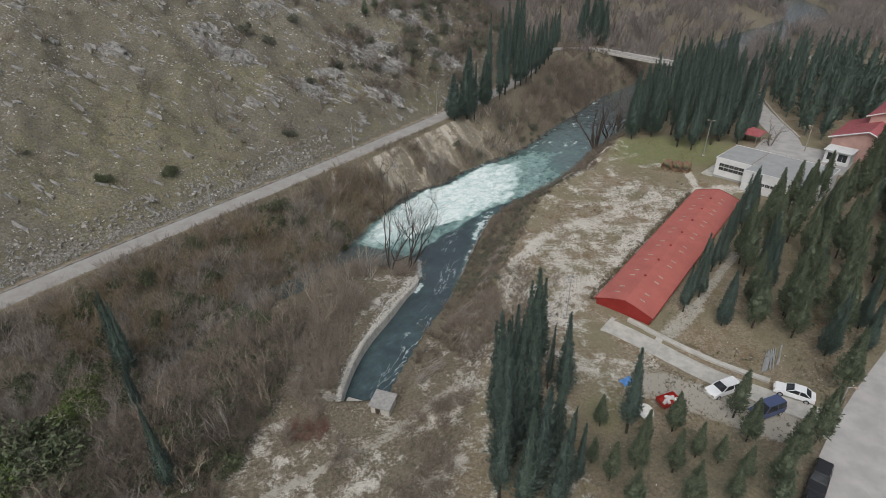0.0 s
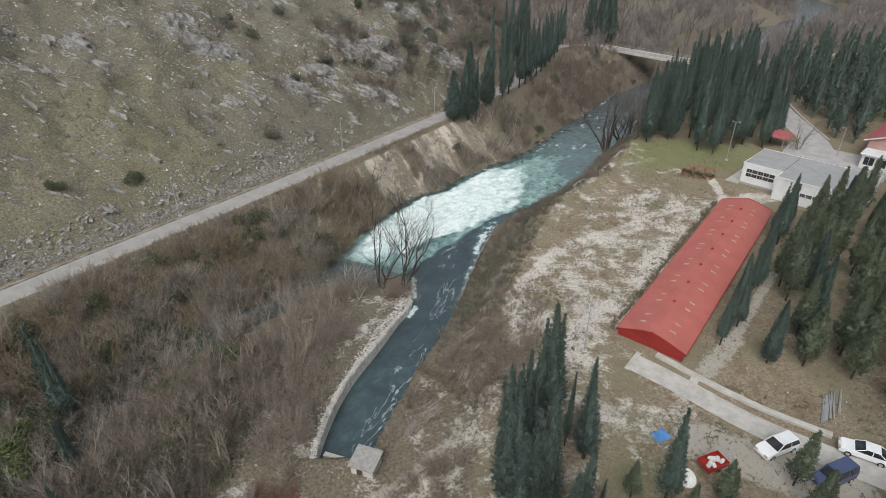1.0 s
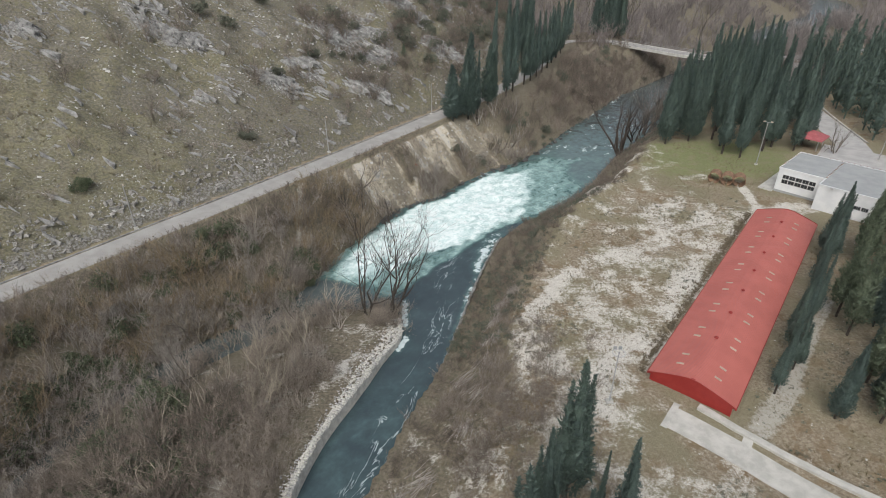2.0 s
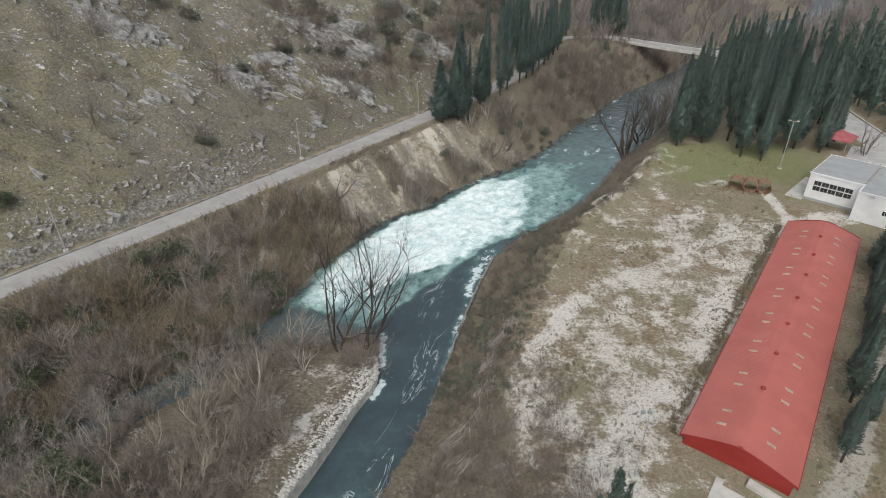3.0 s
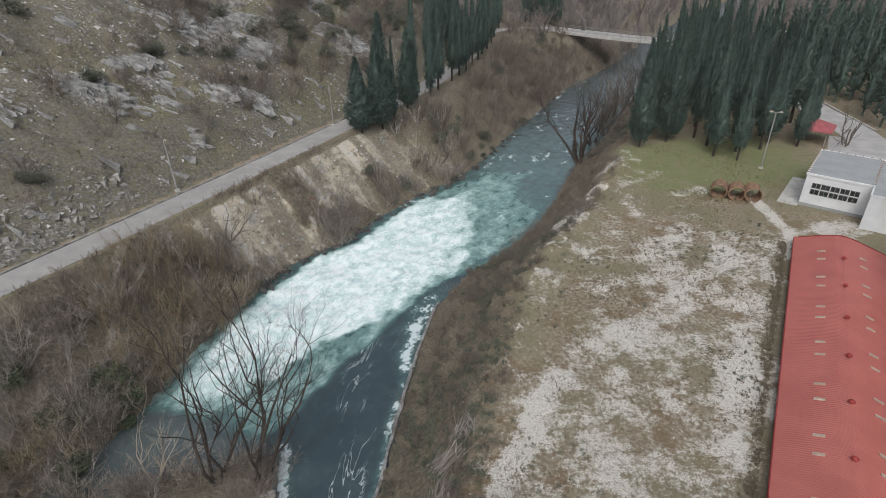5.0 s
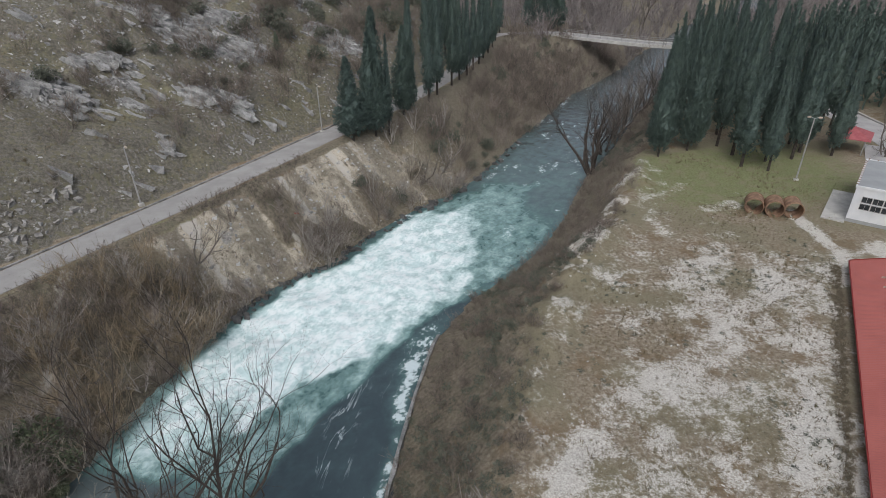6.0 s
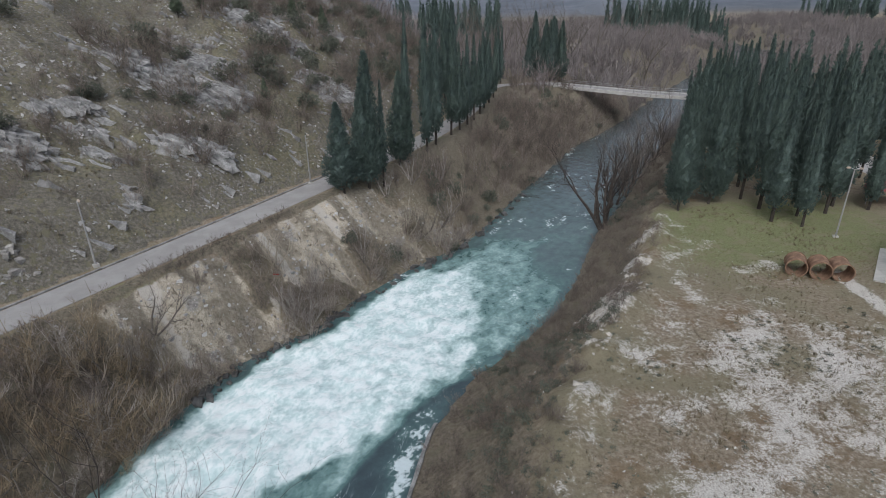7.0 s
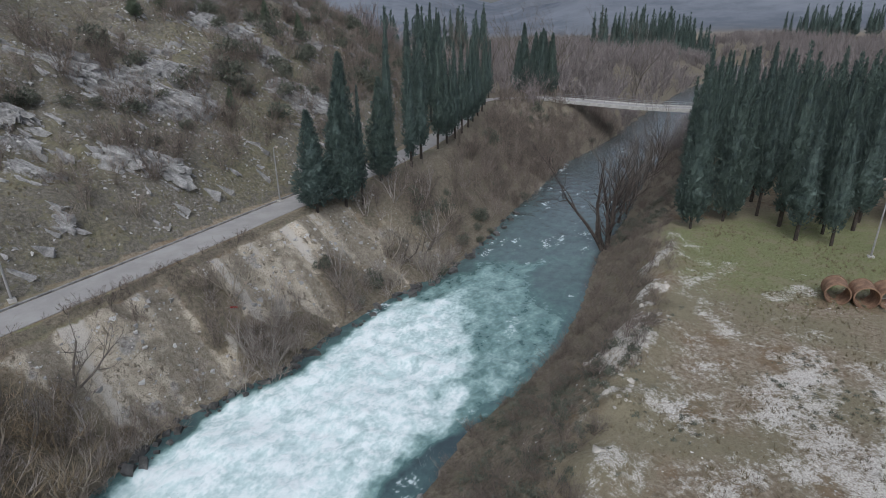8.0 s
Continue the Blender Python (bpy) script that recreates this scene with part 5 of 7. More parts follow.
# ---- trees ----
def evergreen(seed, h, r, bare, sprays, slim, loose=0.2, leaf=0.5, leaders=1, droop=0.0, blades=5):
    """Trunk and crown of a cypress or a pine: pointed leaders clad in small sprays of needles."""
    g = np.random.default_rng(seed)
    trunk, crown = Buf(), Buf()
    bend = g.normal(0, 0.012, 2) * h
    trunk.tube([(0, 0, -0.5), (bend[0] * 0.3, bend[1] * 0.3, h * 0.3), (bend[0], bend[1], h * 0.85)], [0.011 * h + 0.05, 0.009 * h + 0.03, 0.02], 6)
    for k in range(leaders):
        ph = g.uniform(0, 6.28, 6)
        a0 = g.uniform(0, 6.28)
        ox, oy = (0.0, 0.0) if k == 0 else (0.45 * r * math.cos(a0), 0.45 * r * math.sin(a0))
        top, r0 = (h, r) if k == 0 else (h * g.uniform(0.62, 0.9), r * g.uniform(0.55, 0.75))
        foot = h * bare * (1.0 if k == 0 else 1.3)

        def radius(t, a):
            body = np.minimum(1, (t + 0.03) / 0.16) ** 0.6 * (1 - t) ** slim + 0.03
            lump = 0.45 * np.sin(2 * a + 9 * t + ph[0]) + 0.4 * np.sin(3 * a - 17 * t + ph[1]) + 0.35 * np.sin(a + 31 * t + ph[2]) + 0.25 * np.sin(5 * a - 44 * t + ph[3])
            return r0 * body * (1 + loose * lump)
        # dark inner mass of old needles
        n, m = 9, 18
        A, T = np.meshgrid(np.linspace(0, 2 * np.pi, n, endpoint=False), np.linspace(0, 1, m))
        rr = radius(T, A) * (0.5 + 0.3 * g.random((m, n))) * np.minimum(1, 4 * T + 0.25)
        zz = foot + (top - foot) * T * 0.95 + g.normal(0, 0.15, (m, n)) + 0.1
        ring = np.stack((ox + rr * np.cos(A) + bend[0] * zz / h, oy + rr * np.sin(A) + bend[1] * zz / h, zz), -1).reshape(-1, 3)
        crown.add(ring, [(q * n + w, q * n + (w + 1) % n, (q + 1) * n + (w + 1) % n, (q + 1) * n + w) for q in range(m - 1) for w in range(n)])
        # sprays: each a few narrow blades fanning up and out
        count = int(sprays * (1.0 if k == 0 else 0.5))
        t = g.random(count) ** 1.15
        a = g.random(count) * 2 * np.pi
        rad = radius(t, a) * (0.5 + 0.5 * g.random(count) ** 0.6)
        z = foot + (top - foot) * t + 0.35 * g.standard_normal(count) * (t < 0.1)
        base = np.stack((ox + rad * np.cos(a) + bend[0] * z / h, oy + rad * np.sin(a) + bend[1] * z / h, z), 1)
        out = np.stack((np.cos(a), np.sin(a), np.zeros(count)), 1)
        aim = out * (0.45 + 1.3 * loose - 0.3 * t)[:, None] + np.array([[0, 0, 1.0 - droop]]) + 0.3 * g.standard_normal((count, 3))
        size = leaf * (0.6 + 0.8 * g.random(count)) * (0.6 + 0.5 * (1 - t))
        for q in range(blades):
            d = aim + 0.45 * g.standard_normal((count, 3))
            d /= np.linalg.norm(d, axis=1)[:, None]
            side = np.cross(d, out + 0.6 * g.standard_normal((count, 3)))
            side /= np.linalg.norm(side, axis=1)[:, None]
            ln = size * g.uniform(0.7, 1.25, count)
            p = base + 0.12 * size[:, None] * g.standard_normal((count, 3))
            v = np.stack((p - side * (ln * 0.17)[:, None], p + side * (ln * 0.17)[:, None], p + d * ln[:, None]), 1).reshape(-1, 3)
            crown.add(v, np.arange(count)[:, None] * 3 + np.array([[0, 1, 2]]))
    return trunk, crown


def tree_kind(name, label, category, trunk, crown, bark, leaves, group):
    shape = [np.concatenate(v) if k == 0 else v for k, v in enumerate([[trunk.arrays()[0], crown.arrays()[0]]])][0], np.concatenate((trunk.arrays()[1], crown.arrays()[1] + trunk.n))
    trunk, crown = trunk.mesh("trunk"), crown.mesh("crown")

    def place(x, y, s=1.0, tall=1.0, rz=0.0, lean=(0, 0), sink=0.1):
        o = thing(name, label, category, Matrix.LocRotScale((x, y, ground_at(x, y) - sink), Euler((radians(lean[0]), radians(lean[1]), rz)), (s, s, s * tall)), group)
        part("trunk", trunk, bark, o)
        part("crown", crown, leaves, o)
        return o
    place.shape = shape
    return place


R = random.Random(11)
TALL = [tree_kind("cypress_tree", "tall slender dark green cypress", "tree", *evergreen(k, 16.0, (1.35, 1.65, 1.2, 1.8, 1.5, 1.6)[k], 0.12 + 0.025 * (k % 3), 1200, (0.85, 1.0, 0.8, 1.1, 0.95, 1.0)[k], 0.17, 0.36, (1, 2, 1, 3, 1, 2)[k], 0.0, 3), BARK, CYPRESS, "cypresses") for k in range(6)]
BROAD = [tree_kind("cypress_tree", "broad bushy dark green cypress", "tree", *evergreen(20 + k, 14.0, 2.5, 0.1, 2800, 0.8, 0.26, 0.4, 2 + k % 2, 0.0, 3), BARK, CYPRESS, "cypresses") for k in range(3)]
PINES = [tree_kind("pine_tree", "young grey-green pine with an open crown", "tree", *evergreen(40 + k, 8.0, 1.2 + 0.22 * (k % 2), 0.2, 1100, 0.85, 0.3, 0.3, 1 + k % 2, 0.2, 3), BARK, PINE, "young pines") for k in range(4)]


def tall(x, y, h, rz=None, kind=None, squat=1.0):
    k = R.choice(TALL) if kind is None else kind
    s = h / 16.0 * squat
    k(x, y, s, 1 / squat, R.uniform(0, 6.28), (R.uniform(-1.5, 1.5), R.uniform(-1.5, 1.5)))


# the near cypresses on the flat
for x, y, h, w in ((12.4, 53.2, 16, 1.15), (15.4, 48.0, 12.5, 1.1), (13.8, 49.6, 10, 0.55), (9.4, 47.6, 14, 0.9), (21.4, 42.5, 12, 1.1), (7.4, 42.5, 17, 1.05), (9.8, 40.6, 16.5, 1.1), (8.4, 39.2, 16, 1.0), (10.8, 43.6, 14, 1.0),
                   (6.6, 37.2, 16, 1.05), (9.5, 35.2, 15.5, 1.1), (12.0, 38.2, 13.5, 1.0), (12.5, 34.6, 12, 1.0), (8.0, 45.4, 13.5, 1.0), (14.9, 41.2, 6, 0.8), (8.6, 33.4, 14, 1.0), (11.2, 32.4, 12.5, 1.0), (6.2, 34.2, 14.5, 1.0), (14.4, 36.2, 9, 0.9)):
    tall(x, y, h, squat=w)
# leaning cypresses in the brush on the far bank
for x, y, h in ((-42.7, 59.0, 15.5), (-38.0, 51.6, 9), (-28.2, 38.6, 12.5)):
    tall(x, y, h, squat=0.9)
# young pines by the parked cars
for x, y, h in ((18.7, 43.6, 5.0), (22.7, 40.8, 5.5), (34.5, 44.6, 7.5), (34.2, 41.0, 6.5), (27.7, 39.0, 5.5), (29.8, 38.2, 4.5), (41.4, 40.4, 9), (24.6, 37.2, 6.5),
                (20.8, 37.6, 6.5), (17.8, 36.4, 6), (31.6, 36.2, 5), (37.6, 38.2, 8), (26.6, 42.6, 6), (16.5, 38.6, 4), (34.2, 34.9, 7.5), (24.8, 33.4, 6.5), (29, 33.6, 6), (19, 33, 6), (33, 32.6, 6)):
    R.choice(PINES)(x, y, h / 8.0, 1.0, R.uniform(0, 6.28))
for x, y, h in ((44.8, 60.8, 9), (49.0, 58.4, 9), (50.2, 62.4, 9.5), (47.0, 66.2, 9), (54.2, 63.6, 9.5), (55.6, 58.8, 9)):
    R.choice(PINES)(x, y, h / 8.0, 1.05, R.uniform(0, 6.28))
# the row on the far side of the shed
for k in range(15):
    u = -2.5 + 2.9 * k + R.uniform(-0.8, 0.8)
    w = -7.0 + R.uniform(-0.7, 0.7)
    tall(*(SHED_O + SHED_A * u + SHED_N * w), R.uniform(7.0, 11.5), squat=R.uniform(0.9, 1.25))
# the wood beyond the shed
g = np.random.default_rng(5)
spots = []
for _ in range(9000):
    x, y = g.uniform(38, 100), g.uniform(40, 112)
    q = np.array((x, y)) - SHED_O
    side, along = float(q @ SHED_N), float(q @ SHED_A)
    if side > -11.5 - 2.2 * math.sin(along * 0.3) or along < -20 or (x < 47 and y < 52):
        continue
    if abs(float(line_dist(np.array([x]), np.array([y]), [(28, 16), (36, 26), (43, 34.8), (51, 42.5), (60, 50), (75, 62), (120, 100)])[0][0])) < 5.4 or float(line_dist(np.array([x]), np.array([y]), [(28, 16), (36, 26), (43, 34.8), (51, 42.5), (60, 50), (75, 62), (120, 100)])[0][0]) < 0:
        continue
    if x > 62 and y > 100 and (x - 63) * 0.677 - (y - 115) * 0.736 < 24 and (x - 63) * 0.736 + (y - 115) * 0.677 > -6:
        continue
    if any(math.hypot(x - a, y - b) < r + 1.5 for a, b, r in CLEAR) or abs(float(line_dist(np.array([x]), np.array([y]), [(25.6, 63.2), (30.6, 58.7), (36.2, 52.6), (41, 48.0), (48, 42)])[0][0])) < 5.0:
        continue
    gap = 3.7 if along > 8 else 4.3
    if side > -16 and along < 12 and R.random() < 0.6:
        continue
    if all((x - a) ** 2 + (y - b) ** 2 > gap ** 2 for a, b in spots):
        spots.append((x, y))
spots.sort(key=lambda q: q[0] + 0.4 * q[1])
FAR_TREES = list(spots[len(spots) * 3 // 4:])
for x, y in spots[:len(spots) * 3 // 4]:
    if R.random() < 0.3:
        tall(x, y, R.uniform(9, 12), kind=R.choice(BROAD), squat=0.75)
    else:
        R.choice(PINES)(x, y, R.uniform(1.0, 1.25), R.uniform(1.1, 1.35), R.uniform(0, 6.28))
# the tall grove beside the river
spots = [(52.3, 139.8), (58.1, 141.6), (56.0, 145.2), (63.6, 138.2), (61.9, 133.4), (64.5, 131.0), (71.1, 134.8), (66.6, 134.6), (74.4, 137.4), (63.8, 142.6), (69.6, 138.0)]
heights = [17.5, 19, 18, 21, 15.5, 15, 17, 15.5, 17, 20, 19]
for _ in range(6000):
    x, y = g.uniform(50, 100), g.uniform(134, 196)
    d = float(line_dist(np.array([x]), np.array([y]), BANK_R)[0][0])
    yard = float(line_dist(np.array([x]), np.array([y]), [(80, 128), (93, 140), (96.5, 156), (102, 176), (112, 196)])[0][0])
    if -d < 9.5 or yard < 5.5 or y < 140 - 0.28 * (x - 52) or len(spots) > 140:
        continue
    if all((x - a) ** 2 + (y - b) ** 2 > 3.75 ** 2 for a, b in spots):
        spots.append((x, y))
for i, (x, y) in enumerate(spots):
    if i < 3:
        tall(x, y, heights[i] * 16 / 14, kind=BROAD[i], squat=0.72)
    else:
        tall(x, y, heights[i] if i < len(heights) else R.uniform(13.0, 20.5), squat=R.uniform(0.85, 1.15))
# the second grove across the yard road
spots = []
for _ in range(3000):
    x, y = g.uniform(98, 150), g.uniform(134, 205)
    yard = float(line_dist(np.array([x]), np.array([y]), [(80, 128), (93, 140), (96.5, 156), (102, 176), (112, 196)])[0][0])
    hx, hy = (x - 92.2) * 0.677 - (y - 122.2) * 0.736, (x - 92.2) * 0.736 + (y - 122.2) * 0.677
    if yard > -5 or (-5 < hx < 30 and -2 < hy < 36) or len(spots) > 120:
        continue
    if all((x - a) ** 2 + (y - b) ** 2 > 2.9 ** 2 for a, b in spots):
        spots.append((x, y))
SECOND_GROVE = list(spots)
# the row between the far road and the river
for x, y, h, k, w in ((6.1, 148.2, 14.2, 0, 1.25), (9.7, 150.9, 21.8, 1, 0.86), (11.9, 152.4, 15.5, None, 0.7), (14.9, 158.8, 16.5, 2, 0.95), (20.2, 165.8, 17, None, 0.95), (22.3, 169.8, 17, None, 1.02), 
                      (26.2, 176.4, 17, None, 1.02), (28.6, 180.6, 16.5, None, 1.02), (31.0, 185.0, 17.5, None, 0.95), (33.4, 190.0, 17, None, 1.02), (36.0, 196, 17.5, None, 0.95), (17.2, 171, 23, None, 0.55), (22.0, 184, 22, None, 0.9), (25.2, 190, 23, None, 0.9), (28.4, 198, 22, None, 0.9), (31.0, 205, 21, None, 0.9),
                      (38.6, 203, 16, None, 0.95), (41.4, 210, 17, None, 0.95), (44.4, 218, 16, None, 0.95), (47.6, 228, 17, None, 0.9), (31, 214, 20, None, 0.9), (35, 224, 19, None, 0.9), (52.5, 243, 16, None, 0.9)):
    if k is None:
        tall(x, y, h, squat=w)
    else:
        tall(x, y, h, kind=BROAD[k], squat=w)
# dark trees round the bend before the bridge
for k in range(9):
    tall(68 + R.uniform(-4, 6), 248 + R.uniform(-3, 5), R.uniform(17, 23), kind=R.choice(BROAD), squat=0.8)


def limb(buf, g, p, d, length, r, depth, spread, twist, sides=5, lift=0.1):
    """A wandering branch with smaller ones off it."""
    n = 4 if depth > 1 else 3
    pts, rad = [p], [r]
    d = d / np.linalg.norm(d)
    for k in range(n):
        d = d + twist * g.standard_normal(3) + np.array((0, 0, lift))
        d /= np.linalg.norm(d)
        pts.append(pts[-1] + d * length / n)
        rad.append(r * (1 - (k + 1) / n * (0.55 if depth > 0 else 0.85)))
    buf.tube(pts, rad, sides if depth > 1 else 3, False)
    if depth == 0:
        return
    kids = int(g.integers(3, 6)) if depth > 1 else int(g.integers(4, 7))
    for k in range(kids):
        i = int(g.integers(1, n + 1)) if k else n
        dd = d + spread * g.standard_normal(3) + np.array((0, 0, lift * 2))
        limb(buf, g, pts[i], dd, length * g.uniform(0.45, 0.72), rad[i] * 0.68, depth - 1, spread, twist * 1.15, sides, lift)


def bare_tree(name, label, x, y, seed, stems, h, r, lean, bark, depth=3, spread=0.55, fan=0.35, group="bare trees"):
    g = np.random.default_rng(seed)
    o = thing(name, label, "tree", pose(x, y, ground_at(x, y) - 0.3), group)
    for k in range(stems):
        b = Buf()
        a = 2 * np.pi * k / max(stems, 1) + g.uniform(-0.4, 0.4)
        d = np.array((fan * math.cos(a) + lean[0], fan * math.sin(a) + lean[1], 1.0))
        limb(b, g, np.array((0.3 * math.cos(a) * (stems > 1), 0.3 * math.sin(a) * (stems > 1), 0.0)), d, h * g.uniform(0.5, 0.62), r * g.uniform(0.8, 1.1), depth, spread, 0.2, 6)
        part("trunk", b, bark, o)
    return o


# many-stemmed bare trees at the end of the canal bank
bare_tree("bare_tree", "leafless many-stemmed tree at the tip of the canal bank", -8.0, 87.4, 3, 4, 17, 0.15, (0.05, 0.1), BARK, 4, 0.42, 0.34)
bare_tree("bare_tree", "leafless many-stemmed tree at the tip of the canal bank", -4.6, 86.8, 5, 4, 17, 0.16, (0.25, 0.1), BARK, 4, 0.42, 0.36)
# dark leaning trees at the water's edge
bare_tree("bare_tree", "dark leafless tree leaning over the river from the bank", 46.2, 150.0, 28, 4, 15, 0.36, (-0.22, -0.05), BARK, 3, 0.42, 0.5)
bare_tree("bare_tree", "dark leafless tree leaning over the river from the bank", 53.0, 160.4, 9, 3, 14, 0.28, (-0.15, 0.0), BARK, 3, 0.45, 0.4)
bare_tree("bare_tree", "leafless tree on the river bank below the grove", 57.5, 165.4, 12, 3, 12, 0.22, (-0.1, 0.0), BARK_GREY, 3, 0.45, 0.35)
bare_tree("bare_tree", "leafless tree on the river bank below the grove", 63.6, 176.4, 13, 3, 13, 0.22, (-0.1, 0.0), BARK_GREY, 3, 0.45, 0.35)
bare_tree("bare_tree", "leafless tree on the river bank below the grove", 70.4, 187.0, 14, 3, 13, 0.22, (-0.1, 0.0), BARK_GREY, 3, 0.45, 0.35)
bare_tree("bare_tree", "leafless spreading tree beside the pavilion", 85.6, 133.4, 15, 3, 7.5, 0.16, (0.0, 0.0), BARK_GREY, 3, 0.7, 0.7)
r2 = random.Random(21)
for k, (x, y, h) in enumerate(((-16.5, 84.6, 8), (-21, 95.2, 8.5), (-24.4, 88.4, 7.5), (-17.6, 104.6, 8), (-13.6, 115.4, 7), (-30.4, 82.4, 8), (-27, 72.5, 7.5), (-22.6, 68, 7), (-36.4, 69, 7.5), (-30.6, 60.4, 7),
                               (-12.0, 120.6, 7), (9.0, 139.0, 7), (16.5, 147.4, 7.5), (19.5, 149.8, 7), (-40.5, 82, 6.5), (-45, 66, 7), (-34, 92, 6.5), (-24, 60, 6.5))):
    bare_tree("bare_tree", "leafless grey-brown riverside tree among brush", x, y, 30 + k, 3, h, 0.11, (r2.uniform(-0.2, 0.3), r2.uniform(-0.2, 0.1)), BARK_GREY, 3, 0.6, 0.5)
# tall bare poplars and wood round the bend
for k in range(36):
    bare_tree("bare_tree", "tall bare poplar in the wood past the bridge", 62 + r2.uniform(-22, 60) * (1 if k < 20 else 0.4), 262 + r2.uniform(-4, 50), 60 + k % 5, 1, r2.uniform(20, 27), 0.24, (0, 0), BARK_GREY, 3, 0.4, 0.05)
for k, (x, y, h) in enumerate(((56.6, 164.6, 13), (59.6, 169.2, 12), (62.4, 172.4, 14), (66.0, 178.4, 13), (70.2, 183.6, 14), (74.6, 187.4, 13), (77.2, 191.2, 15), (82.0, 197.0, 13), (86.0, 201.5, 14))):
    bare_tree("bare_tree", "leafless riverside tree before the bridge", x, y, 70 + k, 3, h, 0.17, (-0.12, 0.0), (BARK_GREY, BARK)[k % 2], 3, 0.42, 0.35)
for x, y, h in ((-19.1, 176.7, 6.5), (-5.3, 165.3, 4.5), (-16.5, 181.8, 6), (-2.3, 193.7, 6), (3, 202.5, 6), (-59.6, 150.5, 4)):
    PINES[1](x, y, h / 8, 0.8, r2.uniform(0, 6))


# bare willows in the brush beside the river
WILLOW = []
for k in range(7):
    gw = np.random.default_rng(400 + k)
    b = Buf()
    for q in range(4):
        a = q * 1.57 + gw.uniform(-0.5, 0.5)
        limb(b, gw, np.array((0.15 * math.cos(a), 0.15 * math.sin(a), -0.2)), np.array((0.6 * math.cos(a), 0.6 * math.sin(a), 1.0)), gw.uniform(2.4, 3.4), 0.09, 3, 0.5, 0.13, 5, 0.1)
    WILLOW.append(b.mesh("crown"))
spots = []
gw = np.random.default_rng(41)
X, Y = gw.uniform(-62, 26, 2600), gw.uniform(36, 158, 2600)
c = terrain(X, Y)[1]
fit_in = (c["d_foot"] < -7) & ((c["d_l"] > -0.5) | (c["d_lev"] > -0.5)) & ((c["d_can"] > 7) | (Y > 92)) & (c["d_r"] < -3) & (c["slip"] < 0.3) & ~c["river"]
for x, y in zip(X[fit_in], Y[fit_in]):
    if len(spots) < 120 and all((x - a) ** 2 + (y - b) ** 2 > 3.8 ** 2 for a, b in spots):
        spots.append((x, y))
for x, y in spots:
    k = int(gw.integers(0, 7))
    o = thing("bare_willow", ("leafless tan willow with spreading branches in the brush", "leafless grey willow with spreading branches in the brush")[k % 2], "tree", Matrix.LocRotScale((x, y, max(ground_at(x, y), WATER_Z - 0.3) - 0.1), Euler((gw.normal(0, 0.12), gw.normal(0, 0.12), gw.uniform(0, 6.28))), Vector((1, 1, 1)) * gw.uniform(0.75, 1.15)), "bare willows")
    part("crown", WILLOW[k], (TWIG_PALE, TWIG_GREY)[k % 2], o)


# ---- brush, stones, grass ----
def scatter(name, templates, x, y, size, material, label, category, sink=0.1, flat=1.0, seed=1, z=None, tilt=0.0, turn=None, grad=None):
    """Many small copies of a few shapes, joined into one mesh."""
    g = np.random.default_rng(seed)
    z = ground_z(x, y) if z is None else z
    pick = g.integers(0, len(templates), len(x))
    vs, fs, n = [], [], 0
    for k, (tv, tf) in enumerate(templates):
        idx = np.where(pick == k)[0]
        if not len(idx):
            continue
        a = g.random(len(idx)) * 2 * np.pi if turn is None else turn[0] + turn[1] * g.standard_normal(len(idx))
        c, s = np.cos(a), np.sin(a)
        m = size[idx]
        px = (tv[None, :, 0] * c[:, None] - tv[None, :, 1] * s[:, None]) * m[:, None]
        py = (tv[None, :, 0] * s[:, None] + tv[None, :, 1] * c[:, None]) * m[:, None]
        pz = tv[None, :, 2] * (m * (flat if np.ndim(flat) == 0 else flat[idx]))[:, None]
        if tilt:
            pz = pz + px * g.uniform(-tilt, tilt, len(idx))[:, None] + py * g.uniform(-tilt, tilt, len(idx))[:, None]
        if grad is not None:
            pz = pz + px * grad[0] + py * grad[1]
        v = np.stack((px + x[idx, None], py + y[idx, None], pz + (z[idx] - sink * m)[:, None]), -1).reshape(-1, 3)
        f = (tf[None] + (np.arange(len(idx)) * len(tv))[:, None, None]).reshape(-1, 3) + n
        vs.append(v)
        fs.append(f)
        n += len(v)
    ob = part(name, mesh_from(name, np.concatenate(vs), np.concatenate(fs)), material, None, label)
    return tagged(ob, "", category, "", "stuff")


def bush_shape(seed, stems=15, twigs=16, h=1.0, spread=0.75, w=0.0055):
    """A bare bush one unit high: thin stems with side twigs."""
    g = np.random.default_rng(seed)
    b = Buf()
    for k in range(stems):
        a, out = g.uniform(0, 6.283), g.uniform(0.1, 1.0) * spread
        top = np.array((math.cos(a) * out, math.sin(a) * out, h * g.uniform(0.55, 1.0)))
        mid = top * 0.5 + np.array((0, 0, 0.1)) + 0.07 * g.standard_normal(3)
        base = np.array((math.cos(a), math.sin(a), 0)) * 0.1 * g.random()
        b.tube([base, mid, top], [w, w * 0.75, w * 0.3], 3, False)
        for j in range(twigs):
            t = g.uniform(0.3, 1.0)
            p = base + (mid - base) * 2 * t if t < 0.5 else mid + (top - mid) * (2 * t - 1)
            d = (top - base) * 0.16 + 0.13 * g.standard_normal(3) + np.array((0, 0, 0.05))
            side = np.cross(d, g.standard_normal(3))
            side = side / np.linalg.norm(side) * w * 0.8
            b.add([p - side, p + side, p + d], [(0, 1, 2)])
    return b.arrays()


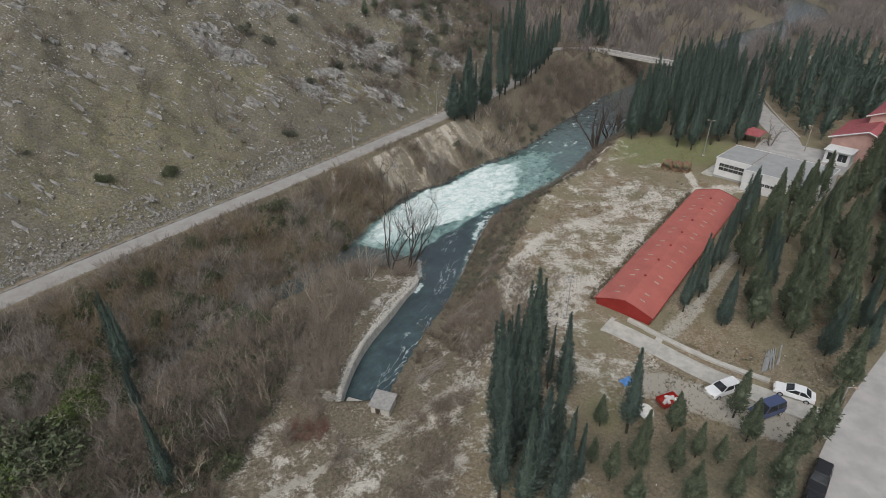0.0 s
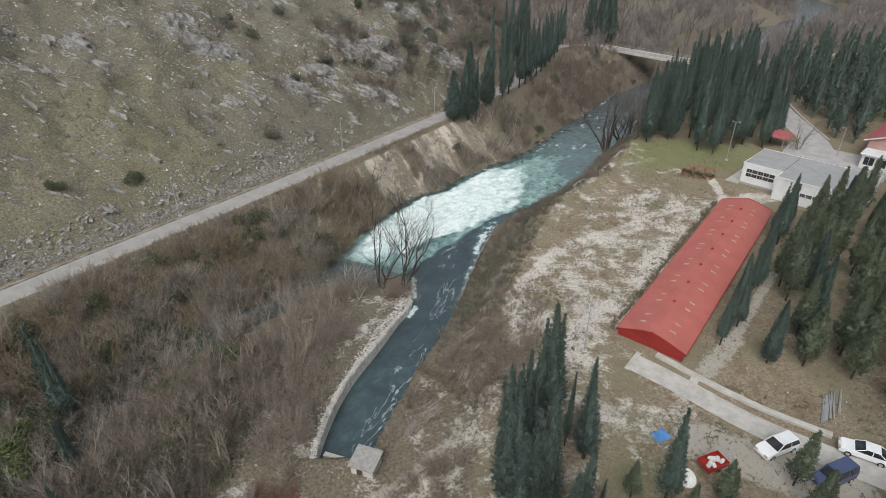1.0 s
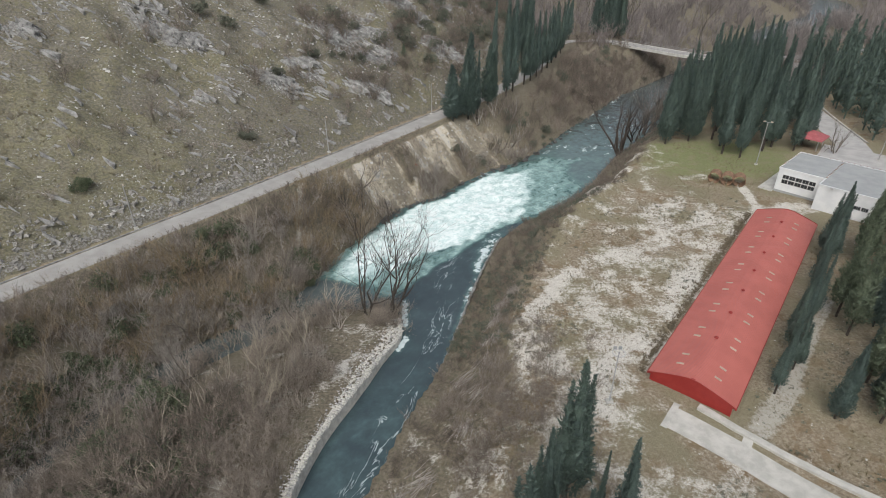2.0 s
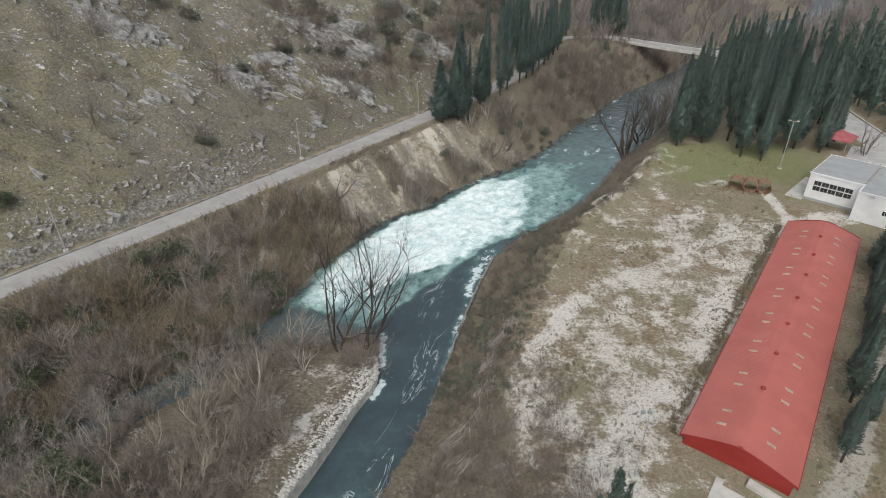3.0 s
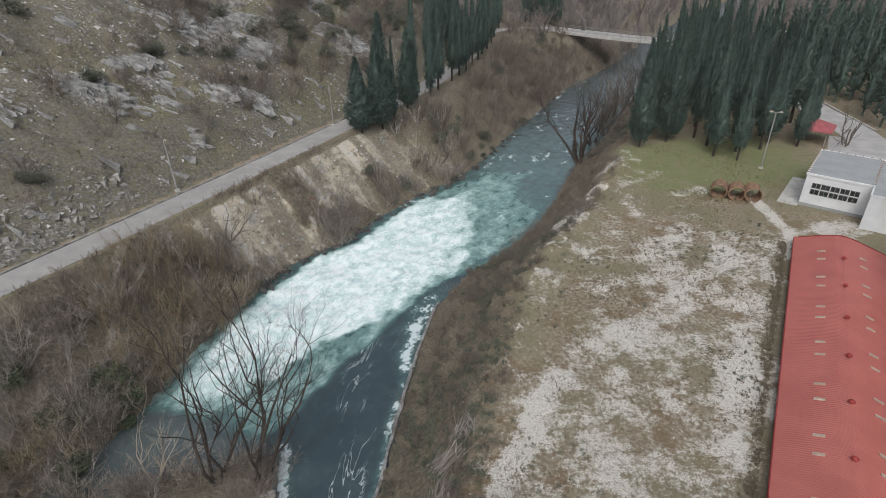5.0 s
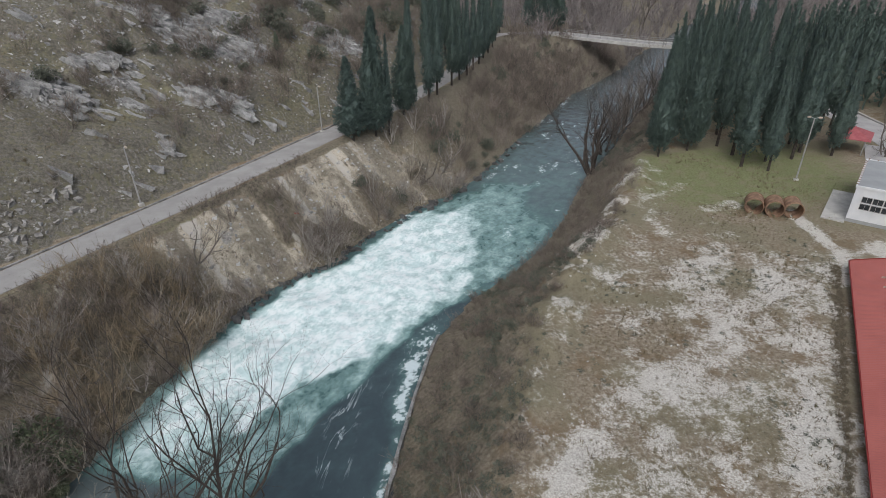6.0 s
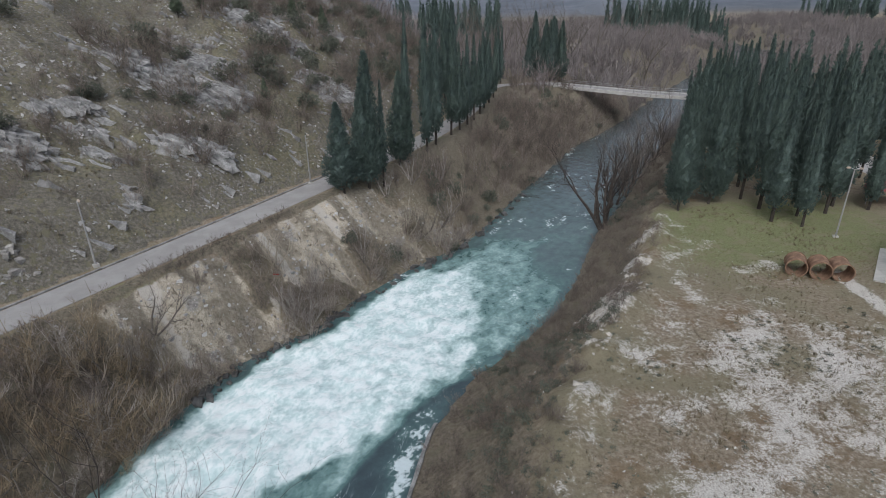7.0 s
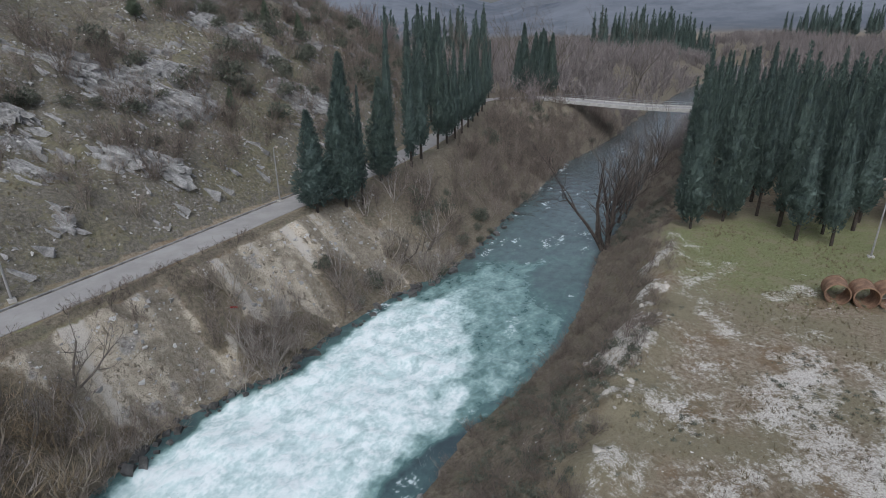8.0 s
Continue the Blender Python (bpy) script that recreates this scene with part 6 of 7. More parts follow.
def rock_shape(seed, points=14, flat=0.65, long=1.0):
    """An angular boulder one unit across: the hull of a few random points."""
    g = np.random.default_rng(seed)
    bm = bmesh.new()
    for k in range(points):
        d = g.standard_normal(3)
        d = d / np.linalg.norm(d) * g.uniform(0.38, 0.55)
        bm.verts.new((d[0] * long, d[1], d[2] * flat))
    bmesh.ops.convex_hull(bm, input=bm.verts)
    bmesh.ops.delete(bm, geom=[v for v in bm.verts if not v.link_faces], context="VERTS")
    bmesh.ops.triangulate(bm, faces=bm.faces)
    bm.verts.index_update()
    vv = np.array([v.co[:] for v in bm.verts])
    ff = np.array([[v.index for v in f.verts] for f in bm.faces])
    bm.free()
    return vv, ff


def chip_shape(seed, length, width, height):
    """A broken block of layered rock: a box with its corners knocked about and one end thinned."""
    g = np.random.default_rng(seed)
    v = []
    for z in (-0.5, 0.5):
        for a, b in ((-0.5, -0.5), (0.5, -0.5), (0.5, 0.5), (-0.5, 0.5)):
            k = 1.0 - 0.35 * (z > 0) * g.random()
            v.append((length * (a * k + g.normal(0, 0.1) + 0.25 * z), width * (b * k + g.normal(0, 0.14)), height * (z + g.normal(0, 0.16))))
    f = [(3, 2, 1), (3, 1, 0), (4, 5, 6), (4, 6, 7), (0, 1, 5), (0, 5, 4), (1, 2, 6), (1, 6, 5), (2, 3, 7), (2, 7, 6), (3, 0, 4), (3, 4, 7)]
    return np.array(v), np.array(f)


def tuft_shape(seed, n=13, w=0.035):
    g = np.random.default_rng(seed)
    b = Buf()
    for k in range(n):
        a, o = g.uniform(0, 6.283), g.uniform(0.1, 0.7)
        p = np.array((math.cos(a), math.sin(a), 0)) * 0.25 * g.random()
        side = np.array((-math.sin(a), math.cos(a), 0)) * w
        tip = np.array((math.cos(a) * o, math.sin(a) * o, g.uniform(0.5, 1.0)))
        b.add([p - side, p + side, tip], [(0, 1, 2)])
    return b.arrays()


def leafy_shape(seed, n=260, leaf=0.05):
    """A small leafy evergreen bush, one unit high: leaves round uneven lobes."""
    g = np.random.default_rng(seed)
    b = Buf()
    lobes = [(g.uniform(-0.35, 0.35), g.uniform(-0.35, 0.35), g.uniform(0.3, 0.75), g.uniform(0.18, 0.32)) for _ in range(7)]
    for k in range(n):
        lx, ly, lz, lr = lobes[int(g.integers(0, 7))]
        d = g.standard_normal(3)
        d /= np.linalg.norm(d)
        p = np.array((lx, ly, lz)) + d * lr * g.uniform(0.6, 1.1)
        s = np.cross(d, g.standard_normal(3))
        s = s / np.linalg.norm(s) * leaf
        t = d * leaf + leaf * g.standard_normal(3)
        b.add([p - s, p + t, p + s, p - t], [(0, 1, 2), (0, 2, 3)])
    return b.arrays()


STREET = [(28, 16), (36, 26), (43, 34.8), (51, 42.5), (60, 50), (75, 62)]
LANE = [(24.7, 62.0), (29.9, 57.6), (35.6, 51.6), (40.6, 47.2), (44.4, 44.2)]


def pick(n, x0, x1, y0, y1, rule, seed):
    """Random places in a box where rule(x, y, z, cover) gives a chance."""
    g = np.random.default_rng(seed)
    x, y = g.uniform(x0, x1, n), g.uniform(y0, y1, n)
    z, c = terrain(x, y)
    keep = (g.random(n) < rule(x, y, z, c)) & (np.abs(line_dist(x, y, LANE)[0]) > 2.4) & (np.abs(line_dist(x, y, STREET)[0]) > 4.6)
    return x[keep], y[keep], g.random(int(keep.sum()))


WALL_LINE = np.array(smooth_line([(-12.1, 50.8), (-11.4, 57), (-9.9, 63), (-7.2, 69.8), (-4.9, 76), (-2.9, 81), (-3.2, 85.5)], 0.3))
g3 = np.random.default_rng(19)
LEDGE = [chip_shape(80 + k, 1.1, 0.75, 0.6) for k in range(10)]
BUSH = [bush_shape(k) for k in range(6)]
FINE_BUSH = [bush_shape(20 + k, 20, 9, 1.0, 0.95, 0.008) for k in range(4)]
FAR_BUSH = [bush_shape(50 + k, 12, 12, 1.0, 0.7, 0.012) for k in range(3)]
ROCK = [rock_shape(k, 18) for k in range(8)]
PEBBLE = [rock_shape(30 + k, 9) for k in range(6)]
TUFT = [tuft_shape(k) for k in range(6)]
LEAFY = [leafy_shape(k, 620, 0.03) for k in range(4)]
LEAFY_LOW = [leafy_shape(10 + k, 110, 0.05) for k in range(4)]
VERGE = [bush_shape(90 + k, 5, 7, 1.0, 0.9, 0.016) for k in range(5)]
SLAB = [chip_shape(60 + k, 2.0, 0.34, 0.7) for k in range(12)]


def brush_left(x, y, z, c):
    """Where the brush between the road and the water grows."""
    near_road = sstep(-c["d_foot"], 4.0, 7.5)
    keep = (c["d_foot"] < -3.8) & (c["d_l"] > -0.6) & (c["d_r"] < 0) & ~c["canal"]
    return keep * near_road * (1 - 0.96 * np.clip(c["slip"] * 1.8, 0, 1) * (c["u"] < 0.95)) * np.clip(0.35 + 1.3 * fbm(x, y, 9, 3, 15), 0, 1)


def brush_near(x, y, z, c):
    return brush_left(x, y, z, c) * (1 - 0.6 * sstep(y, 94, 108))


x, y, s = pick(5600, -80, 30, 34, 150, brush_near, 101)
scatter("brush", BUSH, x, y, 1.4 + 2.4 * s, TWIG_BROWN, "dense leafless brown brush on the river bank", "brush", seed=1)
x, y, s = pick(3200, -80, 30, 34, 150, brush_near, 102)
scatter("brush", BUSH, x, y, 2.0 + 3.0 * s, TWIG_GREY, "dense leafless grey brush on the river bank", "brush", seed=2)
x, y, s = pick(6500, -40, 92, 96, 246, lambda x, y, z, c: brush_left(x, y, z, c) * (c["d_road"] > 4.0) * sstep(y, 92, 116) * (0.35 + 0.75 * sstep(fbm(x, y, 12, 3, 34), 0.4, 0.55)), 127)
scatter("brush", BUSH, x, y, 1.2 + 3.2 * s, TWIG_DARK, "dark brown leafless brush on the upstream bank", "brush", seed=29)
x, y, s = pick(900, 20, 92, 160, 246, lambda x, y, z, c: brush_left(x, y, z, c) * (c["d_road"] > 7) * (fbm(x, y, 9, 3, 35) > 0.5), 128)
scatter("brush", BUSH, x, y, 1.6 + 2.6 * s, TWIG_BROWN, "brown leafless brush on the upstream bank", "brush", seed=30)
x, y, s = pick(2600, 55, 108, 200, 250, lambda x, y, z, c: ((c["d_l"] > -0.4) | (c["d_r"] > -0.4)) * (z < 1.2) * (c["d_road"] < 9) * 0.9, 136)
scatter("brush", VERGE, x, y, 1.0 + 1.3 * s, TWIG_BROWN, "brown scrub on the slope under the bridge", "brush", seed=42)
x, y, s = pick(900, -10, 92, 135, 246, lambda x, y, z, c: brush_left(x, y, z, c) * (c["d_road"] > 6) * sstep(fbm(x, y, 8, 3, 38), 0.5, 0.6), 131)
scatter("bank_evergreens", LEAFY, x, y, 1.0 + 2.0 * s, SAGE, "dark grey-green scrub on the upstream bank", "scrub", seed=36)
x, y, s = pick(60, -7.5, -2.5, 83, 89, lambda x, y, z, c: (c["d_can"] > -0.8) * 1.0, 129)
scatter("brush", FINE_BUSH, x, y, 1.0 + 1.4 * s, TWIG_BROWN, "brown brush hanging over the tip of the canal bank", "brush", seed=34)
x, y, s = pick(1000, -70, 10, 60, 125, lambda x, y, z, c: brush_left(x, y, z, c) * (fbm(x, y, 14, 2, 33) > 0.5), 103)
scatter("brush", BUSH, x, y, 3.0 + 2.8 * s, TWIG_TAN, "tan leafless willow brush on the river bank", "brush", seed=3)
x, y, s = pick(3200, -60, 4, 30, 90, lambda x, y, z, c: (c["d_lev"] > -1) * (c["d_can"] > 1.2) * (y < 89) * (c["d_r"] < 0) * sstep(fbm(x, y, 8, 3, 44) + 0.012 * np.clip(c["d_can"] - 8, -4, 20), 0.42, 0.6), 104)
scatter("brush", BUSH, x, y, 1.0 + 2.6 * s, TWIG_BROWN, "low brown brush on the canal bank", "brush", seed=4)
x, y, s = pick(2400, -12, 24, 30, 78, lambda x, y, z, c: ((c["d_r"] > 0.8) | (y < 50)) * sstep(fbm(x, y, 6, 3, 45), 0.42, 0.6) * (1 - sstep(x, 6, 22)) * (np.hypot(x + 7.3, y - 48.3) > 3.4), 120)
scatter("brush", FINE_BUSH, x, y, 0.6 + 1.3 * s, TWIG_BROWN, "low brown brush beside the canal", "brush", seed=20)
x, y, s = pick(34000, -80, 0, 34, 150, lambda x, y, z, c: (c["d_foot"] < -2.7) * (c["d_foot"] > -7.5) * (c["d_l"] > 0) * (1 - 0.95 * c["slip"]) * sstep(fbm(x, y, 5, 3, 46), 0.3, 0.5), 132)
scatter("brush", VERGE, x, y, 0.4 + 0.9 * s, TWIG_DARK, "low brown scrub along the edge of the road", "brush", seed=37)
# the right bank
x, y, s = pick(9000, -10, 100, 55, 215, lambda x, y, z, c: (c["d_r"] > 0.3) * (c["rise"] < 1.0) * (c["d_road"] > 4) * np.clip(0.3 + 1.1 * fbm(x, y, 6, 3, 55), 0, 1), 105)
scatter("bank_scrub", FINE_BUSH, x, y, 0.7 + 1.0 * s, TWIG_DARK, "low dark brown scrub on the steep river bank", "scrub", seed=5)
x, y, s = pick(11000, -2, 75, 72, 160, lambda x, y, z, c: (c["d_r"] > 0.3) * (c["rise"] < 0.97) * sstep(fbm(x, y, 7, 3, 56), 0.45, 0.6), 106)
scatter("bank_scrub", LEAFY_LOW, x, y, 0.35 + 0.7 * s, SAGE, "low grey-green scrub on the river bank", "scrub", seed=6)
x, y, s = pick(900, 60, 130, 190, 300, lambda x, y, z, c: (c["d_r"] > 0.3) * 1.0 * (c["d_road"] > 4), 107)
scatter("brush", BUSH, x, y, 3.0 + 4.0 * s, TWIG_FAR, "bare grey thicket beyond the bridge", "brush", seed=7)
x, y, s = pick(6000, -20, 420, 232, 600, lambda x, y, z, c: (~c["river"]) * (c["d_road"] > 5) * (c["d_foot"] < 30) * np.clip(1.6 * fbm(x, y, 40, 3, 57) - 0.25, 0, 1), 108)
scatter("far_thicket", FAR_BUSH, x, y, 4.0 + 6.5 * s, TWIG_FAR, "bare grey winter woods across the valley", "woods", seed=8)
# brush standing in the shallow side arm
x, y, s = pick(450, -48, -12, 44, 92, lambda x, y, z, c: (c["d_l"] < 0) * (c["d_lev"] < 0) * (c["d_l"] > -5) * (c["d_lev"] > -5) * 0.55, 126)
scatter("brush", BUSH, x, y, 2.2 + 2.4 * s, TWIG_GREY, "leafless grey brush standing in the shallow side arm", "brush", 0.02, seed=28, z=np.full(len(x), WATER_Z - 0.1))
# low weed clumps on the flat
x, y, s = pick(9000, -14, 60, 34, 120, lambda x, y, z, c: ((c["d_r"] > 0) & (c["rise"] > 0.85) | (y < 50)) * sstep(fbm(x, y, 6, 4, 98), 0.47, 0.6), 130)
keep = np.abs((x - SHED_O[0]) * SHED_N[0] + (y - SHED_O[1]) * SHED_N[1]) > 5.3
scatter("low_weeds", LEAFY_LOW, x[keep], y[keep], 0.15 + 0.4 * s[keep] ** 2, SAGE, "grey-green low weeds in clumps on the gravel flat", "weeds", 0.2, 0.7, seed=35)
# evergreen shrubs among the brush
x, y, s = pick(1300, -66, -8, 32, 100, lambda x, y, z, c: brush_left(x, y, z, c) * (0.25 + 0.75 * np.exp(-(((x + 39) / 9) ** 2 + ((y - 62) / 14) ** 2))), 109)
scatter("evergreen_scrub", LEAFY, x, y, 1.6 + 2.2 * s, IVY, "dark green ivy and evergreen scrub among the bare brush", "scrub", seed=9)
x, y, s = pick(2600, -56, -19, 30, 68, lambda x, y, z, c: (c["d_lev"] > -1) * (c["d_can"] > 8) * (0.35 + 0.65 * sstep(fbm(x, y, 6, 3, 47), 0.4, 0.55)), 134)
scatter("brush", BUSH, x[::2], y[::2], 1.4 + 2.0 * s[::2], TWIG_DARK, "dark leafless brush on the canal bank", "brush", seed=39)
scatter("evergreen_scrub", LEAFY_LOW, x[1::2], y[1::2], 0.8 + 1.6 * s[1::2], IVY, "dark green scrub among the brush of the canal bank", "scrub", seed=40)
x, y, s = pick(14, -17.5, -13, 44, 47.5, lambda x, y, z, c: x * 0 + 1.0, 135)
scatter("red_brush", FINE_BUSH, x, y, 1.0 + 0.8 * s, TWIG_RED, "reddish bare twigs of a bush beside the canal head", "bush", seed=41)
# the hillside
x, y, s = pick(95000, -125, 40, 60, 215, lambda x, y, z, c: (c["up"] > 1.0) * (c["up"] < 95) * np.clip(0.2 + 0.7 * sstep(c["ridge"], 0.5, 0.95) + c["crag"] * 0.5, 0, 1) * (0.2 + 0.8 * sstep(fbm(x, y, 13, 3, 62), 0.3, 0.6)), 110)
scatter("hill_stones", PEBBLE, x, y, 0.2 + 0.8 * s ** 3.5, HILL_STONES, "pale limestone stones strewn over the hillside", "stones", 0.15, seed=10)
x, y, s = pick(60000, -110, 40, 76, 222, lambda x, y, z, c: (c["up"] > 1.5) * (c["up"] < 85) * np.clip(c["crag"] * (0.25 + 0.75 * sstep(c["ridge"], 0.42, 0.8)) + 0.05 * sstep(c["ridge"], 0.6, 0.9), 0, 1), 111)
scatter("crags", SLAB, x, y, 0.35 + 1.0 * s ** 2, LIME, "grey jagged limestone crags on the hillside", "rocks", 0.0, seed=11, tilt=0.2, turn=(-0.25, 0.2), grad=(-0.42, 0.36))
x, y, s = pick(26000, -75, 2, 50, 156, lambda x, y, z, c: (c["up"] > 0.3) * (c["up"] < 4.4) * (1 - 0.93 * sstep(x, -26, -18)) * sstep(fbm(x, y, 8, 3, 63), 0.28, 0.48), 112)
scatter("roadside_rocks", LEDGE, x, y, 0.16 + 0.7 * s ** 3, ROAD_ROCK, "broken limestone rocks above the road", "rocks", 0.05, seed=12, tilt=0.35)
x, y, s = pick(4600, -120, 50, 70, 260, lambda x, y, z, c: (c["up"] > 2) * (c["up"] < 90) * np.clip(0.12 + 0.7 * sstep(x, -40, -5) * (c["up"] > 5), 0, 1), 113)
scatter("hill_shrubs", FINE_BUSH, x, y, 0.8 + 2.0 * s, TWIG_BROWN, "leafless brown shrubs on the hillside", "shrubs", seed=13)
x, y, s = pick(1500, -120, 50, 90, 260, lambda x, y, z, c: (c["up"] > 8) * (c["up"] < 110) * np.clip(0.05 + 0.9 * sstep(x, -35, 5), 0, 1), 114)
scatter("hill_evergreens", LEAFY, x, y, 1.2 + 3.0 * s, SAGE, "grey-green evergreen shrubs on the hillside", "shrubs", seed=14)
x, y, s = pick(16000, -120, 30, 60, 220, lambda x, y, z, c: (c["up"] > 0.8) * (c["up"] < 70) * 0.7, 115)
scatter("hill_grass", TUFT, x, y, 0.25 + 0.5 * s, STRAW, "dry grass tufts on the hillside", "grass", seed=15)
x, y, s = pick(2200, -60, 50, 110, 260, lambda x, y, z, c: (c["up"] > 4) * (c["up"] < 90) * np.clip(0.05 + 0.75 * sstep(x, -40, 0), 0, 1), 121)
scatter("hill_thicket", BUSH, x, y, 1.8 + 3.0 * s, TWIG_DARK, "bare dark bushes among the crags", "shrubs", seed=21)
x, y, s = pick(15000, -120, 30, 60, 220, lambda x, y, z, c: (c["up"] > 1.2) * (c["up"] < 80) * (0.15 + 0.85 * sstep(fbm(x, y, 6, 4, 66), 0.48, 0.6)), 133)
scatter("hill_tussocks", TUFT, x, y, 0.3 + 0.6 * s ** 2, WEEDS, "dark dead tussocks on the stony hillside", "grass", seed=38)
# stones and dry weeds on the flat
x, y, s = pick(22000, -18, 66, 34, 125, lambda x, y, z, c: ((c["d_r"] > 0) & (c["rise"] > 0.55) | (c["d_lev"] > 2) & (c["d_can"] > 0.5)) * sstep(fbm(x, y, 5, 3, 64), 0.4, 0.62) * 0.8, 116)
keep = np.abs((x - SHED_O[0]) * SHED_N[0] + (y - SHED_O[1]) * SHED_N[1]) > 5
scatter("loose_stones", PEBBLE, x[keep], y[keep], 0.08 + 0.32 * s[keep] ** 5, STONES, "loose pale stones on the gravel flat", "stones", 0.15, seed=16)
x, y, s = pick(14000, -5, 72, 40, 140, lambda x, y, z, c: (c["d_r"] > 0) * (c["rise"] > 0.4) * sstep(fbm(x, y, 7, 4, 65), 0.42, 0.6), 117)
keep = np.abs((x - SHED_O[0]) * SHED_N[0] + (y - SHED_O[1]) * SHED_N[1]) > 5
scatter("dry_weeds", TUFT, x[keep], y[keep], 0.18 + 0.4 * s[keep], STRAW, "dry straw-coloured weeds on the flat", "weeds", seed=17)
x, y, s = pick(9000, 16, 56, 84, 140, lambda x, y, z, c: np.clip(c["mound"] * 1.3 - 0.15 + 0.12 * np.clip(c["hump"], 0, 1), 0, 1) * (c["d_r"] > 0), 118)
scatter("spoil_boulders", ROCK, x, y, 0.2 + 0.95 * s ** 3, SPOIL, "pale boulders along the edge of the flat", "rocks", 0.15, seed=18, tilt=0.3)
x, y, s = pick(14000, -18, 45, 84, 170, lambda x, y, z, c: (c["d_l"] > -1.3) * (c["d_l"] < 0.9) * (y > 116) * 0.6, 119)
scatter("bank_rocks", LEDGE, x, y, 0.25 + 0.9 * s ** 3, WET_ROCK, "dark wet rocks at the foot of the bank", "rocks", 0.0, seed=19, z=np.full(len(x), WATER_Z + 0.05), tilt=0.4)

x, y, s = pick(7000, -22, 24, 112, 168, lambda x, y, z, c: np.clip(c["slip"], 0, 1) * 0.8, 122)
scatter("scree", LEDGE + PEBBLE, x, y, 0.1 + 0.4 * s ** 3, HILL_STONES, "stones on the eroded bank below the road", "stones", 0.1, seed=22)
x, y, s = pick(700, -22, 30, 112, 175, lambda x, y, z, c: np.clip((c["steep"] - c["slip"]) * 1.5 + (c["d_l"] > 0.3) * (c["d_foot"] < -4) * 0.3, 0, 1) * sstep(fbm(x, y, 5, 2, 96), 0.45, 0.6), 123)
scatter("bank_scrub", FINE_BUSH, x, y, 0.8 + 1.4 * s, TWIG_GREY, "bare scrub on the eroded bank below the road", "scrub", seed=23)
x, y, s = pick(9000, 36, 76, 112, 142, lambda x, y, z, c: (c["rise"] >= 1) * np.exp(-(((x - 57) / 15) ** 4 + ((y - 127) / 11) ** 4)), 124)
scatter("short_grass", TUFT, x, y, 0.1 + 0.2 * s, GRASS, "short green grass round the rusty pipes", "grass", seed=24)
x, y, s = pick(40000, 4, 66, 44, 122, lambda x, y, z, c: (c["d_r"] > 0) * (c["rise"] > 0.9) * (0.12 + 0.88 * sstep(fbm(x, y, 4, 4, 97), 0.45, 0.62)), 125)
side = (x - SHED_O[0]) * SHED_N[0] + (y - SHED_O[1]) * SHED_N[1]
keep = np.abs(side) > 5.2
scatter("dead_weeds", TUFT, x[keep], y[keep], 0.1 + 0.26 * s[keep] ** 2, WEEDS, "dark dead weeds in patches on the gravel flat", "weeds", seed=25)
u, w = g3.uniform(-8, 41, 900), np.abs(g3.normal(0, 0.5, 900)) + 4.95
x, y = SHED_O[0] + SHED_A[0] * u + SHED_N[0] * w, SHED_O[1] + SHED_A[1] * u + SHED_N[1] * w
scatter("wall_weeds", TUFT + LEAFY_LOW, x, y, g3.uniform(0.2, 0.55, 900), WEEDS, "weeds along the foot of the red shed", "weeds", seed=26)
i = g3.integers(1, len(WALL_LINE) - 1, 2200)
d = WALL_LINE[np.clip(i + 1, 0, len(WALL_LINE) - 1)] - WALL_LINE[i - 1]
d /= np.linalg.norm(d, axis=1)[:, None]
q = WALL_LINE[i] + np.stack((-d[:, 1], d[:, 0]), 1) * (np.abs(g3.normal(0, 0.5, 2200)) * (1 + 1.6 * sstep(WALL_LINE[i][:, 1], 62, 76)) - 0.15)[:, None]
scatter("wall_rubble", PEBBLE, q[:, 0], q[:, 1], g3.uniform(0.1, 0.34, 2200), HILL_STONES, "small pale stones packed along the canal wall", "stones", -0.1, seed=27, z=levee_top(q[:, 0], q[:, 1]) - 0.08)
BIG_LEAFY = [leafy_shape(70 + k, 4200, 0.017) for k in range(3)]
for x, y, h, mat_, label in ((-48.5, 45.5, 10.5, IVY, "large dark evergreen bush in the riverside brush"), (-42.5, 41.5, 9.0, IVY, "large dark evergreen bush in the riverside brush"), (-45.5, 52.0, 6.5, GREEN_BUSH, "bright green leafy bush in the riverside brush"),
                             (-47.5, 38.6, 9.0, GREEN_BUSH, "bright green leafy bush in the riverside brush"), (-31.5, 62.0, 4.5, IVY, "ivy-grown evergreen bush in the riverside brush"), (-27.5, 66.5, 5.0, IVY, "ivy-grown evergreen bush in the riverside brush"),
                             (-58.2, 92.1, 2.6, IVY, "round dark evergreen shrub on the hillside"), (-49.4, 99.0, 2.8, IVY, "round dark evergreen shrub on the hillside"), (-31.7, 120.6, 2.6, SAGE, "round grey-green shrub on the hillside"),
                             (-24.7, 149.6, 3.6, SAGE, "broad grey-green shrub on the hillside"), (-4.1, 170.2, 4.2, SAGE, "broad grey-green shrub on the hillside")):
    v, f = BIG_LEAFY[int(h * 10) % 3]
    o = part("evergreen_bush", mesh_from("evergreen_bush", v * np.array((h * 1.1, h * 1.1, h * 0.85)), f), mat_, None, label)
    o.matrix_basis = pose(x, y, ground_at(x, y) - 0.12 * h, 0, 0, h * 77)
    tagged(o, "", "bush", "evergreen bushes")
v, f = ROCK[3]
o = part("boulder", mesh_from("boulder", v * np.array((2.2, 1.6, 1.5)), f), PALE_STONE, None, "pale rounded boulder lying on the stony ground")
o.matrix_basis = pose(-26.3, 38.7, ground_at(-26.3, 38.7) + 0.3, 0, 0, 40)
tagged(o, "", "boulder")
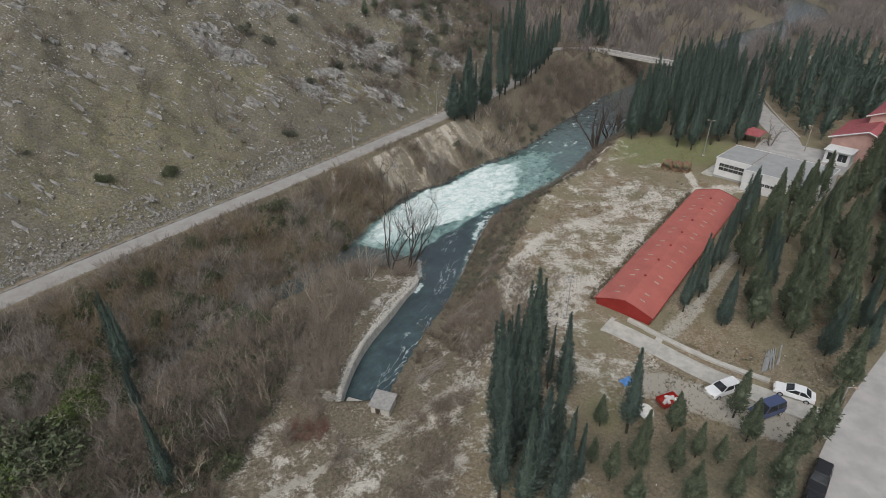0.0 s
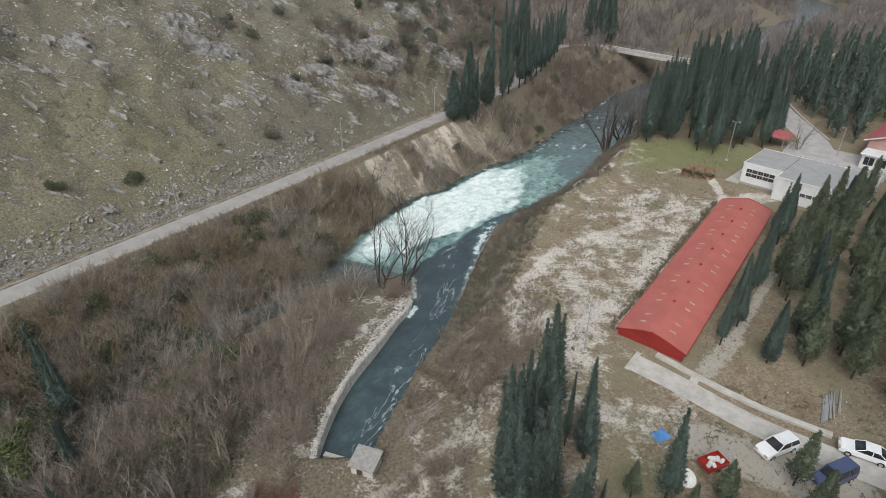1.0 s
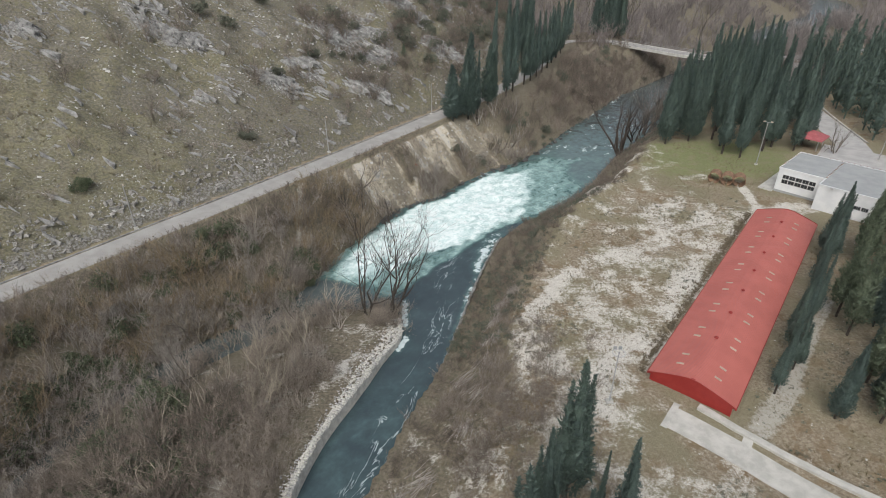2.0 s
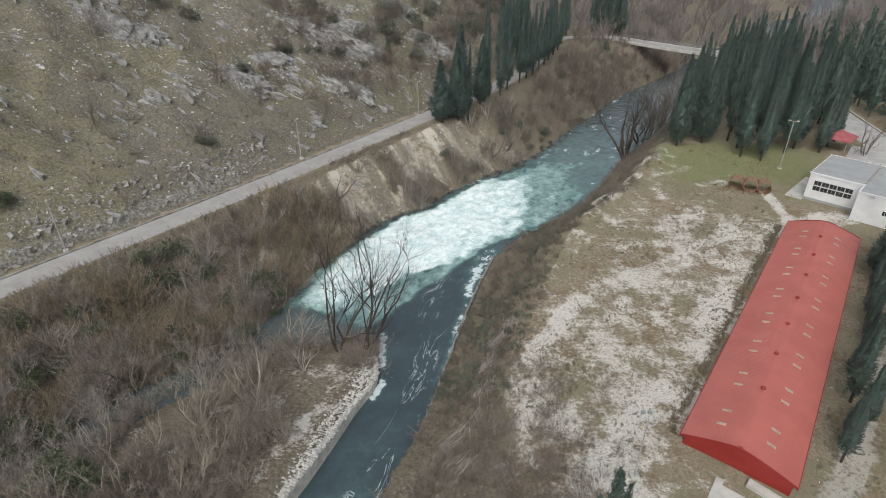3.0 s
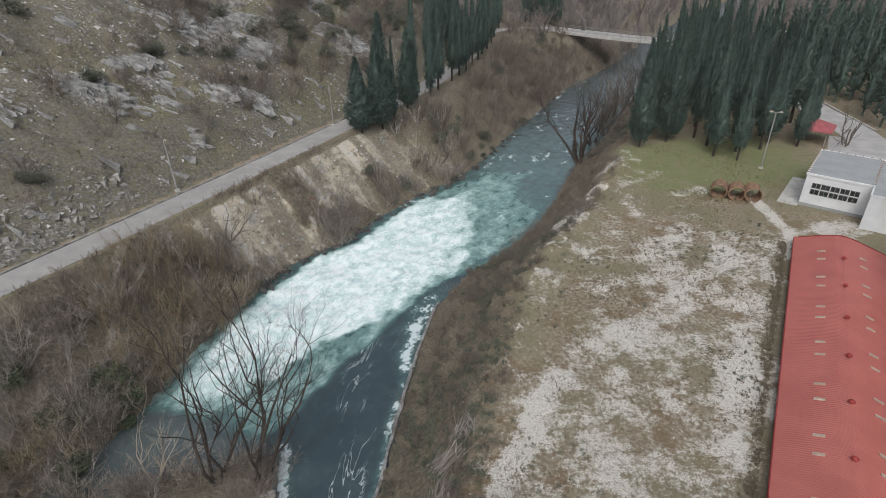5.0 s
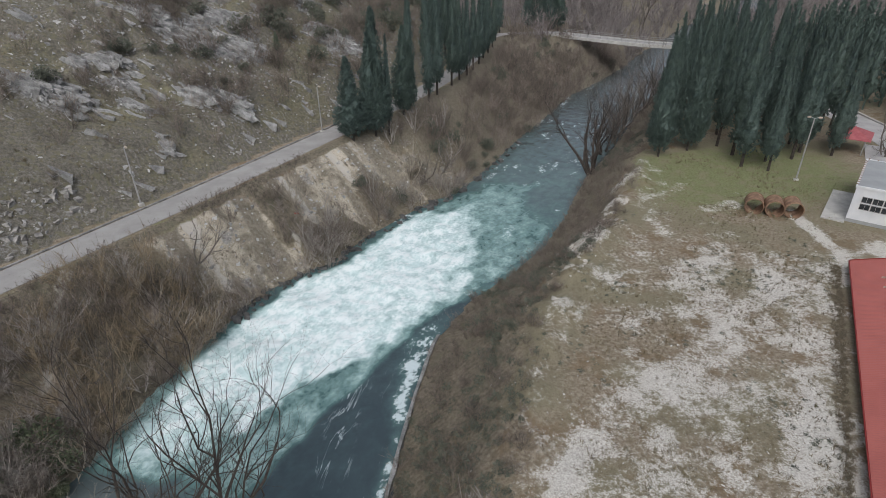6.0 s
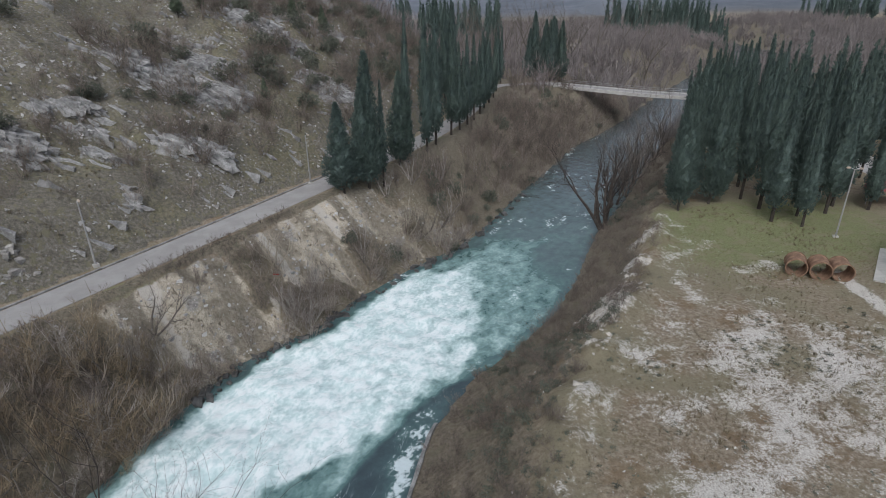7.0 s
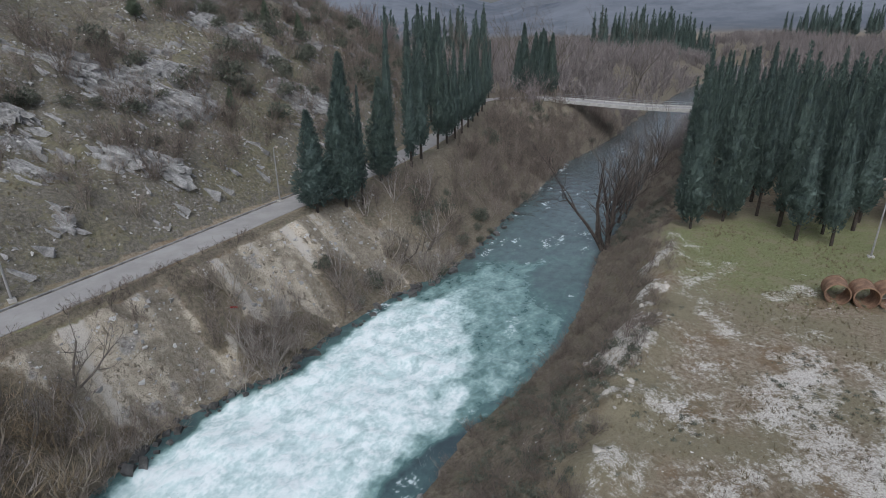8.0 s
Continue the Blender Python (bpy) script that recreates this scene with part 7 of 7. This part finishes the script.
o = part("plastic_scrap", block(-0.35, 0.35, -0.08, 0.08, 0.0, 0.1), RED_PAINT, None, "small piece of red plastic lying on the eroded bank")
o.matrix_basis = pose(-1.9, 131.6, ground_at(-1.9, 131.6) + 0.05, 0, 20, 35)
tagged(o, "", "scrap")


def outcrop(x, y, n, size, spread, seed):
    """Tilted beds of bare rock breaking through the slope."""
    r = np.random.default_rng(seed)
    b = Buf()
    for k in range(3 * n):
        v, f = chip_shape(seed * 90 + k, 2.0, 0.36, 0.6)
        m = 0.8 * size * r.uniform(0.25, 1.0)
        a = -0.25 + 0.25 * r.standard_normal()
        dx, dy = spread * r.normal(0, 0.55), spread * r.normal(0, 0.4)
        px, py = m * (v[:, 0] * math.cos(a) - v[:, 1] * math.sin(a)) + dx, m * (v[:, 0] * math.sin(a) + v[:, 1] * math.cos(a)) + dy
        lift = float(ground_z(x + dx, y + dy)) - ground_at(x, y)
        b.add(np.stack((px, py, m * v[:, 2] * 0.8 - 0.45 * (px - dx) + 0.36 * (py - dy) + lift - 0.1 * m), 1), f)
    o = part("rock_outcrop", b, OUTCROP, None, "pale grey bedded limestone outcrop on the hillside")
    o.matrix_basis = pose(x, y, ground_at(x, y))
    return tagged(o, "", "rock", "rock outcrops", "stuff")


for i, (x, y, n, size, spread) in enumerate(((-10.4, 148.2, 9, 2.4, 1.6), (-15.0, 147.8, 12, 2.0, 2.4), (-18.5, 160.5, 22, 2.0, 4.5), (-12.5, 163.8, 18, 2.0, 3.6), (-25.6, 146.4, 16, 1.6, 3.4), (4.0, 175.0, 16, 2.0, 3.6),
                                            (-16.8, 136.8, 7, 1.2, 1.2), (-40.2, 125.3, 6, 1.3, 1.2), (-29.0, 138.4, 14, 1.5, 3.6), (-23.0, 162.0, 16, 1.8, 3.5), (-21.5, 141.2, 9, 1.1, 1.8), (-6.1, 184, 16, 2.2, 5.0))):
    outcrop(x, y, n, size, spread, 11 + i)
# far trees, too many and too far to tell apart
g = np.random.default_rng(77)
CYP = []
for k in range(3):
    a, b = evergreen(k, 16.0, (1.5, 1.8, 1.35)[k], 0.12, 130, 0.9, 0.18, 1.0, 1, 0.0, 4)
    CYP.append((np.concatenate((a.arrays()[0], b.arrays()[0])), np.concatenate((a.arrays()[1], b.arrays()[1] + a.n))))
q = np.array(SECOND_GROVE)
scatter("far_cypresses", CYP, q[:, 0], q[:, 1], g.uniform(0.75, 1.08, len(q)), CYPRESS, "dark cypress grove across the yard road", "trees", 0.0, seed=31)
q = np.array(FAR_TREES)
scatter("far_pines", [k.shape for k in PINES[:2] + BROAD[:1]], q[:, 0], q[:, 1], g.uniform(0.8, 1.2, len(q)), PINE, "pines at the far side of the wood", "trees", 0.0, seed=32)
x, y = np.concatenate((g.uniform(182, 268, 90), g.uniform(35, 95, 60), g.uniform(430, 480, 50))), np.concatenate((g.uniform(448, 475, 90), g.uniform(390, 450, 60), g.uniform(520, 590, 50)))
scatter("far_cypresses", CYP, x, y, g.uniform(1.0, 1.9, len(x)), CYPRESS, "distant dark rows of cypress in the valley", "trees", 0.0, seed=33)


def brush_pile(x, y, rz, n, seed):
    r = np.random.default_rng(seed)
    b = Buf()
    for k in range(n):
        a = r.normal(0, 0.35)
        d = np.array((math.cos(a), math.sin(a), r.normal(0, 0.08)))
        c = np.array((r.normal(0, 0.5), r.normal(0, 0.7), r.uniform(0.1, 0.6)))
        ln = r.uniform(1.2, 2.8)
        b.tube([c - d * ln / 2, c + d * ln / 2], [0.035, 0.012], 3, False)
    o = part("branch_heap", b, TWIG_GREY, None, "heap of pale cut branches lying on the bank")
    slope_x, slope_y = float(ground_z(x + 1, y) - ground_z(x - 1, y)) / 2, float(ground_z(x, y + 1) - ground_z(x, y - 1)) / 2
    o.matrix_basis = pose(x, y, ground_at(x, y) - 0.05, math.degrees(math.atan(slope_y)), -math.degrees(math.atan(slope_x)), 0) @ pose(0, 0, 0, 0, 0, rz)
    return tagged(o, "", "branches", "", "stuff")


for i, (x, y, rz) in enumerate(((-1.6, 54.6, 60), (0.4, 57.0, 40), (4.4, 62.2, 70), (6.2, 66.8, 50), (7.6, 71.4, 80), (9.4, 79.6, 60), (10.4, 83.0, 45), (12.4, 85.4, 75), (5.2, 69.6, 30), (8.4, 75.4, 95))):
    brush_pile(x, y, rz, 46, 300 + i)


# the stones of the canal wall, laid along its top and face
r = np.random.default_rng(9)
stone_meshes = []
for k in range(6):
    me = mesh_from("stone", *rock_shape(200 + k, 12, 0.7))
    me.materials.append(PALE_STONE)
    stone_meshes.append(me)
for k in range(290):
    i = int(r.integers(1, len(WALL_LINE) - 1))
    d = WALL_LINE[i + 1] - WALL_LINE[i - 1]
    d /= np.linalg.norm(d)
    off = r.uniform(-0.12, 0.5 + 1.3 * float(sstep(WALL_LINE[i][1], 62, 76)))
    x, y = WALL_LINE[i] + np.array((-d[1], d[0])) * off
    o = new("stone", stone_meshes[k % 6])
    sz = r.uniform(0.3, 0.6)
    o.matrix_basis = Matrix.LocRotScale((x, y, float(levee_top(x, y)) + 0.02 - 0.25 * (off < 0)), Euler((r.uniform(-0.3, 0.3), r.uniform(-0.3, 0.3), r.uniform(0, 6.28))), (sz, sz * 0.8, sz * 0.7))
    o.parent = CANAL_WALL
